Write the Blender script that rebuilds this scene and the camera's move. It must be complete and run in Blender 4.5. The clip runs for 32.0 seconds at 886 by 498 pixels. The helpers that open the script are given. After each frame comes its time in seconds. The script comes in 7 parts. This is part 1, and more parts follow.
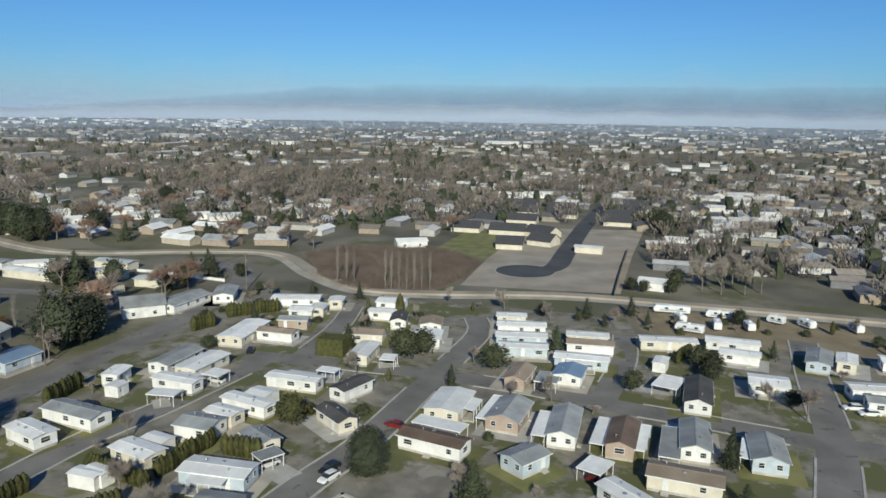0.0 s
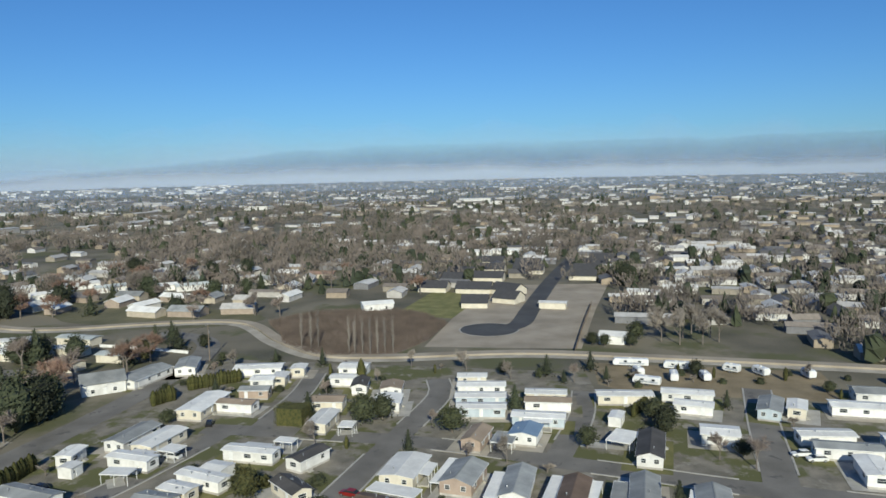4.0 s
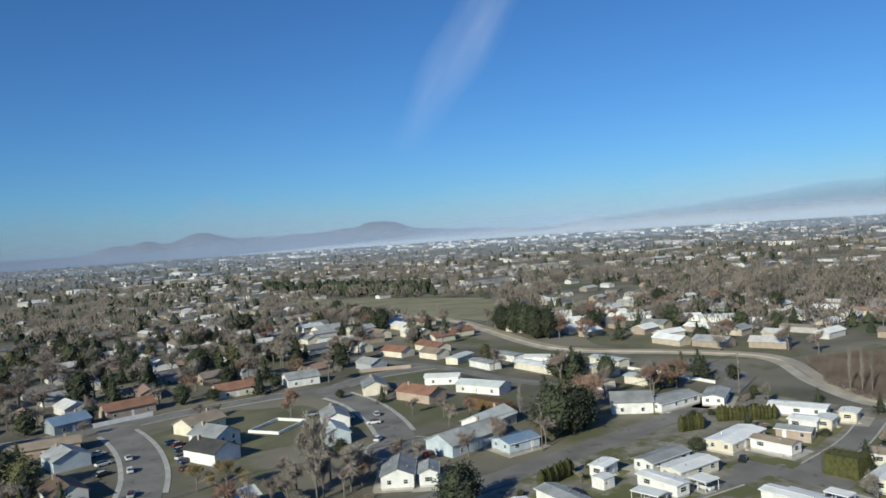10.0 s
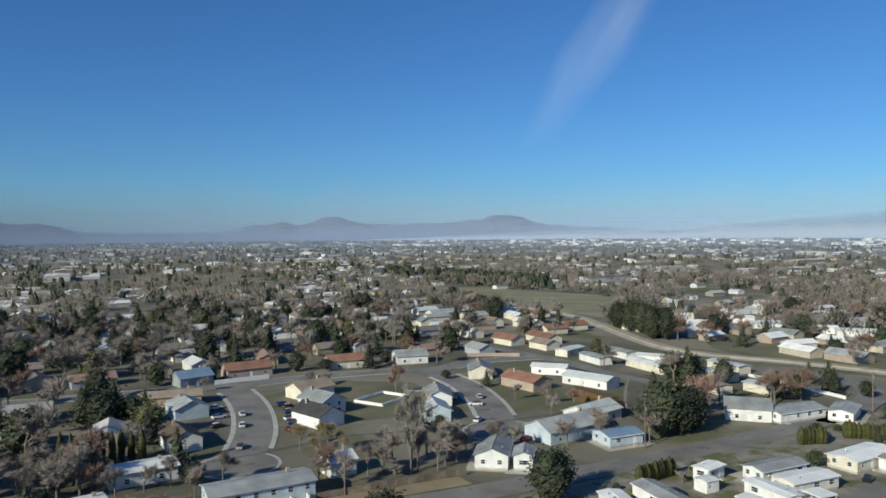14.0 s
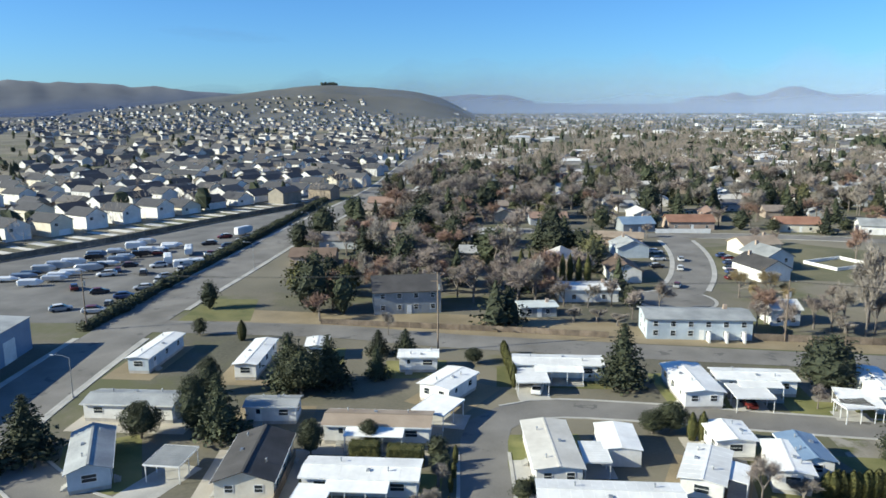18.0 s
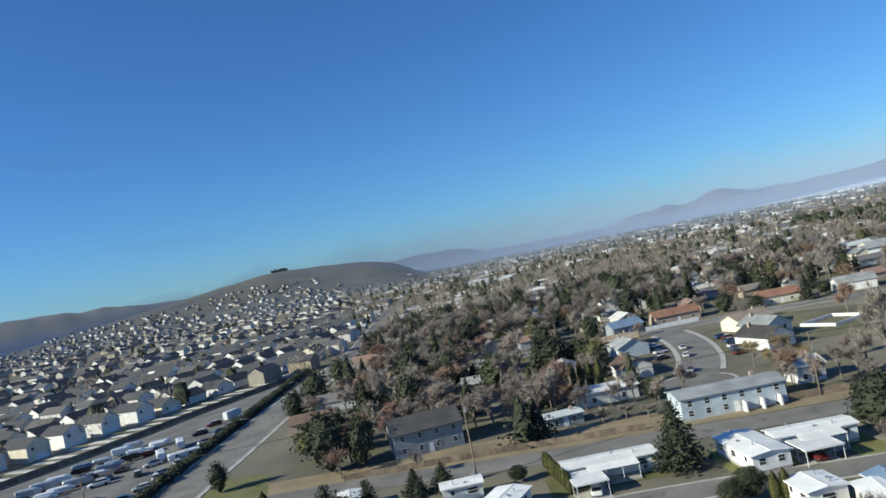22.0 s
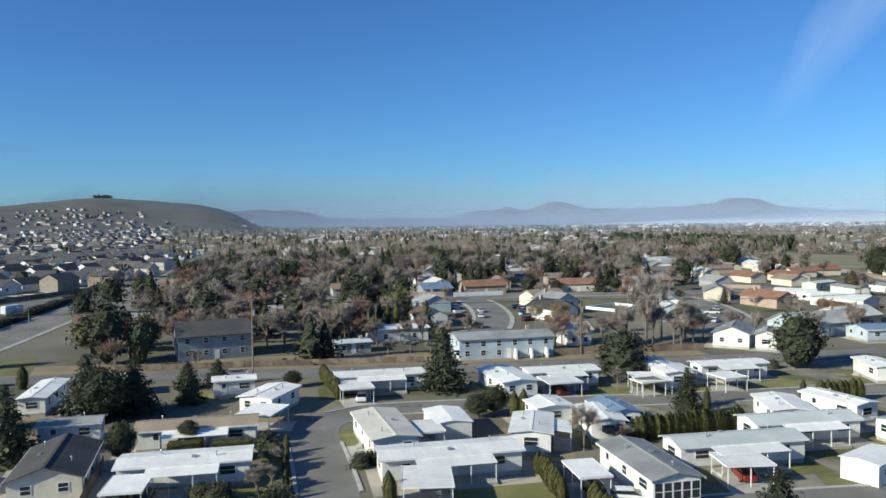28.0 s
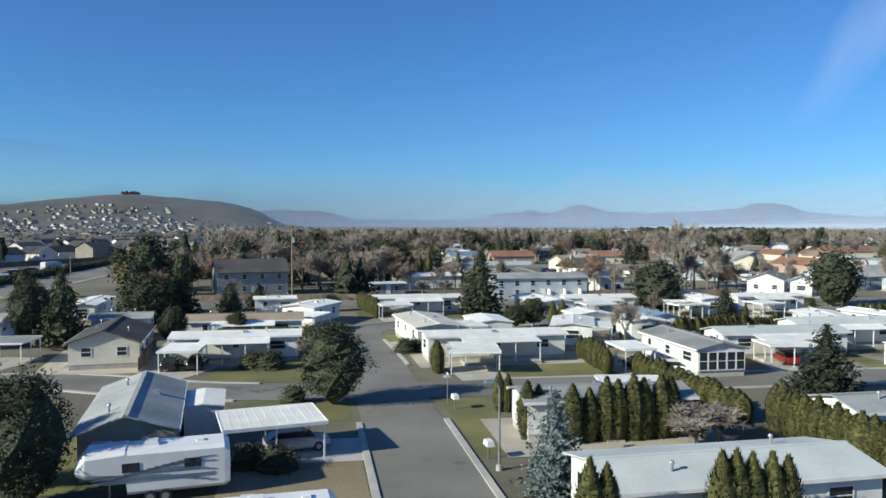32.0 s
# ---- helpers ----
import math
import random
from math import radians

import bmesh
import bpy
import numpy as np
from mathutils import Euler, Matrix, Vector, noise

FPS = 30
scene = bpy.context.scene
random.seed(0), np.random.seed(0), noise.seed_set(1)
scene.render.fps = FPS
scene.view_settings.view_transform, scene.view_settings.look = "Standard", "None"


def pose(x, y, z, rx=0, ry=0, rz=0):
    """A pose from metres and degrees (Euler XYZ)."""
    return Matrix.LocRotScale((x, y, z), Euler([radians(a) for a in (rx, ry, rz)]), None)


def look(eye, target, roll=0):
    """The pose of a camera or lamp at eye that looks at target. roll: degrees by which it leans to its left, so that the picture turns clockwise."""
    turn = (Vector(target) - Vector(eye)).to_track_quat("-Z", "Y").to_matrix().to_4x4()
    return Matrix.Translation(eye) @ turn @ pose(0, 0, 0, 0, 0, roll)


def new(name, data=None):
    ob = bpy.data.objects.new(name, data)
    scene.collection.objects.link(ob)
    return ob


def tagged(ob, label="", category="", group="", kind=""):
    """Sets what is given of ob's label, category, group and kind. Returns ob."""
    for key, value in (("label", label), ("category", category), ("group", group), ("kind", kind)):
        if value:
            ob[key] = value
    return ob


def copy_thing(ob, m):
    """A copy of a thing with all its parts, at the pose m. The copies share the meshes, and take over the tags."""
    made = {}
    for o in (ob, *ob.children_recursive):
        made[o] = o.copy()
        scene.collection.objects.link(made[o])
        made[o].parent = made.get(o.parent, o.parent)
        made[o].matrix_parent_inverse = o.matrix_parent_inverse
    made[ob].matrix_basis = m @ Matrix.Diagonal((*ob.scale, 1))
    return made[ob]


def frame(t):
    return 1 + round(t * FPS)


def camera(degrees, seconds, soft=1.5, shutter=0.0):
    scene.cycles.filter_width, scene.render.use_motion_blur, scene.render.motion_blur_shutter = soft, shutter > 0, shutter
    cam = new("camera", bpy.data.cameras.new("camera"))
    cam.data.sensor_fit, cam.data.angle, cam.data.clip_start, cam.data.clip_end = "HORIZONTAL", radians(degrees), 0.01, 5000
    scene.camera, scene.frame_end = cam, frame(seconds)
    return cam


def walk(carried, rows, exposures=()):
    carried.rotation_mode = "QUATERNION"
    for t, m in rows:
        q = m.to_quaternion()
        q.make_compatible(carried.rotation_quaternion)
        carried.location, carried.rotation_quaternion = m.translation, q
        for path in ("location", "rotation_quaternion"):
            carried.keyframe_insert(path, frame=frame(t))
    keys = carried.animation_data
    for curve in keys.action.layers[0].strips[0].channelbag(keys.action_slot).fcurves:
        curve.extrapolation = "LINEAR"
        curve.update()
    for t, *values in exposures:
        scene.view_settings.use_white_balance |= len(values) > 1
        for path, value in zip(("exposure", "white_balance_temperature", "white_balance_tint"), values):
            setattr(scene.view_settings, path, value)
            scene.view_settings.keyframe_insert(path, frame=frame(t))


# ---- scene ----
PATH = [
    (0, -0.32, 5.44, 61.68, -75.93, -10.63, 0.85),
    (0.5, -0.57, 5.80, 61.23, -78.43, -9.21, -0.02),
    (1, -0.77, 6.09, 61.25, -82.19, -7.84, -0.29),
    (1.5, -1.09, 5.88, 61.34, -86.18, -6.95, 0.13),
    (2, -1.81, 5.23, 60.54, -87.97, -5.40, 0.02),
    (2.5, -1.69, 4.12, 61.60, -87.50, -7.52, -0.57),
    (4.5, -2.47, -2.55, 64.20, -67.59, -5.85, 1.12),
    (5, -0.47, -2.50, 64.19, -53.04, -7.60, 3.47),
    (5.5, 0.66, -0.39, 62.56, -43.48, -10.71, -2.99),
    (6, 1.90, 1.51, 61.76, -41.34, -13.51, -5.90),
    (6.5, 1.85, 2.10, 60.60, -40.16, -13.67, -6.27),
    (7, 2.08, 3.00, 59.25, -39.46, -13.16, -4.83),
    (7.5, 2.93, 3.82, 59.09, -38.13, -11.56, -4.75),
    (8, 3.43, 4.80, 59.13, -38.29, -8.58, -4.43),
    (8.5, 3.92, 5.00, 58.41, -37.82, -7.83, -4.62),
    (9, 4.63, 5.75, 58.44, -38.22, -5.14, -5.43),
    (9.5, 4.63, 6.35, 58.07, -38.57, -2.28, -4.08),
    (10, 5.05, 6.51, 57.78, -38.94, -1.36, -3.79),
    (10.5, 5.31, 6.68, 57.40, -39.82, -0.70, -3.94),
    (11, 5.44, 6.62, 56.77, -41.11, 0.81, -4.55),
    (11.5, 5.84, 6.46, 56.52, -41.95, 0.43, -4.18),
    (12, 6.00, 6.56, 56.34, -42.50, 0.41, -3.85),
    (12.5, 6.43, 6.28, 55.90, -43.16, 0.05, -3.14),
    (13, 6.60, 6.05, 55.20, -44.17, -0.94, -1.08),
    (13.5, 7.43, 5.66, 54.64, -39.17, -0.54, -0.90),
    (14, 8.48, 5.44, 54.09, -29.35, -1.44, -0.46),
    (14.5, 8.88, 5.34, 53.49, -19.78, -1.24, -0.99),
    (15, 9.79, 5.36, 53.58, -8.92, -3.08, -0.16),
    (15.5, 8.19, 5.01, 51.91, -0.59, -2.54, -0.14),
    (17.5, 7.84, 2.89, 47.22, 3.34, -11.76, -0.35),
    (18, 7.14, 2.71, 45.87, 4.16, -11.00, -0.24),
    (18.5, 6.31, 2.71, 44.55, 4.92, -10.80, 0.72),
    (19, 5.27, 2.90, 42.87, 4.20, -11.05, 1.66),
    (19.5, 4.12, 2.94, 42.27, 2.35, -10.47, 2.41),
    (20, 2.87, 3.20, 41.52, 1.07, -11.23, -0.55),
    (20.5, 1.30, 3.46, 40.51, 0.24, -5.87, -4.88),
    (21, -0.22, 3.65, 40.32, -0.43, -1.56, -9.09),
    (21.5, -1.12, 3.71, 39.50, -0.97, -0.24, -10.47),
    (22, -1.87, 4.01, 39.25, -0.11, 0.98, -11.27),
    (22.5, -2.42, 3.79, 38.53, 2.11, 2.19, -12.64),
    (23, -2.28, 3.92, 37.62, 2.01, -0.02, -10.72),
    (23.5, -2.31, 3.81, 37.19, 0.17, 1.33, -10.96),
    (24, -2.05, 3.66, 36.43, -0.73, 2.11, -11.37),
    (24.5, -1.31, 3.58, 35.63, 0.15, 0.19, -8.55),
    (25, -0.24, 3.15, 34.75, 0.23, -0.42, -7.74),
    (25.5, 0.56, 2.33, 33.69, -9.59, -0.40, -7.71),
    (27.5, 2.07, -0.50, 30.03, -11.71, -1.53, -1.41),
    (28, 2.43, -1.13, 28.76, -12.12, -2.14, -0.64),
    (28.5, 2.72, -1.65, 27.37, -12.57, -6.69, -0.02),
    (29, 2.72, -2.04, 25.63, -12.50, -8.15, 0.66),
    (29.5, 2.55, -2.17, 24.07, -11.56, -3.65, 1.35),
    (30, 2.12, -2.31, 22.24, -11.18, -4.11, 1.32),
    (30.5, 1.54, -2.47, 20.46, -12.05, -4.34, 1.81),
    (31, 0.93, -2.72, 18.82, -12.33, -3.06, 2.55),
    (31.5, 0.20, -2.71, 16.85, -11.54, -5.09, 0.78),
    (32, -0.82, -2.69, 15.26, -10.43, -1.81, 0.06),
]


def pose_row(t, x, y, z, yaw, pitch, roll):
    ya, pi_ = radians(yaw), radians(pitch)
    ahead = Vector((-math.sin(ya) * math.cos(pi_), math.cos(ya) * math.cos(pi_), math.sin(pi_)))
    eye = Vector((x, y, z))
    return t, look(eye, eye + 10 * ahead, roll)


cam = camera(62.0, 32.0, soft=1.6)
walk(cam, [pose_row(*r) for r in PATH],
     exposures=[(t, e, 6200, 1) for t, e in ((0, -0.03), (5, 0.02), (9, 0.1), (14, 0.04), (15, -0.1), (15.6, 0.08), (17.4, 0.8), (20, 0.78), (21, 0.62), (22, 0.45), (25, 0.4), (28, 0.4), (32, 0.45))])

# ---- world and sun ----
SUN_AZ, SUN_EL = radians(253.0), radians(26.0)
world = bpy.data.worlds.new("sky")
scene.world = world
world.use_nodes = True
wn = world.node_tree
sky = wn.nodes.new("ShaderNodeTexSky")
sky.sky_type = "NISHITA"
sky.sun_disc = False
sky.sun_elevation, sky.sun_rotation = SUN_EL, SUN_AZ
sky.altitude, sky.air_density, sky.dust_density, sky.ozone_density = 300.0, 1.0, 0.35, 4.5
wn.nodes["Background"].inputs["Strength"].default_value = 0.074
tone = wn.nodes.new("ShaderNodeMix")
tone.data_type, tone.blend_type = "RGBA", "MULTIPLY"
tone.inputs["Factor"].default_value = 1.0
tone.inputs["B"].default_value = (0.6, 0.89, 1.27, 1)
wn.links.new(sky.outputs["Color"], tone.inputs["A"])
wn.links.new(tone.outputs["Result"], wn.nodes["Background"].inputs["Color"])
sun_data = bpy.data.lights.new("sun", "SUN")
sun_data.energy, sun_data.angle, sun_data.color = 5.0, radians(0.53), (1.0, 0.91, 0.75)
sun = new("sun", sun_data)
to_sun = Vector((math.sin(SUN_AZ) * math.cos(SUN_EL), math.cos(SUN_AZ) * math.cos(SUN_EL), math.sin(SUN_EL)))
sun.matrix_world = look(to_sun * 300, (0, 0, 0))

# ---- materials ----
def mat(name, ca, cb, rough=0.8, scale=3.0, fine=40.0, bump=0.15, metal=0.0, per=0.0, island=False, spots=None):
    """A surface between two colours: broad blotches, fine grain and relief; per: variation from piece to piece."""
    m = bpy.data.materials.new(name)
    m.use_nodes = True
    nt = m.node_tree
    N, L = nt.nodes, nt.links
    b = N["Principled BSDF"]
    b.inputs["Roughness"].default_value, b.inputs["Metallic"].default_value = rough, metal
    tc = N.new("ShaderNodeTexCoord")
    n1, n2 = N.new("ShaderNodeTexNoise"), N.new("ShaderNodeTexNoise")
    n1.inputs["Scale"].default_value, n1.inputs["Detail"].default_value = 1.0 / scale, 5.0
    n2.inputs["Scale"].default_value, n2.inputs["Detail"].default_value = fine / 10.0, 3.0
    add = N.new("ShaderNodeMath")
    add.operation = "MULTIPLY_ADD"
    add.inputs[1].default_value = 0.35
    ramp = N.new("ShaderNodeValToRGB")
    ramp.color_ramp.elements[0].position, ramp.color_ramp.elements[0].color = 0.48, (*ca, 1)
    ramp.color_ramp.elements[1].position, ramp.color_ramp.elements[1].color = 0.86, (*cb, 1)
    for n in (n1, n2):
        L.new(tc.outputs["Object"], n.inputs["Vector"])
    L.new(n2.outputs["Fac"], add.inputs[0])
    L.new(n1.outputs["Fac"], add.inputs[2])
    L.new(add.outputs[0], ramp.inputs["Fac"])
    colour = ramp.outputs["Color"]
    if per:
        if island:
            src = N.new("ShaderNodeNewGeometry").outputs["Random Per Island"]
        else:
            src = N.new("ShaderNodeObjectInfo").outputs["Random"]
        hsv = N.new("ShaderNodeHueSaturation")
        mr = N.new("ShaderNodeMapRange")
        mr.inputs["To Min"].default_value, mr.inputs["To Max"].default_value = 1 - per, 1 + per
        L.new(src, mr.inputs["Value"])
        L.new(mr.outputs[0], hsv.inputs["Value"])
        L.new(colour, hsv.inputs["Color"])
        colour = hsv.outputs["Color"]
    L.new(colour, b.inputs["Base Color"])
    if bump:
        bp = N.new("ShaderNodeBump")
        bp.inputs["Strength"].default_value, bp.inputs["Distance"].default_value = bump, 0.05
        L.new(n2.outputs["Fac"], bp.inputs["Height"])
        L.new(bp.outputs["Normal"], b.inputs["Normal"])
    return m


def mat_choice(name, colours, rough=0.8, island=False, bump=0.1):
    """One of several colours for each piece, with grain on it."""
    m = mat(name, (0.75, 0.75, 0.75), (1, 1, 1), rough, 2.0, 30.0, bump)
    nt = m.node_tree
    N, L = nt.nodes, nt.links
    src = N.new("ShaderNodeNewGeometry").outputs["Random Per Island"] if island else N.new("ShaderNodeObjectInfo").outputs["Random"]
    r = N.new("ShaderNodeValToRGB")
    r.color_ramp.interpolation = "CONSTANT"
    while len(r.color_ramp.elements) < len(colours):
        r.color_ramp.elements.new(0.5)
    for i, c in enumerate(colours):
        r.color_ramp.elements[i].position = i / len(colours)
        r.color_ramp.elements[i].color = (*c, 1)
    L.new(src, r.inputs["Fac"])
    mix = N.new("ShaderNodeMix")
    mix.data_type, mix.blend_type = "RGBA", "MULTIPLY"
    mix.inputs["Factor"].default_value = 1.0
    b = N["Principled BSDF"]
    old = b.inputs["Base Color"].links[0].from_socket
    L.new(old, mix.inputs["A"])
    L.new(r.outputs["Color"], mix.inputs["B"])
    L.new(mix.outputs["Result"], b.inputs["Base Color"])
    return m


def mixed(m, other, scale, lo, hi):
    """Lays patches of another colour over a material, with ragged edges."""
    N, L = m.node_tree.nodes, m.node_tree.links
    tc, no = N.new("ShaderNodeTexCoord"), N.new("ShaderNodeTexNoise")
    no.inputs["Scale"].default_value, no.inputs["Detail"].default_value, no.inputs["Roughness"].default_value = 1.0 / scale, 8.0, 0.62
    L.new(tc.outputs["Object"], no.inputs["Vector"])
    r = N.new("ShaderNodeMapRange")
    r.inputs["From Min"].default_value, r.inputs["From Max"].default_value = lo, hi
    L.new(no.outputs["Fac"], r.inputs["Value"])
    mix = N.new("ShaderNodeMix")
    mix.data_type = "RGBA"
    b = N["Principled BSDF"]
    old = b.inputs["Base Color"].links[0].from_socket
    L.new(r.outputs[0], mix.inputs["Factor"])
    L.new(old, mix.inputs["A"])
    mix.inputs["B"].default_value = (*other, 1)
    L.new(mix.outputs["Result"], b.inputs["Base Color"])
    return m


def mat_ground():
    """Winter valley floor: dull grass, bare soil and gravel in patches of several sizes."""
    m = mat("ground", (0.062, 0.062, 0.04), (0.16, 0.142, 0.105), 0.95, 26.0, 18.0, 0.35)
    nt = m.node_tree
    N, L = nt.nodes, nt.links
    tc = N.new("ShaderNodeTexCoord")
    n3 = N.new("ShaderNodeTexNoise")
    n3.inputs["Scale"].default_value, n3.inputs["Detail"].default_value = 0.013, 6.0
    L.new(tc.outputs["Object"], n3.inputs["Vector"])
    r = N.new("ShaderNodeValToRGB")
    r.color_ramp.elements[0].position, r.color_ramp.elements[1].position = 0.45, 0.62
    L.new(n3.outputs["Fac"], r.inputs["Fac"])
    mix = N.new("ShaderNodeMix")
    mix.data_type = "RGBA"
    b = N["Principled BSDF"]
    old = b.inputs["Base Color"].links[0].from_socket
    L.new(r.outputs["Color"], mix.inputs["Factor"])
    L.new(old, mix.inputs["A"])
    mix.inputs["B"].default_value = (0.2, 0.178, 0.128, 1)
    L.new(mix.outputs["Result"], b.inputs["Base Color"])
    return m


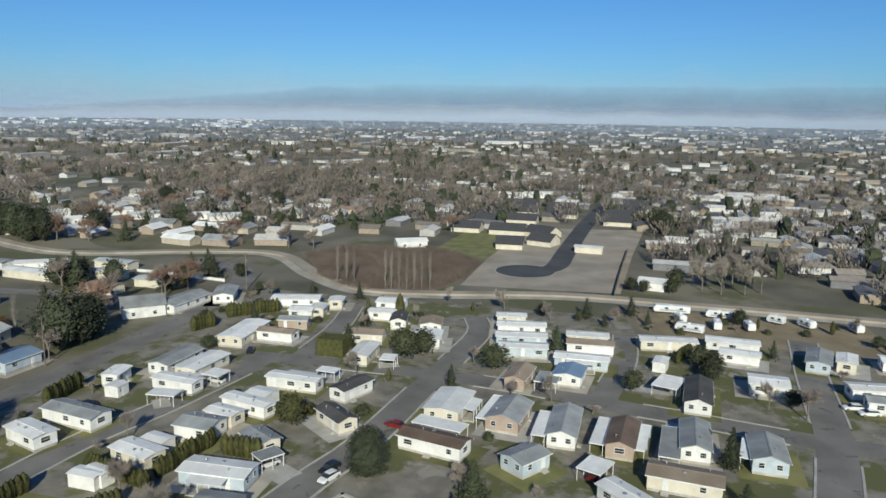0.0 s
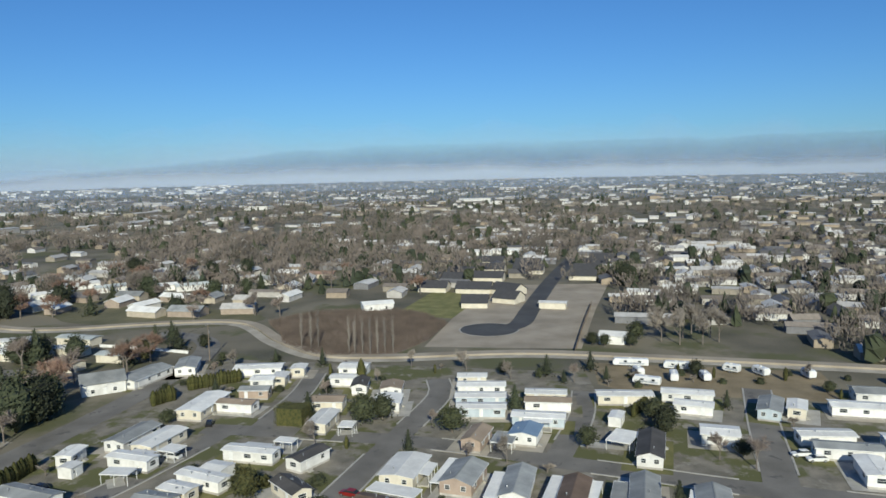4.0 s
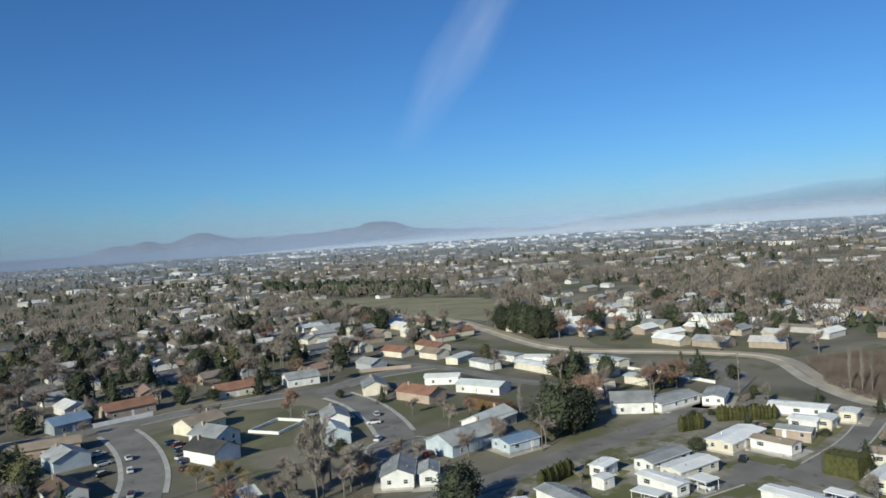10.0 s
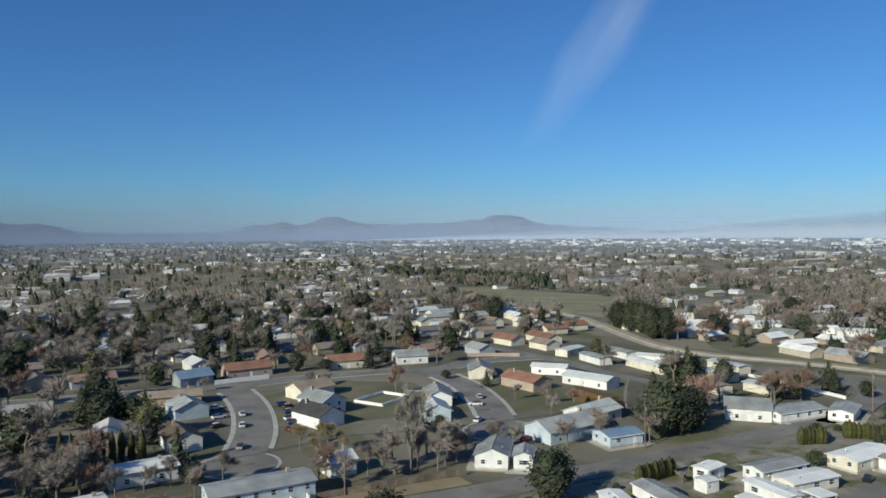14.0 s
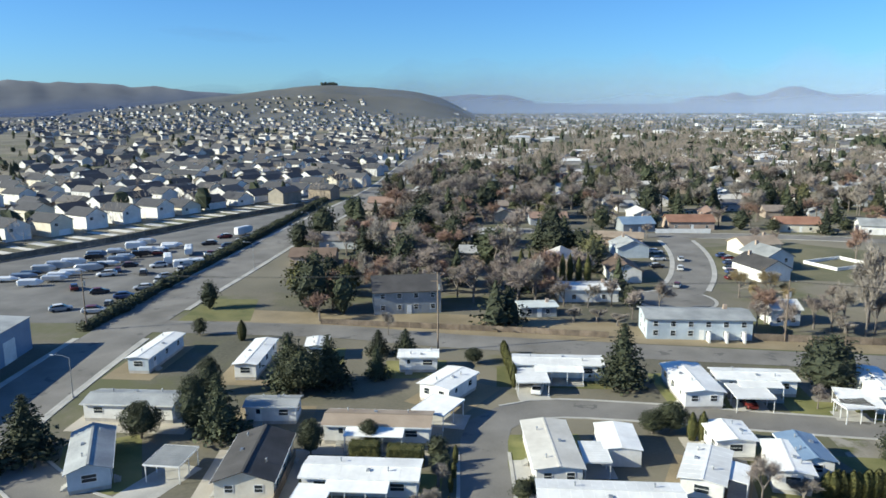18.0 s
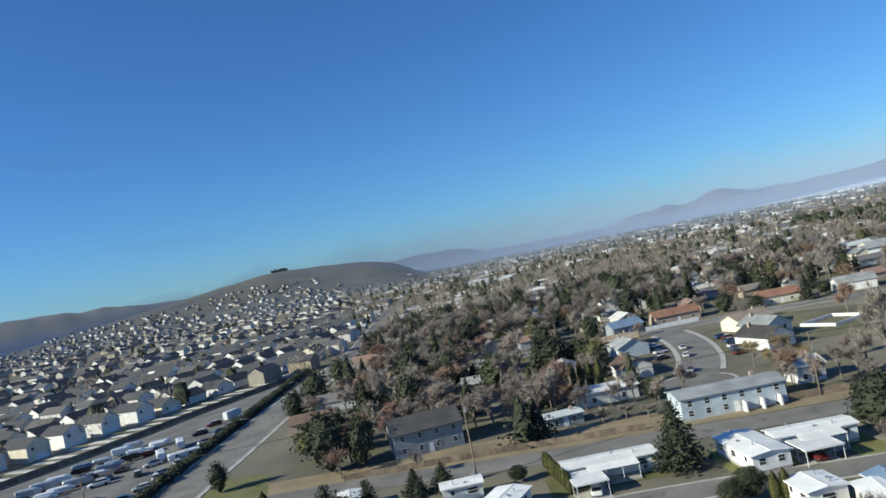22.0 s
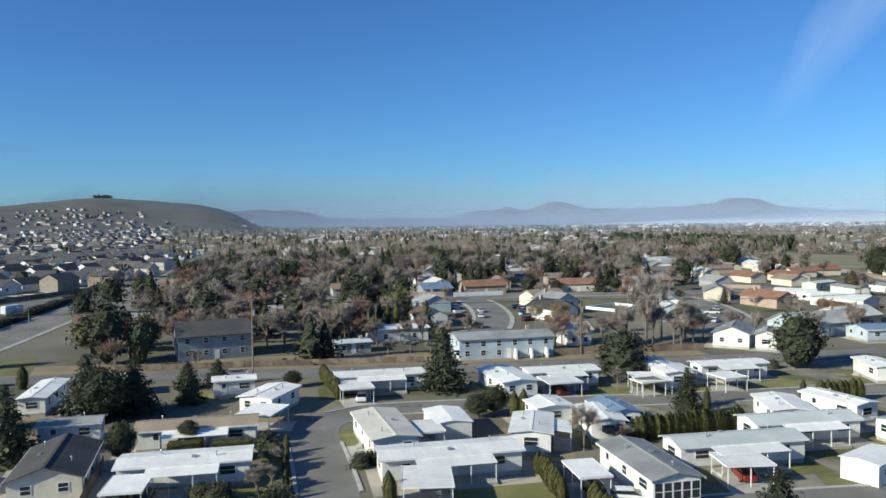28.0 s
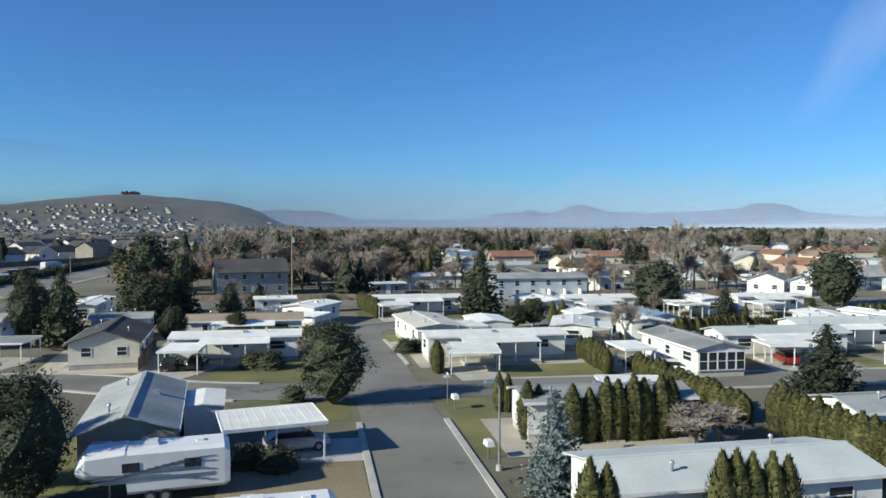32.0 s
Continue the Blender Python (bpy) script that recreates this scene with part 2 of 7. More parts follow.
M = {
    "ground": mixed(mat_ground(), (0.1, 0.102, 0.045), 45.0, 0.52, 0.6),
    "asphalt": mixed(mat("asphalt", (0.13, 0.122, 0.108), (0.215, 0.203, 0.182), 0.9, 9.0, 60.0, 0.2), (0.11, 0.105, 0.098), 5.0, 0.6, 0.63),
    "asphalt_new": mat("asphalt_new", (0.05, 0.05, 0.052), (0.085, 0.085, 0.085), 0.85, 12.0, 60.0, 0.2),
    "concrete": mat("concrete", (0.32, 0.31, 0.28), (0.46, 0.44, 0.4), 0.85, 3.0, 40.0, 0.15),
    "pale_concrete": mat("pale_concrete", (0.5, 0.48, 0.43), (0.66, 0.63, 0.57), 0.85, 3.0, 40.0, 0.15),
    "yard": mat("yard_gravel", (0.1, 0.097, 0.09), (0.185, 0.178, 0.165), 0.95, 9.0, 50.0, 0.3),
    "gravel": mat("gravel", (0.3, 0.27, 0.22), (0.46, 0.42, 0.35), 0.95, 7.0, 60.0, 0.4),
    "lot": mixed(mixed(mat("lot_gravel", (0.13, 0.12, 0.095), (0.26, 0.235, 0.19), 0.95, 5.0, 40.0, 0.3), (0.105, 0.108, 0.04), 14.0, 0.49, 0.55), (0.27, 0.25, 0.21), 8.0, 0.58, 0.64),
    "soil": mat("soil", (0.25, 0.215, 0.165), (0.39, 0.34, 0.27), 0.95, 14.0, 25.0, 0.4),
    "lawn": mat("lawn", (0.1, 0.108, 0.032), (0.2, 0.186, 0.072), 0.95, 6.0, 50.0, 0.5, per=0.25),
    "pasture": mat("pasture", (0.085, 0.086, 0.042), (0.165, 0.15, 0.085), 0.95, 14.0, 40.0, 0.5),
    "pasture_light": mat("light_pasture", (0.16, 0.15, 0.08), (0.26, 0.235, 0.14), 0.95, 22.0, 40.0, 0.5),
    "leaf_brown": mat("brown_hedge_leaves", (0.1, 0.06, 0.025), (0.19, 0.115, 0.05), 0.85, 0.8, 25.0, 0.0, per=0.2),
    "twig_gold": mat("golden_twigs", (0.19, 0.145, 0.075), (0.29, 0.225, 0.12), 0.95, 1.0, 20.0, 0.0, per=0.2),
    "roof_red": mat("rust_red_roof", (0.19, 0.095, 0.06), (0.28, 0.15, 0.1), 0.9, 4.0, 60.0, 0.35, per=0.15),
    "dry": mat("dry_grass", (0.17, 0.135, 0.08), (0.28, 0.225, 0.14), 0.95, 8.0, 40.0, 0.5),
    "thicket": mat("thicket_floor", (0.14, 0.105, 0.085), (0.22, 0.175, 0.14), 0.95, 8.0, 30.0, 0.6),
    "roof_white": mat("white_metal_roof", (0.64, 0.63, 0.6), (0.82, 0.81, 0.77), 0.6, 4.0, 12.0, 0.05, per=0.12),
    "roof_cream": mat("cream_metal_roof", (0.5, 0.47, 0.41), (0.64, 0.61, 0.54), 0.7, 4.0, 12.0, 0.05),
    "roof_pale": mat("pale_shingle_roof", (0.42, 0.45, 0.44), (0.56, 0.59, 0.57), 0.8, 4.0, 60.0, 0.3, per=0.1),
    "roof_gray": mat("gray_shingle_roof", (0.2, 0.21, 0.213), (0.34, 0.35, 0.345), 0.9, 4.0, 60.0, 0.35, per=0.2),
    "roof_dark": mat("dark_shingle_roof", (0.045, 0.043, 0.042), (0.085, 0.08, 0.078), 0.9, 4.0, 60.0, 0.35, per=0.2),
    "roof_tan": mat("tan_shingle_roof", (0.23, 0.178, 0.13), (0.33, 0.265, 0.2), 0.9, 4.0, 60.0, 0.35, per=0.15),
    "roof_brown": mat("brown_shingle_roof", (0.1, 0.07, 0.05), (0.17, 0.12, 0.09), 0.9, 4.0, 60.0, 0.35, per=0.15),
    "roof_blue": mat("blue_metal_roof", (0.16, 0.23, 0.33), (0.22, 0.3, 0.4), 0.5, 4.0, 20.0, 0.1, per=0.1),
    "wall_white": mat("white_siding", (0.6, 0.59, 0.56), (0.78, 0.77, 0.74), 0.7, 2.5, 20.0, 0.08, per=0.12),
    "wall_cream": mat("cream_siding", (0.55, 0.5, 0.4), (0.68, 0.63, 0.52), 0.75, 2.5, 20.0, 0.08),
    "wall_tan": mat("tan_siding", (0.33, 0.255, 0.2), (0.42, 0.33, 0.265), 0.75, 2.5, 20.0, 0.08),
    "wall_blue": mat("pale_blue_siding", (0.36, 0.42, 0.47), (0.5, 0.56, 0.6), 0.75, 2.5, 20.0, 0.08),
    "wall_gray": mat("gray_siding", (0.2, 0.22, 0.24), (0.3, 0.32, 0.33), 0.75, 2.5, 20.0, 0.08),
    "skirt": mat("skirting", (0.33, 0.31, 0.28), (0.48, 0.45, 0.41), 0.85, 2.0, 20.0, 0.1, per=0.2),
    "trim": mat("white_trim", (0.62, 0.62, 0.6), (0.78, 0.78, 0.76), 0.6, 2.0, 20.0, 0.03),
    "glass": mat("window_glass", (0.02, 0.025, 0.03), (0.04, 0.05, 0.055), 0.08, 2.0, 5.0, 0.0),
    "steel": mat("galvanised_steel", (0.3, 0.31, 0.32), (0.45, 0.46, 0.46), 0.45, 1.0, 20.0, 0.05, metal=0.7),
    "wood": mat("weathered_wood", (0.13, 0.1, 0.075), (0.24, 0.19, 0.14), 0.9, 1.5, 40.0, 0.3, per=0.25),
    "bark": mat("bark", (0.12, 0.102, 0.086), (0.21, 0.182, 0.156), 0.95, 1.0, 40.0, 0.5),
    "twig": mat("bare_twigs", (0.19, 0.158, 0.135), (0.31, 0.258, 0.225), 0.95, 1.0, 20.0, 0.0, per=0.3),
    "twig_pale": mat("pale_twigs", (0.2, 0.175, 0.15), (0.3, 0.265, 0.225), 0.95, 1.0, 20.0, 0.0, per=0.2),
    "twig_red": mat("rust_twigs", (0.2, 0.13, 0.095), (0.29, 0.19, 0.145), 0.95, 1.0, 20.0, 0.0, per=0.2),
    "needle": mat("conifer_needles", (0.018, 0.026, 0.013), (0.048, 0.055, 0.026), 0.85, 0.8, 25.0, 0.0, per=0.35),
    "needle_blue": mat("blue_spruce_needles", (0.07, 0.1, 0.1), (0.15, 0.19, 0.19), 0.85, 0.8, 25.0, 0.0),
    "leaf": mat("evergreen_leaves", (0.021, 0.027, 0.012), (0.052, 0.058, 0.024), 0.8, 0.8, 25.0, 0.0, per=0.3),
    "olive": mat("olive_needles", (0.044, 0.046, 0.018), (0.105, 0.1, 0.042), 0.85, 0.8, 25.0, 0.0, per=0.3),
    "arbor": mat("arborvitae_leaves", (0.036, 0.044, 0.011), (0.105, 0.098, 0.028), 0.85, 0.8, 25.0, 0.0, per=0.25),
    "tyre": mat("rubber", (0.015, 0.015, 0.015), (0.03, 0.03, 0.03), 0.8, 1.0, 20.0, 0.1),
    "lens": mat("lamp_lens", (0.5, 0.5, 0.48), (0.7, 0.7, 0.68), 0.2, 1.0, 5.0, 0.0),
    "far_roof": mat_choice("far_roofs", [(0.68, 0.67, 0.65), (0.6, 0.6, 0.59), (0.64, 0.62, 0.59), (0.16, 0.16, 0.165), (0.22, 0.19, 0.16), (0.46, 0.45, 0.44), (0.12, 0.115, 0.115), (0.3, 0.26, 0.22)], 0.8, True),
    "far_wall": mat_choice("far_walls", [(0.45, 0.43, 0.4), (0.66, 0.65, 0.62), (0.3, 0.27, 0.22), (0.6, 0.59, 0.57), (0.2, 0.2, 0.21), (0.34, 0.28, 0.21)], 0.8, True),
    "sub_roof": mat_choice("subdivision_roofs", [(0.085, 0.085, 0.092), (0.11, 0.105, 0.102), (0.065, 0.065, 0.07), (0.13, 0.12, 0.112)], 0.85, True),
    "house_roof": mat_choice("house_roofs", [(0.34, 0.34, 0.34), (0.24, 0.2, 0.17), (0.55, 0.53, 0.5), (0.18, 0.17, 0.165), (0.3, 0.2, 0.15), (0.62, 0.61, 0.58)], 0.85),
    "house_wall": mat_choice("house_walls", [(0.66, 0.64, 0.6), (0.5, 0.44, 0.35), (0.6, 0.58, 0.55), (0.4, 0.42, 0.44), (0.38, 0.31, 0.25)], 0.75),
    "car_paint": mat_choice("car_paint", [(0.6, 0.6, 0.6), (0.03, 0.03, 0.035), (0.35, 0.36, 0.37), (0.13, 0.02, 0.018), (0.7, 0.7, 0.69), (0.05, 0.08, 0.18)], 0.3, bump=0.0),
    "far_twig": mat("far_bare_crowns", (0.088, 0.079, 0.07), (0.205, 0.172, 0.148), 0.95, 16.0, 0.6, 0.0),
    "far_green": mat_choice("far_evergreen_crowns", [(0.03, 0.04, 0.02), (0.05, 0.06, 0.03), (0.04, 0.05, 0.03)], 0.9, True),
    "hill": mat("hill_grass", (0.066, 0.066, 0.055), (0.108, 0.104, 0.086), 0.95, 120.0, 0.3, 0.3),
    # The blue of distance haze is mixed into the far slopes' base colour.
    "far_hill": mat("haze_blue_slopes", (0.105, 0.115, 0.13), (0.14, 0.15, 0.165), 0.95, 250.0, 0.2, 0.3),
    "twig_bush": mat("thicket_twigs", (0.12, 0.095, 0.078), (0.19, 0.15, 0.125), 0.95, 8.0, 20.0, 0.0),
    "trunk_pale": mat("pale_bark", (0.15, 0.135, 0.12), (0.24, 0.22, 0.195), 0.95, 1.0, 30.0, 0.2),
}


# ---- mesh helpers ----
class Geo:
    """Vertices and faces of one mesh."""

    def __init__(self):
        self.v, self.f = [], []

    def add(self, verts, faces, m=None):
        n = len(self.v)
        self.v += [tuple(m @ Vector(p)) for p in verts] if m else [tuple(p) for p in verts]
        self.f += [tuple(i + n for i in q) for q in faces]
        return self

    def box(self, x, y, z, sx, sy, sz, turn=0.0, taper=1.0):
        """A box that stands on z at its middle x, y; taper narrows its top."""
        c, s = math.cos(turn), math.sin(turn)
        vs = []
        for k, zz in ((1.0, z), (taper, z + sz)):
            for a, b in ((-1, -1), (1, -1), (1, 1), (-1, 1)):
                px, py = a * sx * k / 2, b * sy * k / 2
                vs.append((x + c * px - s * py, y + s * px + c * py, zz))
        return self.add(vs, [(3, 2, 1, 0), (4, 5, 6, 7), (0, 1, 5, 4), (1, 2, 6, 5), (2, 3, 7, 6), (3, 0, 4, 7)])

    def tube(self, a, b, ra, rb, n=6):
        a, b = Vector(a), Vector(b)
        w = (b - a).normalized()
        u = w.orthogonal().normalized()
        v = w.cross(u)
        ring = [(u * math.cos(6.2832 * i / n) + v * math.sin(6.2832 * i / n)) for i in range(n)]
        vs = [a + p * ra for p in ring] + [b + p * rb for p in ring]
        fs = [(i, (i + 1) % n, n + (i + 1) % n, n + i) for i in range(n)] + [tuple(range(n))[::-1], tuple(range(n, 2 * n))]
        return self.add(vs, fs)

    def mesh(self, name, material):
        me = bpy.data.meshes.new(name)
        me.from_pydata(self.v, [], self.f)
        me.materials.append(M[material])
        me.update()
        return me


def part(name, geo, material, parent=None, label="", smooth=False):
    me = geo if isinstance(geo, bpy.types.Mesh) else geo.mesh(name, material)
    if smooth:
        me.polygons.foreach_set("use_smooth", [True] * len(me.polygons))
    ob = new(name, me)
    ob.parent = parent
    return tagged(ob, label)


def thing(name, m, label, category, group=""):
    ob = new(name)
    ob.matrix_basis = m
    return tagged(ob, label, category, group)


def structure(name, geo, material, label="", category=""):
    return tagged(part(name, geo, material), label, category or name, kind="structure")


rnd = random.Random(7)

# ---- ground, hills and horizon ----
def bell(a, mid, wide):
    return math.exp(-((a - mid) / wide) ** 2)


def rise_at(a, mid, wide):
    return 1 / (1 + math.exp(max(-60.0, min(60.0, -(a - mid) / wide))))


def ridge(az):
    """Height of the far skyline over its bearing in degrees."""
    h = 25 + 26 * (1 - rise_at(az, 46, 4)) + 32 * rise_at(az, 13.7, 0.3) * (1 - rise_at(az, 43, 2.5))
    h += 13 * bell(az, 15.2, 1.1) + 29 * bell(az, 17.1, 0.75) + 62 * bell(az, 20.9, 1.7) + 12 * bell(az, 24.6, 2.2)
    h += 20 * bell(az, 30.5, 3.2) + 40 * bell(az, 34.3, 2.6) + 20 * math.exp(-((az - 34.4) / 1.5) ** 4)
    h += 140 * (1 - rise_at(az, -20, 5)) + 56 * bell(az, -1, 6) * (1 - rise_at(az, 2.6, 0.3))
    return h + 5 * noise.noise((az * 0.9, 3.1, 0)) + 3 * noise.noise((az * 3.1, 8.1, 0))


def near_hill(az):
    """Height of the bare hill: a long left shoulder, a flat top and a blunt right end."""
    d = az + 12.8
    fall = (3.7 if d > 0 else 5.3) * (math.sqrt(d * d + 1.0) - 1.0)
    return max(0.0, 117 - fall) * (1 - rise_at(az, -2.8, 0.95)) * rise_at(az, -34, 3)


def height(x, y):
    r, az = math.hypot(x, y), math.degrees(math.atan2(x, y))
    h = 0.0
    if r > 1300:
        h += near_hill(az) * math.exp(-((r - 2650) / 540) ** 2)
        if h > 2:
            h += 5 * noise.noise((x * 0.006, y * 0.006, 1.0)) + 2.5 * noise.noise((x * 0.02, y * 0.02, 4.0))
    if r > 4050:
        k = min(1.0, (r - 4050) / 560) if r < 4640 else max(0.0, 1 - (r - 4640) / 160)
        k = k * k * (3 - 2 * k)
        h += k * max(0.0, ridge(az)) * (1 + 0.1 * noise.noise((x * 0.01, y * 0.01, 2.0)))
    return h


def ground_sheet():
    radii = [0, 40, 120, 250, 450, 700, 1000, 1300] + list(range(1380, 4060, 85)) + list(range(4060, 4640, 58)) + [4640, 4700, 4760, 4820]
    g, steps = Geo(), 720
    for r in radii:
        for i in range(steps):
            a = 2 * math.pi * i / steps
            x, y = r * math.sin(a), r * math.cos(a)
            g.v.append((x, y, height(x, y)))
    for j in range(len(radii) - 1):
        for i in range(steps):
            k = (i + 1) % steps
            g.f.append((j * steps + i, (j + 1) * steps + i, (j + 1) * steps + k, j * steps + k)[::-1])
    ob = structure("ground", g, "ground", "flat winter valley floor of dull grass and bare soil rising to hills", "ground")
    me = ob.data
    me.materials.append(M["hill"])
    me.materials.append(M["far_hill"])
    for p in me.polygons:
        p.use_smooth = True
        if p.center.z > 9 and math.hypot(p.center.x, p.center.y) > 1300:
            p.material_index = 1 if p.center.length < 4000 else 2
    return ob


ground_sheet()


# Upright ring sheet: the fog bank, or painted haze before the town and hills.
def fog_haze_bank(a0, a1, r, top, seed, mist="fog_soft", label="low white bank of morning fog along the horizon", uneven=1.0):
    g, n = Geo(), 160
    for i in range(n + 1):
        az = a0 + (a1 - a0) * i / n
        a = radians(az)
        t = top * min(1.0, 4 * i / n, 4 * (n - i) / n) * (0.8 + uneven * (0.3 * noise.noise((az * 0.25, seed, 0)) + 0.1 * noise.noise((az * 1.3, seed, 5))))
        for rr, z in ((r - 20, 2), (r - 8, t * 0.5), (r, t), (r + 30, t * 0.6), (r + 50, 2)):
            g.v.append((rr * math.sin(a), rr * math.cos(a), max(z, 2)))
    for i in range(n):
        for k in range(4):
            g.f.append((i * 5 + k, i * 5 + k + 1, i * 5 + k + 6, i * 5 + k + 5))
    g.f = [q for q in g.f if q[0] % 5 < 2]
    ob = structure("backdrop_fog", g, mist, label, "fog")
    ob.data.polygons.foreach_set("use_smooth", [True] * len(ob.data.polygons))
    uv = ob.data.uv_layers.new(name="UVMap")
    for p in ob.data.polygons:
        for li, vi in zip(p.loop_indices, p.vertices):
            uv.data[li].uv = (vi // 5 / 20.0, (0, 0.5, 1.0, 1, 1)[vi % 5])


def fog_haze_material(name, base, dense, low=0.55, clumps=0.5):
    """See-through fog, or haze put in as colour, that thins out towards its top."""
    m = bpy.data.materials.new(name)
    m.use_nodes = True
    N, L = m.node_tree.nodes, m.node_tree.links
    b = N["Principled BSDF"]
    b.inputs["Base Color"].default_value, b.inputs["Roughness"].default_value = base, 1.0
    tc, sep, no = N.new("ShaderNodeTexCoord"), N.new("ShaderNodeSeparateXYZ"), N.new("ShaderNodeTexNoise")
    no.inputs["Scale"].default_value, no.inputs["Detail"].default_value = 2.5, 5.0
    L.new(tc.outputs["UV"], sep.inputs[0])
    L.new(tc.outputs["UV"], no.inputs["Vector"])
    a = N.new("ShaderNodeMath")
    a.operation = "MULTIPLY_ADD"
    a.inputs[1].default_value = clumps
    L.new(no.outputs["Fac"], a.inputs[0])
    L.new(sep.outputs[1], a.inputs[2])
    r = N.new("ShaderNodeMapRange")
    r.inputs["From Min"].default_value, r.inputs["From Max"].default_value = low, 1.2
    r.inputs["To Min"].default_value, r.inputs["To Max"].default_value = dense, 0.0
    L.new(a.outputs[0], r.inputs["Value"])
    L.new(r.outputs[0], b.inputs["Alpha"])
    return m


M["fog_soft"] = fog_haze_material("mist", (0.33, 0.38, 0.46, 1), 0.85)
# Bluish see-through colours that paint distance haze over what stands behind.
M["distance_haze_sheet"] = fog_haze_material("distance_haze_sheet", (0.27, 0.35, 0.52, 1), 0.6, 0.3)
M["gray_haze_sheet"] = fog_haze_material("gray_haze_sheet", (0.1, 0.155, 0.25, 1), 0.7, 0.5, 0.2)
M["valley_haze_sheet"] = fog_haze_material("valley_haze_sheet", (0.27, 0.35, 0.5, 1), 0.13, 0.35, 0.3)
M["far_haze_sheet"] = fog_haze_material("far_haze_sheet", (0.27, 0.35, 0.5, 1), 0.24, 0.35, 0.3)


def cirrus(a0, e0, a1, e1, wide, seed):
    """A faint high wisp of cloud between two bearings and elevations."""
    g, n = Geo(), 24
    for i in range(n + 1):
        f = i / n
        a, e = radians(a0 + (a1 - a0) * f), radians(e0 + (e1 - e0) * f)
        w = radians(wide) * (0.5 + 0.9 * f) * (1 + 0.4 * noise.noise((f * 4, seed, 0)))
        for k in (-1, -0.5, 0, 0.5, 1):
            aa = a + k * w
            g.v.append((4300 * math.sin(aa) * math.cos(e), 4300 * math.cos(aa) * math.cos(e), 4300 * math.sin(e) + 25 * (1 - k * k)))
    for i in range(n):
        for k in range(4):
            g.f.append((i * 5 + k, i * 5 + k + 1, i * 5 + k + 6, i * 5 + k + 5))
    ob = structure("backdrop_cloud", g, "cloud", "faint wisp of high white cloud", "cloud")
    uv = ob.data.uv_layers.new(name="UVMap")
    for p in ob.data.polygons:
        for li, vi in zip(p.loop_indices, p.vertices):
            uv.data[li].uv = ((vi % 5) / 4, (vi // 5) / n)


def cirrus_flat(a0, e0, a1, e1, wide, seed):
    """A faint thin streak that lies along the horizon."""
    g, n = Geo(), 24
    for i in range(n + 1):
        f = i / n
        a, e = radians(a0 + (a1 - a0) * f), e0 + (e1 - e0) * f + 0.25 * noise.noise((f * 3, seed, 0))
        for k in (-1, -0.5, 0, 0.5, 1):
            ee = radians(e + k * wide * (0.5 + 0.7 * math.sin(math.pi * f)))
            g.v.append((4300 * math.sin(a) * math.cos(ee), 4300 * math.cos(a) * math.cos(ee), 4300 * math.sin(ee)))
    for i in range(n):
        for k in range(4):
            g.f.append((i * 5 + k, i * 5 + k + 1, i * 5 + k + 6, i * 5 + k + 5))
    ob = structure("backdrop_cloud", g, "cloud", "faint thin streak of high white cloud", "cloud")
    uv = ob.data.uv_layers.new(name="UVMap")
    for p in ob.data.polygons:
        for li, vi in zip(p.loop_indices, p.vertices):
            uv.data[li].uv = ((vi % 5) / 4, (vi // 5) / n)


def cloud_material():
    m = bpy.data.materials.new("thin_cloud")
    m.use_nodes = True
    N, L = m.node_tree.nodes, m.node_tree.links
    b = N["Principled BSDF"]
    b.inputs["Base Color"].default_value, b.inputs["Roughness"].default_value = (0.9, 0.9, 0.92, 1), 1.0
    uv, sep = N.new("ShaderNodeTexCoord"), N.new("ShaderNodeSeparateXYZ")
    L.new(uv.outputs["UV"], sep.inputs[0])

    def soft(sock):
        a = N.new("ShaderNodeMath")
        a.operation = "MULTIPLY"
        a.inputs[1].default_value = math.pi
        s = N.new("ShaderNodeMath")
        s.operation = "SINE"
        L.new(sock, a.inputs[0])
        L.new(a.outputs[0], s.inputs[0])
        return s.outputs[0]

    no = N.new("ShaderNodeTexNoise")
    no.inputs["Scale"].default_value, no.inputs["Detail"].default_value = 3.0, 6.0
    L.new(uv.outputs["UV"], no.inputs["Vector"])
    k = None
    for s in (soft(sep.outputs[0]), soft(sep.outputs[1]), no.outputs["Fac"]):
        if k is None:
            k = s
            continue
        mu = N.new("ShaderNodeMath")
        mu.operation = "MULTIPLY"
        L.new(k, mu.inputs[0])
        L.new(s, mu.inputs[1])
        k = mu.outputs[0]
    mu = N.new("ShaderNodeMath")
    mu.operation = "MULTIPLY"
    mu.inputs[1].default_value = 0.2
    L.new(k, mu.inputs[0])
    L.new(mu.outputs[0], b.inputs["Alpha"])
    return m


M["cloud"] = cloud_material()
cirrus(36.0, 6.5, 48.0, 24.0, 3.0, 2.0)
cirrus_flat(-32.0, 13.0, -22.0, 11.8, 0.5, 5.0)
cirrus_flat(-25.0, 6.0, -15.0, 5.3, 0.45, 8.0)
fog_haze_bank(20, 180, 4000, 150, 3.0)
# The next four are added sheets that imitate the haze of distance.
fog_haze_bank(38, 170, 4020, 245, 11.0, "gray_haze_sheet", "flat gray sheet painted as a layer of haze over the fog", 0.25)
fog_haze_bank(-60, 160, 1450, 120, 21.0, "valley_haze_sheet", "see-through sheet painted as faint pale haze over the valley floor", 0.3)
fog_haze_bank(-60, 160, 2350, 190, 24.0, "far_haze_sheet", "see-through sheet painted as faint pale haze over the valley floor", 0.3)
fog_haze_bank(-44, 144, 4040, 400, 6.0, "distance_haze_sheet", "see-through bluish sheet painted as haze over the far end of the valley")


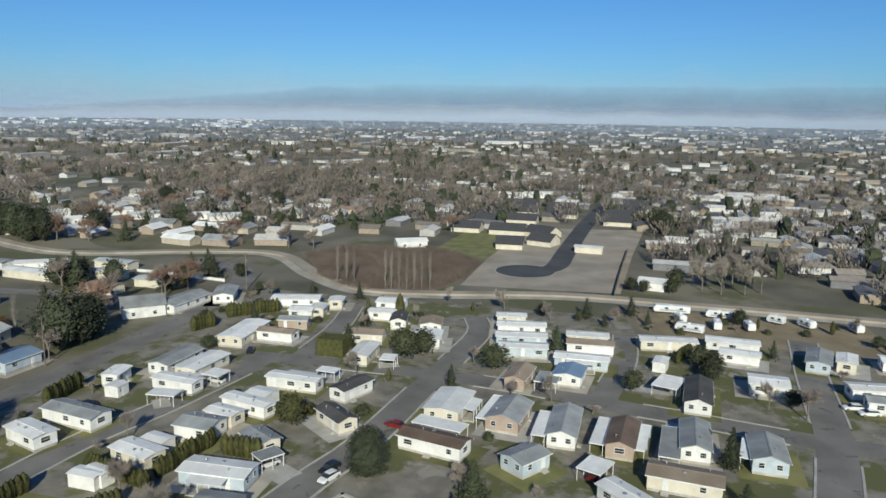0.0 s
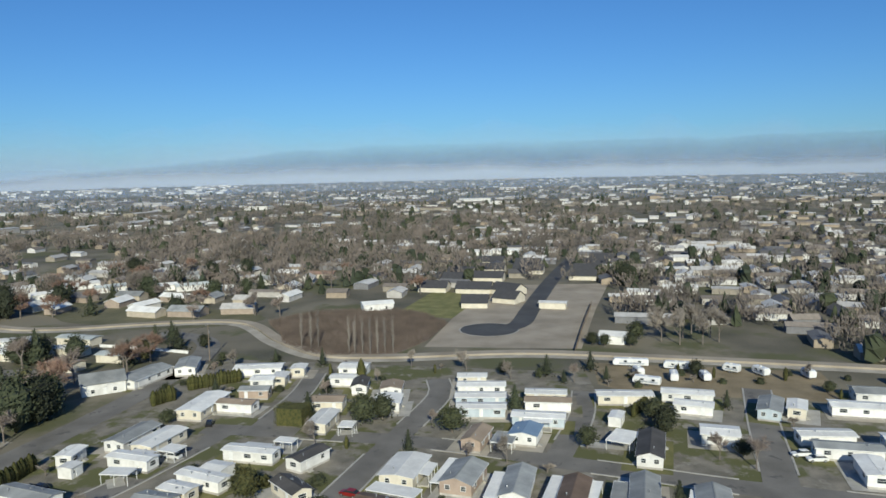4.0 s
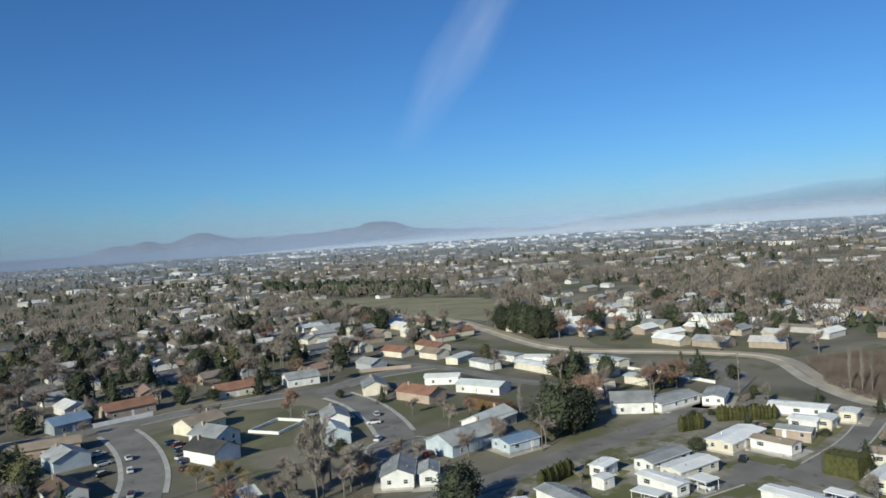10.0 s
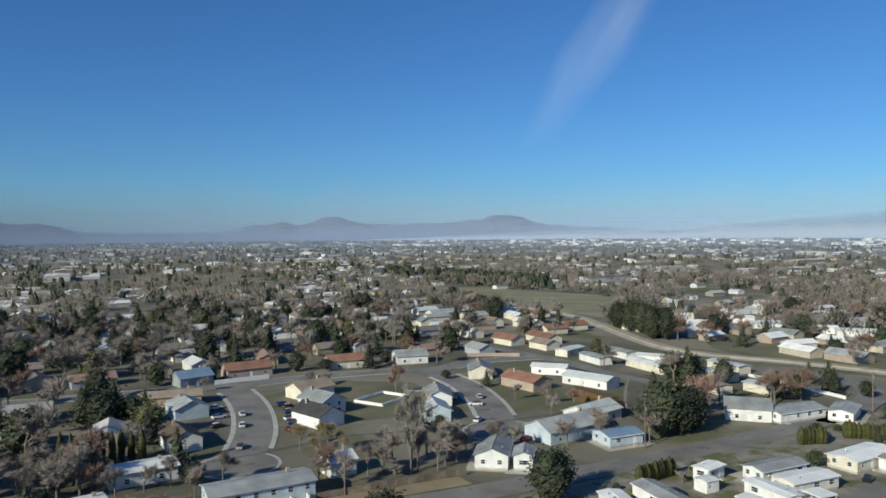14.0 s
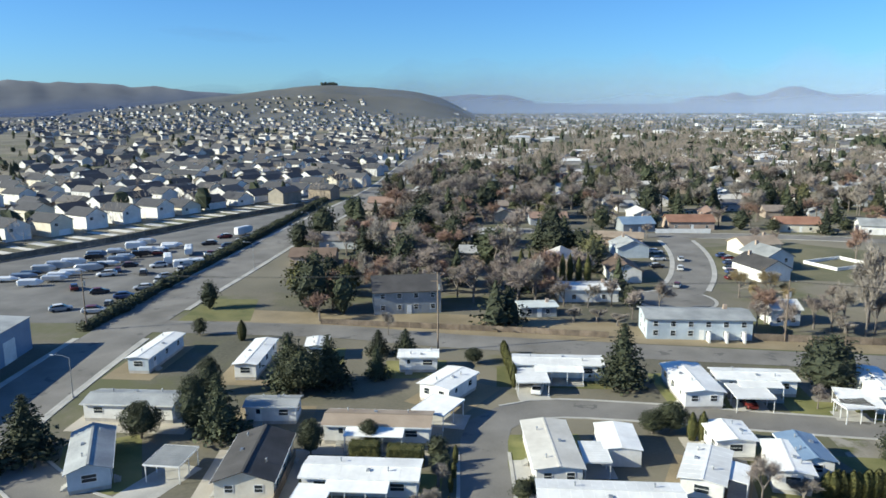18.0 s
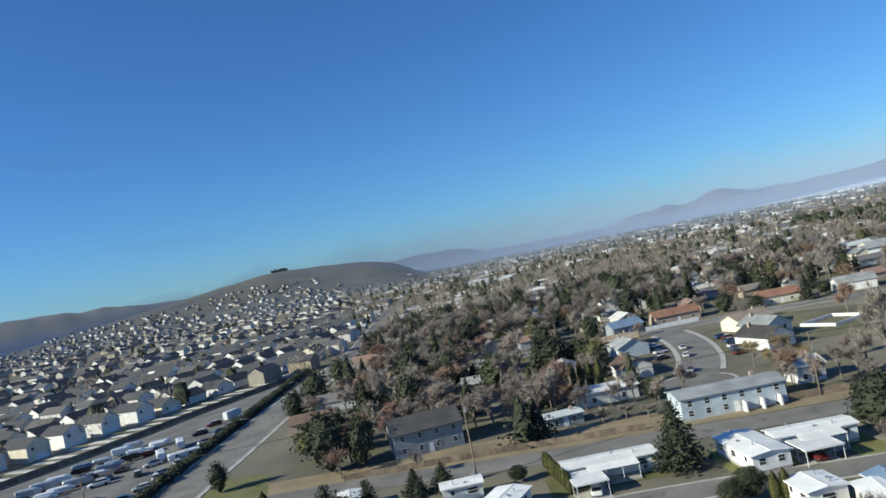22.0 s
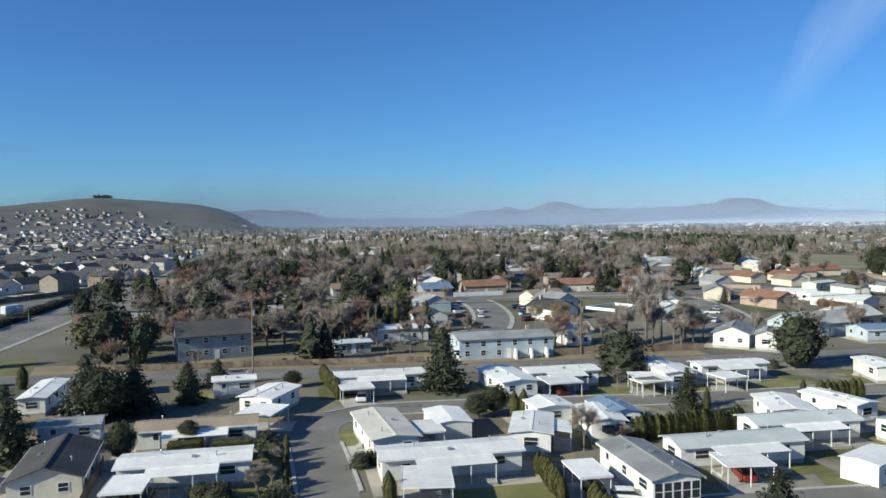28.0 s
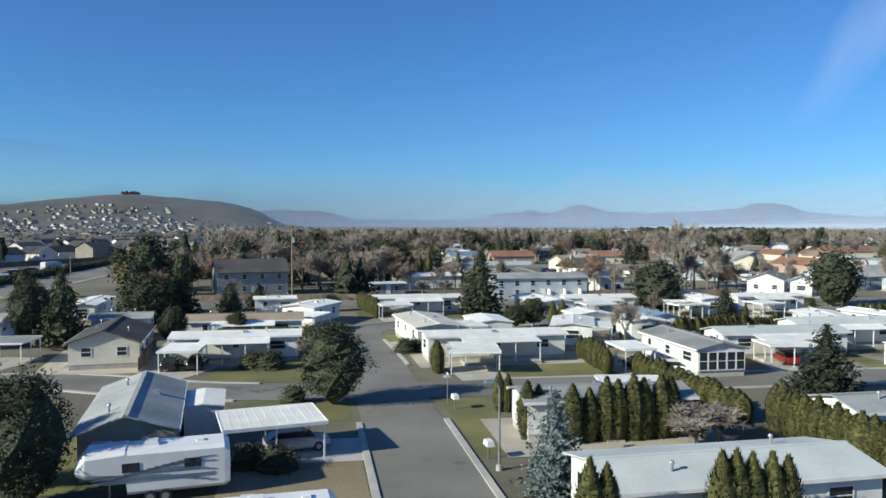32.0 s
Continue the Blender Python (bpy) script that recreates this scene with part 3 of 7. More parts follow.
# ---- roads ----
def smooth_line(pts, step=4.0):
    """Points along a rounded line through the given ones."""
    P = [Vector((*p, 0)) for p in pts]
    P = [P[0] * 2 - P[1]] + P + [P[-1] * 2 - P[-2]]
    res = []
    for i in range(1, len(P) - 2):
        a, b, c, d = P[i - 1:i + 3]
        n = max(2, int((c - b).length / step))
        for k in range(n):
            t = k / n
            res.append(0.5 * ((2 * b) + (c - a) * t + (2 * a - 5 * b + 4 * c - d) * t * t + (3 * b - a - 3 * c + d) * t ** 3))
    return res + [P[-2]]


ROAD_LINES = []


def ribbon(line, off0, off1, z0, z1=None):
    """A strip beside a line, from one offset to another; with z1 it has sides and a raised top."""
    g, n = Geo(), len(line)
    rows = []
    for i, p in enumerate(line):
        w = (line[min(i + 1, n - 1)] - line[max(i - 1, 0)]).normalized()
        s = Vector((w.y, -w.x, 0))
        a, b = p + s * off0, p + s * off1
        if z1 is None:
            rows.append([(a.x, a.y, z0), (b.x, b.y, z0)])
        else:
            rows.append([(a.x, a.y, z0), (a.x, a.y, z1), (b.x, b.y, z1), (b.x, b.y, z0)])
    k = len(rows[0])
    for r in rows:
        g.v += r
    for i in range(n - 1):
        for j in range(k - 1):
            g.f.append((i * k + j, (i + 1) * k + j, (i + 1) * k + j + 1, i * k + j + 1)[::-1])
    return g


road_level = [0.02]


def road(name, pts, width, material="asphalt", kerb=True, label="", gap=(), walk_side=False):
    line = smooth_line(pts)
    ROAD_LINES.append((line, width / 2))
    road_level[0] += 0.005
    structure(name, ribbon(line, -width / 2, width / 2, road_level[0]), material, label or "worn gray asphalt street", "road")
    if kerb:
        for side in (-1, 1):
            keep, run = [], []
            for p in line:
                q = p
                if any((q - Vector((*c, 0))).length < r for c, r in gap):
                    if len(run) > 2:
                        keep.append(run)
                    run = []
                else:
                    run.append(p)
            if len(run) > 2:
                keep.append(run)
            for seg in keep:
                a, b = side * width / 2, side * (width / 2 + 0.45)
                structure("kerb", ribbon(seg, min(a, b), max(a, b), 0.0, 0.12), "concrete", "pale concrete kerb and gutter", "kerb")
                if walk_side:
                    a, b = side * (width / 2 + 0.46), side * (width / 2 + 1.35)
                    structure("pavement", ribbon(seg, min(a, b), max(a, b), 0.0, 0.1), "concrete", "pale concrete pavement beside a street", "pavement")


def disc(name, x, y, r, material, z, label="", category="road", squash=1.0, turn=0.0, wob=0.0):
    g = Geo()
    n = 48
    for i in range(n):
        a = 2 * math.pi * i / n
        k = r * (1 + wob * noise.noise((math.cos(a) * 1.5 + x, math.sin(a) * 1.5 + y, 0)))
        px, py = k * math.cos(a), k * math.sin(a) * squash
        g.v.append((x + px * math.cos(turn) - py * math.sin(turn), y + px * math.sin(turn) + py * math.cos(turn), z))
    g.f.append(tuple(range(n)))
    return structure(name, g, material, label, category)


def patch(name, pts, material, z=0.01, label="", category="ground"):
    g = Geo()
    g.v = [(x, y, z) for x, y in pts]
    g.f = [tuple(range(len(pts)))]
    return structure(name, g, material, label, category)


J = [((6.3, 65), 9), ((161, 91), 9), ((161, 83), 8), ((160, 47), 9), ((157, 8), 8), ((146, -36), 8), ((5, 104), 4)]
road("road_main_street", [(5.5, -60), (6.2, 20), (6.5, 60), (6.5, 80), (5.8, 95)], 6.4, gap=J, label="gray asphalt street of the mobile home park")
road("road_upper_street", [(5.8, 93), (6.6, 104), (14, 110), (28, 110), (60, 106), (106, 102), (126, 97), (150, 92.5), (161, 91)], 6.6, gap=J)
road("road_cross_street", [(-66, 96), (-42, 78), (-25, 74.5), (-10, 67.5), (6, 65), (30, 64), (63, 62), (104, 55), (121, 51), (151, 48), (171, 46), (197, 44), (212, 48)], 6.6, gap=J)
road("road_east_street", [(161, 97), (161.5, 72), (161, 46), (158, 24), (154, 8), (151, -8), (147, -28), (143, -60)], 7.0, gap=J)
road("road_north_stub", [(161, 83), (190, 84), (213, 88)], 6.0, gap=J)
road("road_mid_stub", [(157, 8), (184, 4), (206, 4)], 6.0, gap=J)
road("road_south_stub", [(118, -30), (147, -36), (184, -40), (215, -44)], 7.0, gap=J)
road("road_lane", [(-66, 149), (-27, 147.5), (-3, 143), (30, 139), (60, 136), (96, 133), (150, 131), (190, 132), (228, 137), (252, 150), (262, 175)], 8.5, kerb=False, label="patched asphalt lane with gravel edges")
road("road_arterial", [(-58, -60), (-64, 60), (-68, 110), (-70, 140), (-70.5, 166), (-69, 197), (-66, 279), (-58, 409), (-61, 540), (-66, 760), (-60, 1000)], 13.0, gap=[((-68, 149), 9)], walk_side=True, label="wide gray asphalt arterial road")
road("road_north_street", [(-48, 290), (-10, 279), (33, 273), (65, 267), (97, 267), (123, 263.5), (148, 257), (172, 262), (197, 257)], 9.0, gap=[((67, 267), 9), ((142, 256), 9)])
road("road_bend_street", [(50, 177), (55, 188), (61, 204), (66, 225), (68.5, 245), (69, 266)], 10.0, "asphalt", gap=[((68, 267), 9), ((50, 177), 9)], walk_side=True, label="gray asphalt cul-de-sac street")
road("road_curved_street", [(119, 170), (126, 184), (134, 203), (141, 228), (143, 256)], 10.0, "asphalt", gap=[((142, 256), 9), ((119, 169), 11)], walk_side=True, label="gray curved asphalt cul-de-sac street")
road("road_back_street", [(190, 310), (195, 276), (198.5, 253), (197.5, 226), (197, 205), (200, 186), (199, 160), (196, 136)], 7.0, kerb=False, label="gray asphalt back street")
disc("road_cul_de_sac", 119, 170, 10, "asphalt", 0.105, "gray round end of a cul-de-sac")
disc("kerb_ring", 119, 170, 10.9, "concrete", 0.045, "pale concrete kerb round a cul-de-sac", "kerb")
disc("kerb_ring", 50, 177, 9.9, "concrete", 0.048, "pale concrete kerb round a cul-de-sac", "kerb")
disc("road_cul_de_sac", 50, 177, 9, "asphalt", 0.11, "gray round end of a cul-de-sac")
road("road_new_street", [(284, 37), (296, 32), (324, 31), (354, 30), (420, 27), (520, 20)], 9.0, "asphalt_new", kerb=False, label="fresh black asphalt street of a building site")
disc("road_new_bulb", 283, 43, 11.5, "asphalt_new", 0.115, "fresh black round end of a new street")
disc("kerb_ring", 283, 43, 12.1, "concrete", 0.05, "pale concrete kerb round a new street end", "kerb")
road("road_canal_path", [(330, 760), (316, 648), (316, 543), (305, 445), (303, 377), (286, 326), (259, 258), (257, 225), (276, 180), (279, 150), (250, 121), (231, 95), (232, 68), (243, 24), (242, -21), (239, -72), (232, -160)], 4.0, "gravel", kerb=False, label="pale gravel canal path")
line = smooth_line([(316, 543), (305, 445), (303, 377), (286, 326), (259, 258), (257, 225), (276, 180), (279, 150), (250, 121), (231, 95), (232, 68), (243, 24), (242, -21), (239, -72), (232, -160)])
CANAL = line[::3]
structure("canal_bank", ribbon(line, -6.5, -2.3, 0.0, 0.7), "soil", "bare earth canal bank", "canal bank")
patch("building_plot", [(252, 62), (256, 6), (330, 2), (405, -4), (395, 44), (330, 62)], "soil", 0.012, "bare levelled soil of a building plot")
patch("green_field", [(305, 90), (303, 62), (362, 58), (372, 86)], "lawn", 0.016, "small green field")
THICKET = [(241, 112), (233, 92), (238, 70), (262, 63), (292, 62), (310, 78), (319, 96), (306, 128), (284, 138), (262, 122)]
patch("thicket_ground", THICKET, "thicket", 0.008, "reddish-brown thicket floor")
FIELD = [(322, 720), (350, 645), (388, 565), (416, 470), (364, 368), (314, 352), (316, 461), (319, 590)]
patch("canal_field", FIELD, "pasture_light", 0.008, "wide dull green pasture beside the canal")
disc("canal_field", 300, 215, 60, "pasture", 0.009, "dull green paddock beside the canal", "ground", squash=0.5, turn=1.3, wob=0.4)
disc("park_lawn", 95, 225, 34, "pasture", 0.01, "open winter lawn", "lawn", squash=0.85, wob=0.25)
patch("park_ground", [(54, 128), (54, -76), (204, -76), (204, 0), (226, 4), (226, 126)], "lot", 0.006, "worn gravel and earth between the homes")
patch("storage_yard", [(-76, 150), (-72, 280), (-84, 330), (-142, 212), (-150, 150)], "yard", 0.014, "gray gravel storage yard", "yard")
patch("verge", [(-62, 152), (-62, 164), (-24, 160.5), (-4, 162), (30, 158), (62, 150), (90, 148), (90, 138.5), (30, 143.8)], "dry", 0.009, "strip of dry grass beside the lane", "verge")

patch("corner_lawn", [(-11, 71.4), (2.2, 69.2), (2.2, 80), (-3, 81), (-10, 80.6)], "lawn", 0.013, "green winter lawn at a street corner", "lawn")
patch("corner_lawn", [(17.6, 68.6), (29.6, 67.6), (29.4, 77), (20, 78), (17.8, 74)], "lawn", 0.013, "green winter lawn at a street corner", "lawn")
patch("corner_lawn", [(-27, 75.6), (-16.6, 71.6), (-18, 79.4), (-28, 81)], "lawn", 0.013, "green lawn before a cream home", "lawn")
patch("corner_lawn", [(-7, 56), (2.6, 55), (2.6, 61), (-6, 63)], "lawn", 0.013, "green lawn beside a round tree", "lawn")
patch("corner_lawn", [(10.4, 44.6), (14.6, 44.6), (14.6, 60.6), (10.6, 60.6)], "lawn", 0.013, "green lawn beside the street", "lawn")
patch("corner_lawn", [(-62, 153), (-62, 172), (-50, 172), (-46, 154)], "lawn", 0.011, "green lawn beside the arterial road", "lawn")
patch("bare_yard", [(-6, 38), (2.6, 38), (2.6, 46), (-6, 46)], "dry", 0.012, "dry grass yard", "yard")
patch("open_lawn", [(52, 97), (72, 96), (90, 98), (90, 91), (70, 88), (54, 90)], "lawn", 0.011, "open green lawn between homes", "lawn")
patch("open_lawn", [(56, 60), (84, 58), (84, 66), (60, 70)], "lawn", 0.011, "open green lawn between homes", "lawn")
patch("open_lawn", [(52, 108), (90, 106), (90, 114), (52, 116)], "lawn", 0.011, "open green lawn before the homes", "lawn")
patch("storage_lot", [(214, 0), (238, 2), (236, -66), (206, -66), (206, -10)], "dry", 0.011, "dull grass lot with parked trailers", "lot")

# ---- homes of the park ----
WIN = {}


def window_mesh(w, h):
    key = (w, h)
    if key not in WIN:
        xs, zs = (-w / 2, -w / 2 + 0.08, w / 2 - 0.08, w / 2), (0, 0.08, h / 2 - 0.03, h / 2 + 0.03, h - 0.08, h)
        v, f, glass = [(x, -0.035, z) for z in zs for x in xs], [], []
        for j in range(5):
            for i in range(3):
                a = j * 4 + i
                q = (a, a + 1, a + 5, a + 4)
                if i == 1 and j in (1, 3):
                    k = len(v)
                    v += [(v[p][0], 0.0, v[p][2]) for p in q]
                    f += [(q[c], q[(c + 1) % 4], k + (c + 1) % 4, k + c) for c in range(4)]
                    glass.append((k, k + 1, k + 2, k + 3))
                else:
                    f.append(q)
        k, rim = len(v), (0, 3, 23, 20)
        v += [(v[p][0], 0.035, v[p][2]) for p in rim]
        f += [(0, k, k + 1, 3), (3, k + 1, k + 2, 23), (23, k + 2, k + 3, 20), (20, k + 3, k, 0), (k, k + 3, k + 2, k + 1)]
        fr, both, pa = Geo(), Geo(), Geo()
        fr.add(v, f)
        both.add(v, f + glass)
        pa.box(0, 0.0, 0.06, w - 0.14, 0.03, h - 0.12)
        bm_ = both.mesh("window", "trim")
        bm_.materials.append(M["glass"])
        for p in bm_.polygons:
            p.material_index = int(p.index >= len(f))
        WIN[key] = fr.mesh("window_frame", "trim"), pa.mesh("pane", "glass"), bm_
    return WIN[key]


def window(parent, x, y, z, turn, w=1.1, h=1.0, near=False):
    """A window; those of the nearer homes have their pane apart."""
    fm, pm, whole = window_mesh(w, h)
    ob = part("window", fm if near else whole, "trim", parent)
    ob.matrix_basis = pose(x, y, z, 0, 0, turn)
    if not near:
        return
    part("pane", pm, "glass", ob, "dark glass pane")


def slab_roof(L, W, eave, rise, over, thick, along=True):
    """A gable roof with thickness; its ridge runs along x."""
    a, b = L / 2 + over, W / 2 + over
    z0 = eave - rise * over / (W / 2)
    g = Geo()
    for s in (-1, 1):
        vs = []
        for x in (-a, a):
            vs += [(x, s * b, z0), (x, 0, eave + rise), (x, 0, eave + rise + thick), (x, s * b, z0 + thick)]
        fs = [(0, 1, 5, 4), (3, 7, 6, 2), (0, 4, 7, 3), (0, 3, 2, 1), (4, 5, 6, 7)]
        if s > 0:
            fs = [q[::-1] for q in fs]
        g.add(vs, fs)
    return g


def gable_wall(L, W, base, eave, rise):
    g = Geo()
    a, b = L / 2, W / 2
    g.add([(-a, -b, base), (a, -b, base), (a, b, base), (-a, b, base), (-a, -b, eave), (a, -b, eave), (a, b, eave), (-a, b, eave), (-a, 0, eave + rise), (a, 0, eave + rise)],
          [(0, 1, 5, 4), (2, 3, 7, 6), (1, 2, 6, 9, 5), (3, 0, 4, 8, 7), (0, 3, 2, 1)])
    return g


def rib_lines(L, W, eave, rise, over, step):
    """Standing seams across a metal roof."""
    g = Geo()
    n = int((L + 2 * over) / step)
    b = W / 2 + over
    z0 = eave - rise * over / (W / 2)
    for i in range(n + 1):
        x = -L / 2 - over + (L + 2 * over) * i / n
        for s in (-1, 1):
            g.add([(x - 0.03, s * b, z0 + 0.1), (x + 0.03, s * b, z0 + 0.1), (x + 0.03, 0, eave + rise + 0.1), (x - 0.03, 0, eave + rise + 0.1),
                   (x - 0.02, s * b, z0 + 0.108), (x + 0.02, s * b, z0 + 0.108), (x + 0.02, 0, eave + rise + 0.108), (x - 0.02, 0, eave + rise + 0.108)],
                  [(4, 5, 6, 7), (0, 1, 5, 4), (1, 2, 6, 5), (3, 0, 4, 7)])
    return g


HOMES = []
WORDS = {"white": "white metal", "pale": "pale green-gray shingle", "gray": "gray shingle", "dark": "charcoal shingle", "tan": "tan shingle", "brown": "brown shingle", "blue": "blue metal", "cream": "pale cream metal"}


def home(x, y, turn, L, W, roof="white", wall="white", eave=2.9, pitch=0.1, porch=0, seed=None):
    """A manufactured home; its length lies along its own x. porch: the side, -1 or 1, with an awning on posts."""
    r = random.Random(int(x * 31 + y * 17))
    L, W = L - 0.7, W - 0.6
    near = x < 92
    HOMES.append((x, y, max(L, W) / 2 + 2))
    words = {"white": "white", "cream": "cream", "tan": "tan", "blue": "pale blue", "gray": "gray"}[wall]
    ob = thing("mobile_home", pose(x, y, 0, 0, 0, turn), f"{words} sided mobile home with a {WORDS[roof]} roof", "mobile home", "homes of the park")
    rise = pitch * W
    part("wall", gable_wall(L, W, 0.55, eave, rise), "wall_" + wall, ob)
    g = Geo()
    g.box(0, 0, 0, L - 0.1, W - 0.1, 0.55)
    part("skirting", g, "skirt", ob)
    part("roof", slab_roof(L, W, eave, rise, 0.35, 0.1), "roof_" + roof, ob)
    for s in (-1, 1):
        g = Geo()
        g.box(0, s * (W / 2 + 0.36), eave - rise * 0.7 / W - 0.1, L + 0.74, 0.06, 0.2)
        part("gutter", g, "trim", ob, "white edge trim")
    if roof in ("white", "blue", "cream"):
        part("roof_seams", rib_lines(L, W, eave, rise, 0.35, 1.2), "roof_" + roof, ob)
    g = Geo()
    g.box(0, 0, eave + rise + 0.06, L + 0.7, 0.3, 0.07)
    part("ridge_cap", g, "roof_" + roof, ob)
    for k in range(3 if x < 130 else 1):
        g = Geo()
        vx, vy = (k - 1) * L * 0.27 + r.uniform(-1, 1), r.choice((-1, 1)) * W * r.uniform(0.12, 0.3)
        vz = eave + rise * (1 - abs(vy) / (W / 2))
        if k == 1:
            g.box(vx, vy, vz, 0.55, 0.5, 0.32, 0.0, 0.8)
        else:
            g.tube((vx, vy, vz), (vx, vy, vz + 0.55), 0.08, 0.08, 8)
            g.tube((vx, vy, vz + 0.5), (vx, vy, vz + 0.62), 0.15, 0.1, 8)
        part("roof_vent", g, "steel", ob)
    n = max(2, int(L / 4))
    for s, rot in ((-1, 0), (1, 180)):
        door_at = r.randrange(n)
        for i in range(n):
            px = -L / 2 + L * (i + 0.5) / n
            if i == door_at:
                g = Geo()
                g.box(px, s * (W / 2 + 0.01), 0.6, 0.95, 0.08, 2.03)
                door = part("door", g, "trim", ob, "white panelled door")
                if near:
                    g = Geo()
                    g.box(px, s * (W / 2 + 0.055), 1.7, 0.6, 0.03, 0.7)
                    part("door_glass", g, "glass", door)
                g = Geo()
                for st in range(3):
                    g.box(px, s * (W / 2 + 0.3 + 0.28 * st), 0, 1.3, 0.28, 0.54 - 0.18 * st)
                part("steps", g, "concrete", ob)
            elif x < 100 or (s * (math.cos(radians(turn)) * y - math.sin(radians(turn)) * x)) < 0:
                window(ob, px, s * (W / 2 + 0.01), 1.35, rot, r.choice((1.1, 1.5, 1.8)), 1.05, near)
    for s, rot in ((-1, -90), (1, 90)):
        if W > 5:
            for q in (-0.25, 0.25):
                window(ob, s * (L / 2 + 0.01), q * W, 1.35, rot, 1.1, 1.05, near)
        else:
            window(ob, s * (L / 2 + 0.01), 0, 1.3, rot, 1.8, 1.1, near)
    if porch:
        d, l = 2.6, L * 0.55
        g = Geo()
        g.add([(-l / 2, porch * (W / 2 + 0.05), eave - 0.18), (l / 2, porch * (W / 2 + 0.05), eave - 0.18), (l / 2, porch * (W / 2 + d), eave - 0.45), (-l / 2, porch * (W / 2 + d), eave - 0.45),
               (-l / 2, porch * (W / 2 + 0.05), eave - 0.1), (l / 2, porch * (W / 2 + 0.05), eave - 0.1), (l / 2, porch * (W / 2 + d), eave - 0.37), (-l / 2, porch * (W / 2 + d), eave - 0.37)],
              [(0, 1, 2, 3), (7, 6, 5, 4), (0, 3, 7, 4), (1, 5, 6, 2), (2, 6, 7, 3)])
        part("awning", g, "roof_white", ob, "white metal porch awning")
        for i in range(4):
            g = Geo()
            g.box(-l / 2 + 0.15 + (l - 0.3) * i / 3, porch * (W / 2 + d - 0.15), 0, 0.1, 0.1, eave - 0.45)
            part("post", g, "trim", ob)
        g = Geo()
        g.box(0, porch * (W / 2 + d / 2 + 0.15), 0, l, d - 0.3, 0.35)
        part("deck", g, "concrete", ob)
    lot_level[0] += 0.0007
    e, n_ = Vector((math.cos(radians(turn)), math.sin(radians(turn)), 0)), Vector((-math.sin(radians(turn)), math.cos(radians(turn)), 0))
    c = Vector((x, y, 0)) + e * r.uniform(-1, 1) + n_ * r.uniform(-1, 1)
    a, q = L / 2 + 2.2, W / 2 + 2.6
    pts = [c + e * (sx * a) + n_ * (sy * q) for sx, sy in ((-1, -1), (1, -1), (1, 1), (-1, 1))]
    patch("lawn", [(p.x, p.y) for p in pts], r.choice(("lawn", "lawn", "lot", "gravel", "concrete") if x > 54 else ("lawn", "lawn", "dry", "gravel")), lot_level[0], "winter lawn round a mobile home", "lawn")
    return ob


lot_level = [0.018]


def nearest_road(x, y):
    best = None
    for line, half in ROAD_LINES[:8]:
        for p in line:
            d = math.hypot(p.x - x, p.y - y)
            if best is None or d < best[0]:
                best = (d, p, half)
    return best


drive_level = [0.02]
CARPORTS = []


def carport(x, y, turn, L, W, roof="white", z=2.4, drive=True, store=False):
    HOMES.append((x, y, max(L, W) / 2 + 1))
    CARPORTS.append((x, y, turn, W))
    ob = thing("carport", pose(x, y, 0, 0, 0, turn), f"flat {WORDS[roof].split()[0]} metal carport on slim posts", "carport", "carports of the park")
    g = Geo()
    g.box(0, 0, z, L, W, 0.09)
    part("roof", g, "roof_" + roof, ob)
    g = Geo()
    for s in (-1, 1):
        g.box(0, s * (W / 2 + 0.02), z - 0.1, L + 0.08, 0.05, 0.22)
        g.box(s * (L / 2 + 0.02), 0, z - 0.1, 0.05, W - 0.02, 0.22)
    part("fascia", g, "trim", ob)
    g = Geo()
    n = int(L / 0.6)
    for i in range(1, n):
        g.box(-L / 2 + L * i / n, 0, z + 0.09, 0.05, W - 0.1, 0.012)
    part("seams", g, "roof_" + roof, ob)
    for a in (-1, 0, 1):
        for b in (-1, 1):
            g = Geo()
            g.box(a * (L / 2 - 0.2), b * (W / 2 - 0.15), 0, 0.1, 0.1, z - 0.005)
            part("post", g, "trim", ob)
    if store and L > 5:
        g = Geo()
        g.box(-L / 2 + 0.9, 0, 0, 1.3, W - 0.5, z - 0.12)
        part("storage_closet", g, "wall_white", ob)
    if drive:
        d, p, half = nearest_road(x, y)
        if d < 26:
            w = Vector((p.x - x, p.y - y, 0)).normalized()
            a, b = Vector((x, y, 0)) - w * 2.5, Vector((x, y, 0)) + w * max(d - half - 0.1, 1)
            drive_level[0] += 0.003
            structure("driveway", ribbon([a, (a + b) / 2, b], -2.6, 2.6, drive_level[0]), "concrete", "pale concrete driveway", "driveway")


def shed(x, y, turn, L, W, z=2.6, roof="white", wall="white"):
    HOMES.append((x, y, max(L, W) / 2 + 1))
    ob = thing("shed", pose(x, y, 0, 0, 0, turn), f"small {wall} shed with a {WORDS[roof]} roof", "shed", "sheds of the park")
    part("wall", gable_wall(L, W, 0.0, z - 0.2, 0.06 * W), "wall_" + wall, ob)
    part("roof", slab_roof(L, W, z - 0.2, 0.06 * W, 0.2, 0.08), "roof_" + roof, ob)
    g = Geo()
    g.box(L * 0.15, -W / 2 - 0.02, 0.05, min(1.6, L * 0.5), 0.07, min(2.0, z - 0.45))
    part("door", g, "trim", ob)
    window(ob, -L * 0.28, -W / 2 - 0.01, 1.1, 0, 0.7, 0.7)


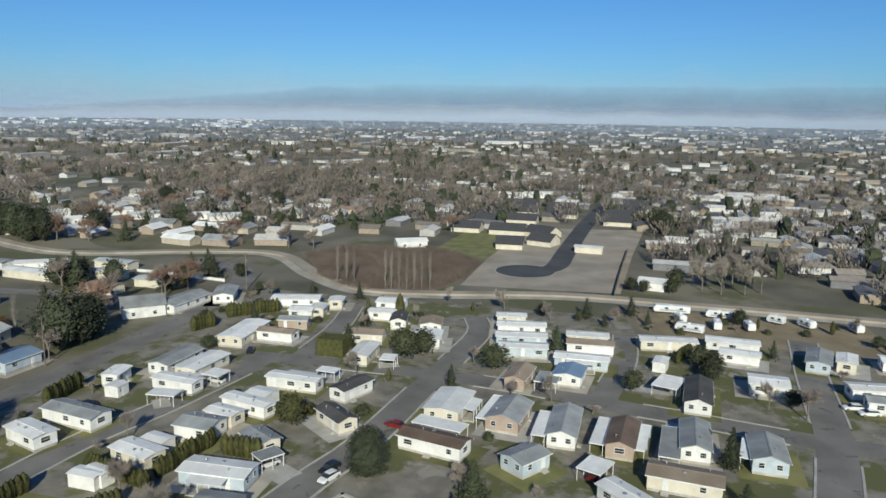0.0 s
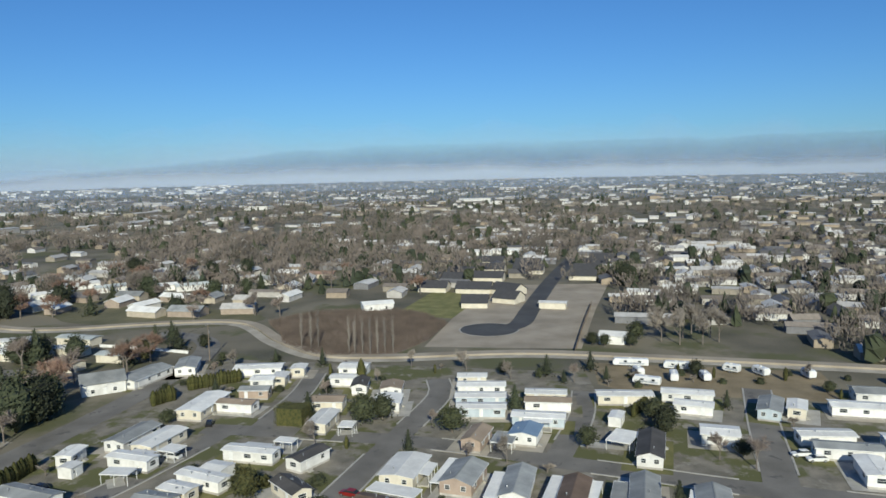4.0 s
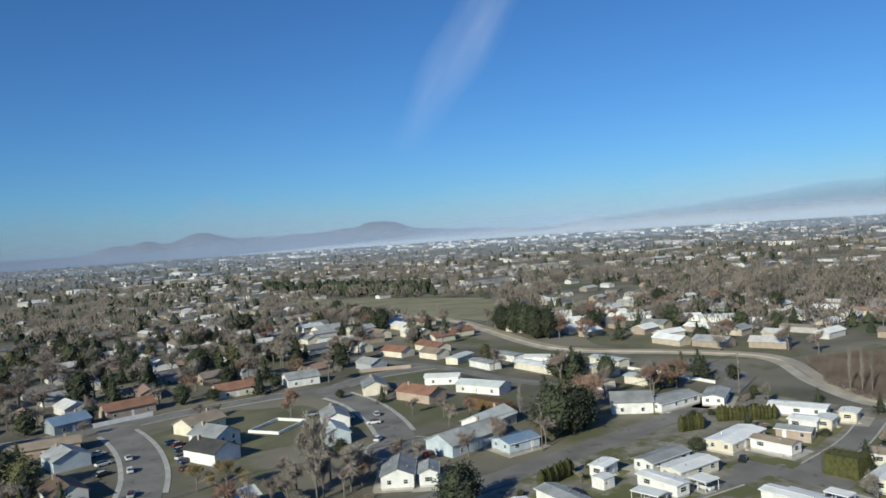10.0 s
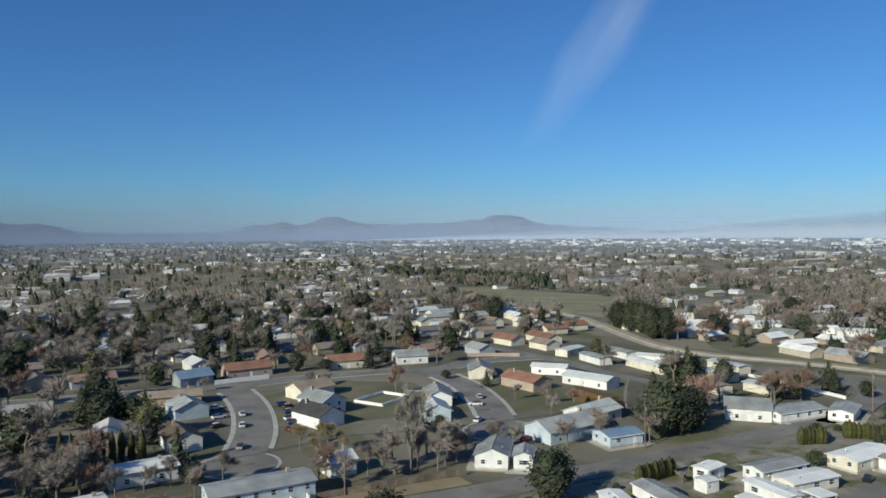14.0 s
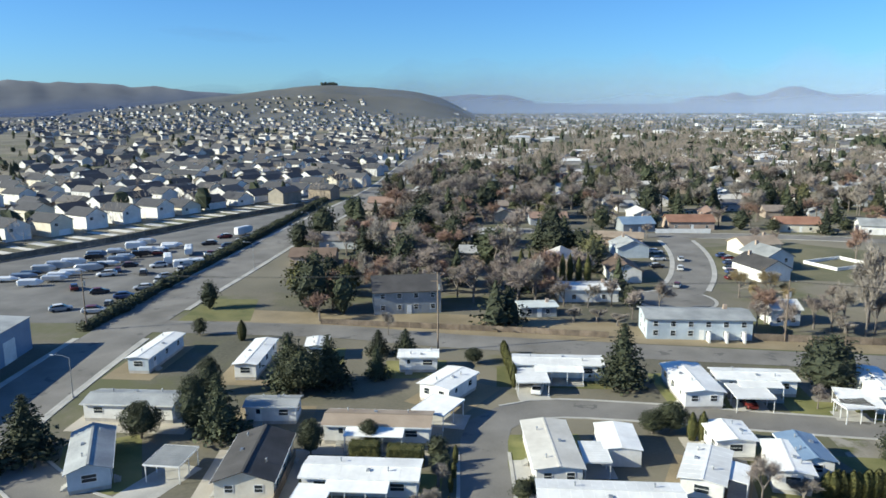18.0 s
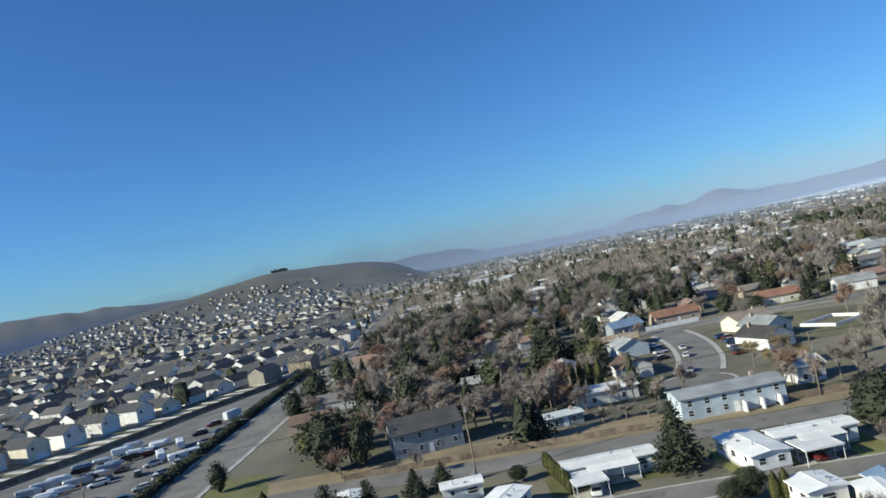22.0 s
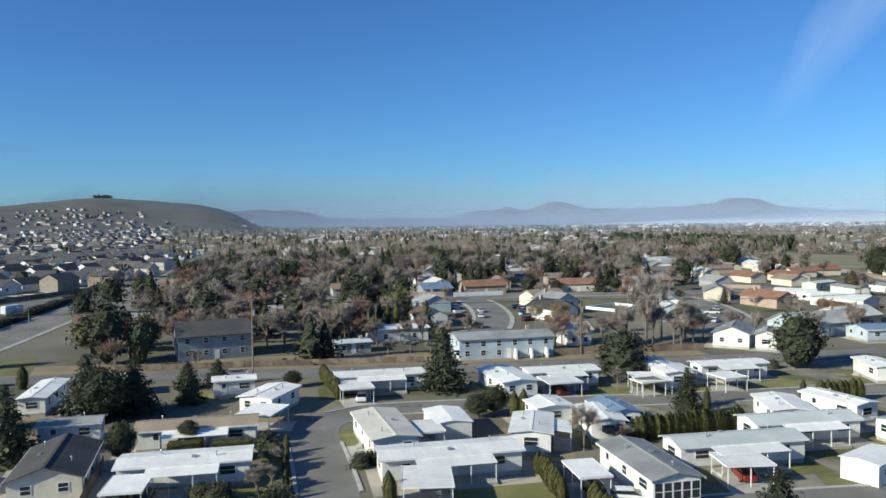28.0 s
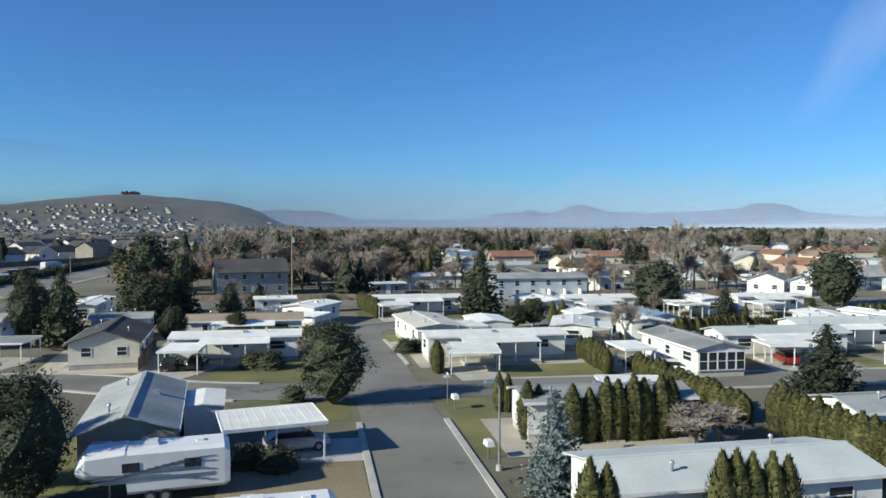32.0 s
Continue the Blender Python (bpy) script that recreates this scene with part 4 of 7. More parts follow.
home(-12.4, 50.7, -83, 14.3, 6.0, "gray", "tan", pitch=0.17)
carport(-3.3, 47.7, 11, 6.6, 5.3)
shed(-8.4, 54.1, -85, 5.0, 2.6)
home(-8.7, 84.2, 0, 14.4, 5.4, "white", "white", pitch=0.06, porch=-1)
carport(-13.7, 78.1, 87, 5.5, 4.1)
home(-9.0, 98.8, 0, 15.3, 5.7, "tan", "white", pitch=0.11, porch=-1)
home(-22.6, 86.5, -85, 13.2, 7.6, "dark", "cream", pitch=0.17)
home(-44.3, 87.1, -64, 13.0, 5.4, "gray", "blue", pitch=0.17)
carport(-33.6, 86.8, 87, 5.5, 4.7, "gray")
home(-46.8, 104.0, 0, 14.2, 5.9, "gray", "white", pitch=0.11)
home(-54.8, 128.2, 89, 14.8, 4.3, "white", "blue", pitch=0.06)
home(-35.4, 126.0, -88, 14.3, 4.3, "white", "white", pitch=0.06)
home(-25.6, 103.9, 4, 8.1, 4.3, "gray", "white", pitch=0.11)
home(-25.7, 131.9, -81, 5.8, 4.3, "white", "white", pitch=0.06)
home(-6.3, 126.6, 4, 7.3, 4.4, "white", "white", pitch=0.06)
home(-0.2, 115.0, 62, 9.4, 6.0, "white", "white", pitch=0.06)
carport(-1.1, 105.2, 66, 6.8, 5.3)
home(17.9, 124.6, 0, 15.5, 5.2, "white", "white", pitch=0.06, porch=-1)
carport(13.2, 118.2, -86, 6.6, 5.2)
home(14.5, 92.4, -85, 14.2, 6.2, "cream", "white", pitch=0.06)
shed(23.6, 96.1, 90, 7.8, 5.0)
carport(20.0, 91.3, -88, 5.8, 3.4)
home(20.3, 80.2, 0, 16.6, 5.4, "white", "white", pitch=0.06, porch=-1)
carport(16.4, 73.0, 81, 6.4, 5.2)
home(38.7, 117.6, -86, 13.2, 6.4, "white", "white", pitch=0.06)
home(49.0, 119.6, -1, 13.0, 5.2, "white", "white", pitch=0.06, porch=-1)
carport(46.5, 113.4, -89, 6.0, 5.8)
carport(61.9, 111.8, 77, 6.7, 6.0)
home(38.6, 97.6, -87, 6.4, 5.6, "white", "white", pitch=0.06)
home(33.0, 88.0, 69, 9.9, 5.4, "white", "white", pitch=0.06, porch=-1)
home(43.5, 90.5, 80, 9.0, 5.0, "white", "white", pitch=0.06)
home(46.7, 93.3, 90, 8.0, 5.0, "blue", "white", pitch=0.11)
glazed = home(40.3, 71.4, 90, 13.3, 5.8, "gray", "white", pitch=0.11)
for i in range(5):
    window(glazed, -6.38, -2.04 + 1.02 * i, 0.7, -90, 1.0, 1.9, True)
home(53.8, 76.0, -2, 16.3, 5.0, "pale", "white", pitch=0.11, porch=-1)
carport(50.9, 70.0, -9, 5.4, 4.5)
home(67.2, 82.0, -3, 15.0, 5.2, "pale", "white", pitch=0.11, porch=-1)
home(70.4, 89.1, 72, 9.7, 6.0, "white", "white", pitch=0.06)
home(80.0, 90.0, -80, 10.0, 4.6, "white", "white", pitch=0.06)
shed(65.9, 67.8, 23, 7.0, 4.0)
carport(33.3, 71.3, 88, 5.7, 3.5)
carport(25.3, 53.1, 78, 6.3, 5.3)
home(20.6, 48.9, -2, 13.0, 5.2, "gray", "white", pitch=0.11)
home(20.4, 32.2, 1, 15.0, 6.4, "pale", "white", pitch=0.1)
home(40.0, 42.5, 0, 10.0, 5.5, "gray", "white", pitch=0.11)
home(173.3, 104.2, 2, 17.0, 7.5, "white", "cream", pitch=0.06)
home(174.5, 94.8, 88, 11.0, 5.0, "tan", "white", pitch=0.11)
home(148.6, 108.6, -4, 13.9, 6.0, "gray", "white", pitch=0.11)
home(147.3, 100.6, -6, 13.4, 6.2, "white", "cream", pitch=0.06)
home(135.5, 99.5, 83, 11.5, 4.3, "white", "white", pitch=0.06, porch=-1)
carport(128.4, 97.9, -85, 6.3, 3.9)
carport(142.0, 93.9, 82, 4.6, 4.3)
home(135.7, 115.3, 9, 6.8, 4.3, "white", "white", pitch=0.06)
shed(129.6, 110.6, -1, 3.5, 3.4)
home(115.0, 108.4, 80, 14.0, 5.6, "gray", "white", pitch=0.11)
home(105.2, 110.0, 72, 10.0, 5.0, "white", "white", pitch=0.06)
home(103.6, 86.1, 75, 9.6, 5.0, "white", "cream", pitch=0.06)
shed(109.1, 85.9, 78, 5.2, 3.1)
home(101.1, 68.8, -88, 12.4, 5.8, "white", "blue", pitch=0.06, porch=-1)
home(116.6, 81.9, 86, 8.2, 6.7, "gray", "white", pitch=0.11)
home(122.6, 80.3, 78, 7.4, 4.4, "white", "cream", pitch=0.06)
home(128.8, 78.5, 76, 12.0, 4.2, "white", "white", pitch=0.06)
shed(134.3, 78.5, 79, 5.4, 5.0)
home(143.6, 75.2, 87, 12.9, 4.4, "white", "white", pitch=0.06, porch=-1)
carport(151.0, 70.3, 86, 4.8, 3.1)
home(143.2, 61.6, -21, 9.8, 5.0, "dark", "white", pitch=0.11)
home(127.4, 58.6, 52, 9.6, 4.8, "dark", "cream", pitch=0.17)
home(114.1, 68.1, 58, 7.6, 4.8, "gray", "cream", pitch=0.11)
carport(108.6, 63.7, -35, 4.5, 3.7, "gray")
shed(95.9, 88.0, 77, 4.6, 2.6)
home(166.4, 67.1, 2, 11.6, 5.3, "white", "cream", pitch=0.06)
home(180.5, 71.2, -82, 9.4, 6.5, "tan", "cream", pitch=0.11)
carport(163.3, 59.7, 5, 4.5, 3.7)
home(209.2, 105.6, -75, 15.5, 6.5, "white", "white", pitch=0.06)
home(197.1, 98.2, -79, 7.5, 6.0, "white", "white", pitch=0.06)
home(186.6, 95.7, -80, 9.0, 5.0, "gray", "tan", pitch=0.11)
home(210.5, 92.6, 12, 6.3, 4.8, "white", "cream", pitch=0.06)
home(200.7, 94.4, 10, 6.8, 4.6, "white", "cream", pitch=0.06)
home(214.2, 75.4, -86, 9.3, 7.1, "white", "white", pitch=0.06)
home(202.0, 73.8, -84, 9.7, 5.0, "white", "white", pitch=0.06)
home(197.0, 67.6, 12, 9.4, 4.9, "dark", "white", pitch=0.17)
home(182.9, 55.0, 9, 8.8, 7.3, "white", "white", pitch=0.06)
home(195.3, 57.6, 11, 8.0, 6.5, "tan", "white", pitch=0.11)
home(196.9, 138.9, -6, 18.0, 9.0, "gray", "white", pitch=0.11)
home(209.6, 131.1, 23, 13.5, 6.9, "gray", "white", pitch=0.11)
home(140.2, 38.7, -4, 12.6, 7.8, "white", "cream", pitch=0.06, porch=-1)
carport(129.3, 38.0, 78, 10.4, 4.1)
home(138.6, 26.0, -7, 11.8, 7.2, "gray", "tan", pitch=0.17)
carport(140.0, 30.2, -6, 12.8, 2.2, drive=False)
home(136.1, 14.7, -1, 14.5, 5.9, "gray", "white", pitch=0.17)
carport(134.9, 18.9, -2, 11.9, 2.7, drive=False)
home(133.8, 3.7, -5, 12.8, 5.6, "brown", "tan", pitch=0.17)
carport(134.6, 7.7, -6, 12.5, 2.6, drive=False)
carport(133.6, 0.2, -7, 11.9, 2.2, drive=False)
home(136.5, -9.4, -3, 13.6, 5.7, "gray", "white", pitch=0.17)
carport(133.1, -4.9, -5, 13.8, 3.7, "gray")
home(134.0, -21.6, -3, 11.1, 6.5, "gray", "blue", pitch=0.17)
carport(134.0, -18.2, -10, 8.6, 2.2, drive=False)
home(120.1, 20.2, -35, 7.5, 6.0, "gray", "blue", pitch=0.11)
home(120.1, -6.6, 83, 12.5, 6.2, "tan", "cream", pitch=0.11)
home(111.0, 2.9, 47, 9.5, 4.5, "white", "white", pitch=0.06)
carport(120.0, 8.1, -22, 5.8, 4.5)
home(122.3, 37.3, 77, 13.3, 5.5, "brown", "white", pitch=0.11)
home(160.7, 27.1, -7, 10.4, 5.2, "tan", "tan", pitch=0.17)
home(165.1, 16.1, -6, 8.4, 6.9, "blue", "white", pitch=0.11)
carport(160.3, 20.6, -5, 7.0, 5.1, "gray")
home(176.1, 14.1, -90, 13.5, 5.2, "white", "blue", pitch=0.06, porch=-1)
home(188.3, 12.7, -87, 12.5, 5.2, "tan", "white", pitch=0.11)
home(195.4, 13.8, -86, 11.5, 5.0, "white", "cream", pitch=0.06)
home(200.0, 32.4, -82, 14.0, 5.2, "white", "white", pitch=0.06)
home(190.0, 31.0, -82, 14.0, 5.2, "white", "blue", pitch=0.06)
home(180.8, 29.3, -83, 13.0, 5.2, "white", "blue", pitch=0.06)
home(208.5, 36.6, -82, 9.0, 4.8, "white", "cream", pitch=0.06)
home(196.9, -7.1, -83, 15.2, 5.4, "white", "cream", pitch=0.06)
home(200.6, -23.7, 85, 13.8, 5.2, "white", "white", pitch=0.06)
home(190.7, -24.3, 80, 10.0, 5.0, "white", "white", pitch=0.06)
home(160.3, -11.9, -5, 15.9, 6.0, "dark", "white", pitch=0.17)
carport(165.3, -6.0, -18, 8.2, 5.6)
shed(180.4, -4.8, -11, 5.5, 3.1)
home(171.2, -27.8, 85, 8.8, 7.2, "white", "white", pitch=0.06)
home(192.9, -43.1, -14, 12.5, 6.0, "gray", "blue", pitch=0.11)
home(193.4, -49.5, -14, 8.7, 4.8, "white", "cream", pitch=0.06)
home(80.2, 117.2, -2, 13.4, 4.6, "white", "white", pitch=0.06, porch=-1)
carport(74.8, 109.3, -85, 5.1, 4.5)
home(67.4, 117.5, 84, 14.0, 5.0, "white", "white", pitch=0.06, porch=-1)
carport(60.3, 109.2, 7, 4.7, 3.7)
home(80.2, 76.6, 1, 8.0, 6.0, "gray", "white", pitch=0.11)
carport(76.9, 68.8, -88, 6.6, 4.1, "gray")
shed(94.6, 89.1, 87, 5.3, 2.9)
shed(92.5, 63.8, -88, 7.1, 4.5, roof="gray")
home(102.0, 148.4, 51, 12.1, 8.1, "gray", "white", 3.4, 0.2)
home(106.6, 142.8, 51, 8.0, 4.9, "gray", "white", 3.4, 0.2)
home(137.5, 145.6, -6, 10.6, 8.2, "blue", "blue", pitch=0.11)
home(208.3, -73.2, 88, 13.5, 7.5, "gray", "white", pitch=0.11)
home(195.3, -65.4, 86, 16.0, 6.0, "white", "white", pitch=0.06)
home(173.4, -50.6, -84, 12.5, 5.2, "white", "white", pitch=0.06)
home(165.6, -53.0, 88, 14.0, 5.2, "gray", "white", pitch=0.11)
home(155.0, -54.8, -3, 11.0, 5.6, "white", "white", pitch=0.06)
home(171.5, -68.9, 87, 14.0, 6.6, "white", "blue", pitch=0.06)
home(157.4, -67.5, 86, 12.0, 5.6, "white", "white", pitch=0.06)
home(178.4, -90.2, 84, 14.0, 6.5, "brown", "cream", pitch=0.11)
carport(136.0, -53.7, -12, 6.3, 4.3)
home(133.0, -64.2, -88, 9.0, 5.1, "white", "blue", pitch=0.06)
home(164.5, -86.6, 80, 9.0, 6.0, "white", "cream", pitch=0.06)

# ---- trees ----
def leaf_quads(g, centre, size, n, r, flat=0.6):
    for _ in range(n):
        c = Vector(centre) + Vector((r.gauss(0, 1), r.gauss(0, 1), r.gauss(0, flat))) * size * 0.45
        u = Vector((r.gauss(0, 1), r.gauss(0, 1), r.gauss(0, 0.7))).normalized() * size * r.uniform(0.25, 0.5)
        v = u.cross(Vector((r.gauss(0, 1), r.gauss(0, 1), r.gauss(0, 1)))).normalized() * size * r.uniform(0.12, 0.3)
        k = len(g.v)
        g.v += [tuple(c - u), tuple(c - v), tuple(c + u), tuple(c + v)]
        g.f.append((k, k + 1, k + 2, k + 3))


def core(g, r, h, prof, n=9, rings=7):
    """A rough dark heart inside a crown."""
    k = len(g.v)
    for i in range(rings + 1):
        f = i / rings
        for j in range(n):
            a = 6.2832 * j / n + i
            q = prof(f) * r.uniform(0.75, 1.1)
            g.v.append((math.cos(a) * q, math.sin(a) * q, h * f + r.uniform(-0.02, 0.02) * h))
    for i in range(rings):
        for j in range(n):
            a, b = k + i * n + j, k + i * n + (j + 1) % n
            g.f.append((a, b, b + n, a + n))


def conifer_meshes(h, wide, seed, needle="needle", low=0.08, light=False, fine=0.72, dense=5):
    r = random.Random(seed)
    t, c = Geo(), Geo()
    t.tube((0, 0, 0), (0, 0, h * 0.55), h * 0.022 + 0.06, h * 0.012 + 0.03, 7)
    t.tube((0, 0, h * 0.55), (0, 0, h * 0.97), h * 0.012 + 0.03, 0.02, 5)
    core(c, r, h * 0.98, lambda f: 0.02 if f < low else wide * 0.62 * (1 - f) ** 0.85)
    n = 15 if light else int(14 + h * 1.2)
    for i in range(n):
        f = low + (0.99 - low) * i / n
        z = h * f
        reach = wide * (1 - f) ** 0.8 * r.uniform(0.75, 1.12) + 0.12
        arms = max(5, int((7 if light else 10) * (1 - f) + 3))
        a0 = r.uniform(0, 6.28)
        for k in range(arms):
            a = a0 + 6.283 * k / arms + r.uniform(-0.25, 0.25)
            L = reach * r.uniform(0.65, 1.15)
            for s in ((0.7, 1.0) if light else (0.5, 0.75, 1.0)):
                leaf_quads(c, (math.cos(a) * L * s, math.sin(a) * L * s, z - L * s * 0.22 + r.uniform(-0.1, 0.1)), (0.34 + 0.36 * L * s) * (1 if light else fine), dense if not light else 2, r, 0.4)
    return t.mesh("trunk", "bark"), c.mesh("crown", needle)


def round_meshes(h, wide, seed, leaf="leaf", trunk=0.22, light=False):
    r = random.Random(seed)
    t, c = Geo(), Geo()
    t.tube((0, 0, 0), (0, 0, h * trunk * 1.6), 0.05 + h * 0.022, 0.04 + h * 0.012, 8)
    blobs = []
    core(c, r, h * 0.9, lambda f: 0.03 if f < trunk else wide * 0.78 * math.sin(math.pi * min(0.97, 0.1 + 0.87 * (f - trunk) / (1 - trunk))) ** 0.6)
    for i in range(30 if light else 46):
        a, f = r.uniform(0, 6.283), r.uniform(0, 1)
        z = h * (trunk + (0.94 - trunk) * f)
        rad = wide * math.sin(math.pi * min(0.97, 0.18 + 0.78 * f)) ** 0.7 * r.uniform(0.45, 0.95)
        blobs.append((math.cos(a) * rad, math.sin(a) * rad, z))
        t.tube((0, 0, h * trunk * r.uniform(0.9, 1.5)), (blobs[-1][0] * 0.8, blobs[-1][1] * 0.8, z * 0.95), 0.06, 0.02, 4)
    for b in blobs:
        s = wide * (r.uniform(0.26, 0.46) if light else r.uniform(0.18, 0.33))
        for _ in range(12 if light else 85):
            w = Vector((r.gauss(0, 1), r.gauss(0, 1), r.gauss(0, 0.85))).normalized() * s * r.uniform(0.65, 1.05)
            leaf_quads(c, (b[0] + w.x, b[1] + w.y, b[2] + w.z), (0.2 + wide * 0.12) * (1.5 if light else 0.62), 1, r)
    lump = r.uniform(0, 50)
    for _ in range(500 if light else 2600):
        a, f = r.uniform(0, 6.283), r.random()
        rad = wide * math.sin(math.pi * min(0.97, 0.1 + 0.87 * f)) ** 0.6 * (0.92 + 0.3 * noise.noise((math.cos(a) * 1.6, math.sin(a) * 1.6, f * 3.5 + lump))) * r.uniform(0.82, 1.02)
        leaf_quads(c, (math.cos(a) * rad, math.sin(a) * rad, h * (trunk + (0.95 - trunk) * f)), (0.2 + wide * 0.12) * (1.4 if light else 0.62), 1, r)
    return t.mesh("trunk", "bark"), c.mesh("crown", leaf)


def bare_meshes(h, wide, seed, twig="twig", weeping=False, light=False):
    r = random.Random(seed)
    t, c = Geo(), Geo()
    tips = []

    def grow(p, w, length, rad, depth):
        q = p + w * length
        (t if depth < 3 else c).tube(p, q, rad, rad * 0.62, 6 if depth < 2 else 3)
        if depth == 4:
            tips.append((q, w))
            return
        for _ in range((4 if depth != 2 else 3) if not light else (4 if depth < 2 else 2)):
            d = (w + Vector((r.gauss(0, 0.55), r.gauss(0, 0.55), r.gauss(0.12, 0.3)))).normalized()
            grow(p + w * length * r.uniform(0.65, 1.0), d, length * r.uniform(0.55, 0.8), rad * 0.58, depth + 1)

    grow(Vector((0, 0, 0)), Vector((0, 0, 1)), h * 0.3, 0.05 + h * 0.018, 0)
    for q, w in tips:
        for _ in range(12 if not light else 24):
            d = (w + Vector((r.gauss(0, 0.7), r.gauss(0, 0.7), r.gauss(0.1 if not weeping else -0.5, 0.5)))).normalized() * h * r.uniform(0.05, 0.14)
            q0 = q - w * h * r.uniform(0.0, 0.13) + Vector((r.gauss(0, 0.02), r.gauss(0, 0.02), r.gauss(0, 0.02))) * h
            s = d.cross(Vector((r.gauss(0, 1), r.gauss(0, 1), r.gauss(0, 1)))).normalized() * (0.01 + h * (0.0022 if not light else 0.0042))
            k = len(c.v)
            c.v += [tuple(q0 - s), tuple(q0 + s), tuple(q0 + d)]
            c.f.append((k, k + 1, k + 2))
    top = max(v[2] for v in c.v)
    side = max(math.hypot(v[0], v[1]) for v in c.v)
    for g in (t, c):
        g.v = [(x * wide / side * 1.15, y * wide / side * 1.15, z * h / top) for x, y, z in g.v]
    return t.mesh("trunk", "bark"), c.mesh("crown", twig)


def column_meshes(h, wide, seed):
    """A slim arborvitae: a dark core thick with upright sprays."""
    r = random.Random(seed)
    t, c = Geo(), Geo()
    t.tube((0, 0, 0), (0, 0, h * 0.8), 0.06, 0.02, 6)
    prof = lambda f: wide * (math.sin(math.pi * min(1, 0.12 + 0.88 * f)) ** 0.55 if f < 0.5 else (1 - ((f - 0.5) / 0.5) ** 1.7) + 0.02)
    n = 8
    for i in range(7):
        f0, f1 = i / 7, (i + 1) / 7
        c.tube((0, 0, h * f0 + 0.05), (0, 0, h * f1), prof(f0) * 0.86, prof(f1) * 0.86 + 0.01, n)
    for _ in range(int(320 + 210 * h * wide)):
        f, a = r.random() ** 0.9, r.uniform(0, 6.283)
        rad = prof(f) * r.uniform(0.82, 1.08)
        p = Vector((math.cos(a) * rad, math.sin(a) * rad, h * f * 0.98))
        u = Vector((math.cos(a) * 0.35, math.sin(a) * 0.35, 1)).normalized() * r.uniform(0.1, 0.25)
        s = Vector((-math.sin(a), math.cos(a), 0)) * r.uniform(0.035, 0.08)
        k = len(c.v)
        c.v += [tuple(p - s), tuple(p + s), tuple(p + u)]
        c.f.append((k, k + 1, k + 2))
    return t.mesh("trunk", "bark"), c.mesh("crown", "arbor")


def poplar_meshes(h, seed):
    """A tall narrow leafless poplar with steep pale branches."""
    r = random.Random(seed)
    t, c = Geo(), Geo()
    t.tube((0, 0, 0), (0, 0, h * 0.5), 0.17, 0.1, 7)
    t.tube((0, 0, h * 0.5), (0.1, 0, h), 0.1, 0.02, 6)
    for i in range(46):
        z, a = h * (0.12 + 0.8 * i / 46), r.uniform(0, 6.283)
        l, w = r.uniform(1.6, 3.2), r.uniform(0.35, 0.75)
        p, q = Vector((0, 0, z)), Vector((math.cos(a) * w, math.sin(a) * w, z + l))
        c.tube(p, q, 0.035, 0.016, 3)
        for _ in range(4):
            e = q + Vector((r.gauss(0, 0.25), r.gauss(0, 0.25), r.uniform(0.3, 1.0)))
            c.tube(p.lerp(q, r.uniform(0.5, 1)), e, 0.018, 0.008, 3)
    return t.mesh("trunk", "trunk_pale"), c.mesh("crown", "trunk_pale")


def bush_meshes(wide, h, seed, leaf="leaf", n=760):
    r = random.Random(seed)
    t, c = Geo(), Geo()
    for k in range(5):
        a = 1.256 * k
        t.tube((0, 0, 0), (math.cos(a) * wide * 0.5, math.sin(a) * wide * 0.5, h * 0.6), 0.04, 0.02, 4)
    if leaf == "leaf":
        core(c, r, h * 0.92, lambda f: wide * 0.85 * math.sqrt(max(0.02, 1 - (f * 0.98) ** 2)))
    for _ in range(n):
        a, f = r.uniform(0, 6.283), r.random()
        rad = wide * math.sqrt(1 - (f * 0.95) ** 2) * r.uniform(0.6, 1.05)
        leaf_quads(c, (math.cos(a) * rad, math.sin(a) * rad, h * f), (0.14 + wide * 0.06) * (1.0 if n > 500 else 1.7), 1, r)
    return t.mesh("stems", "bark"), c.mesh("crown", leaf)


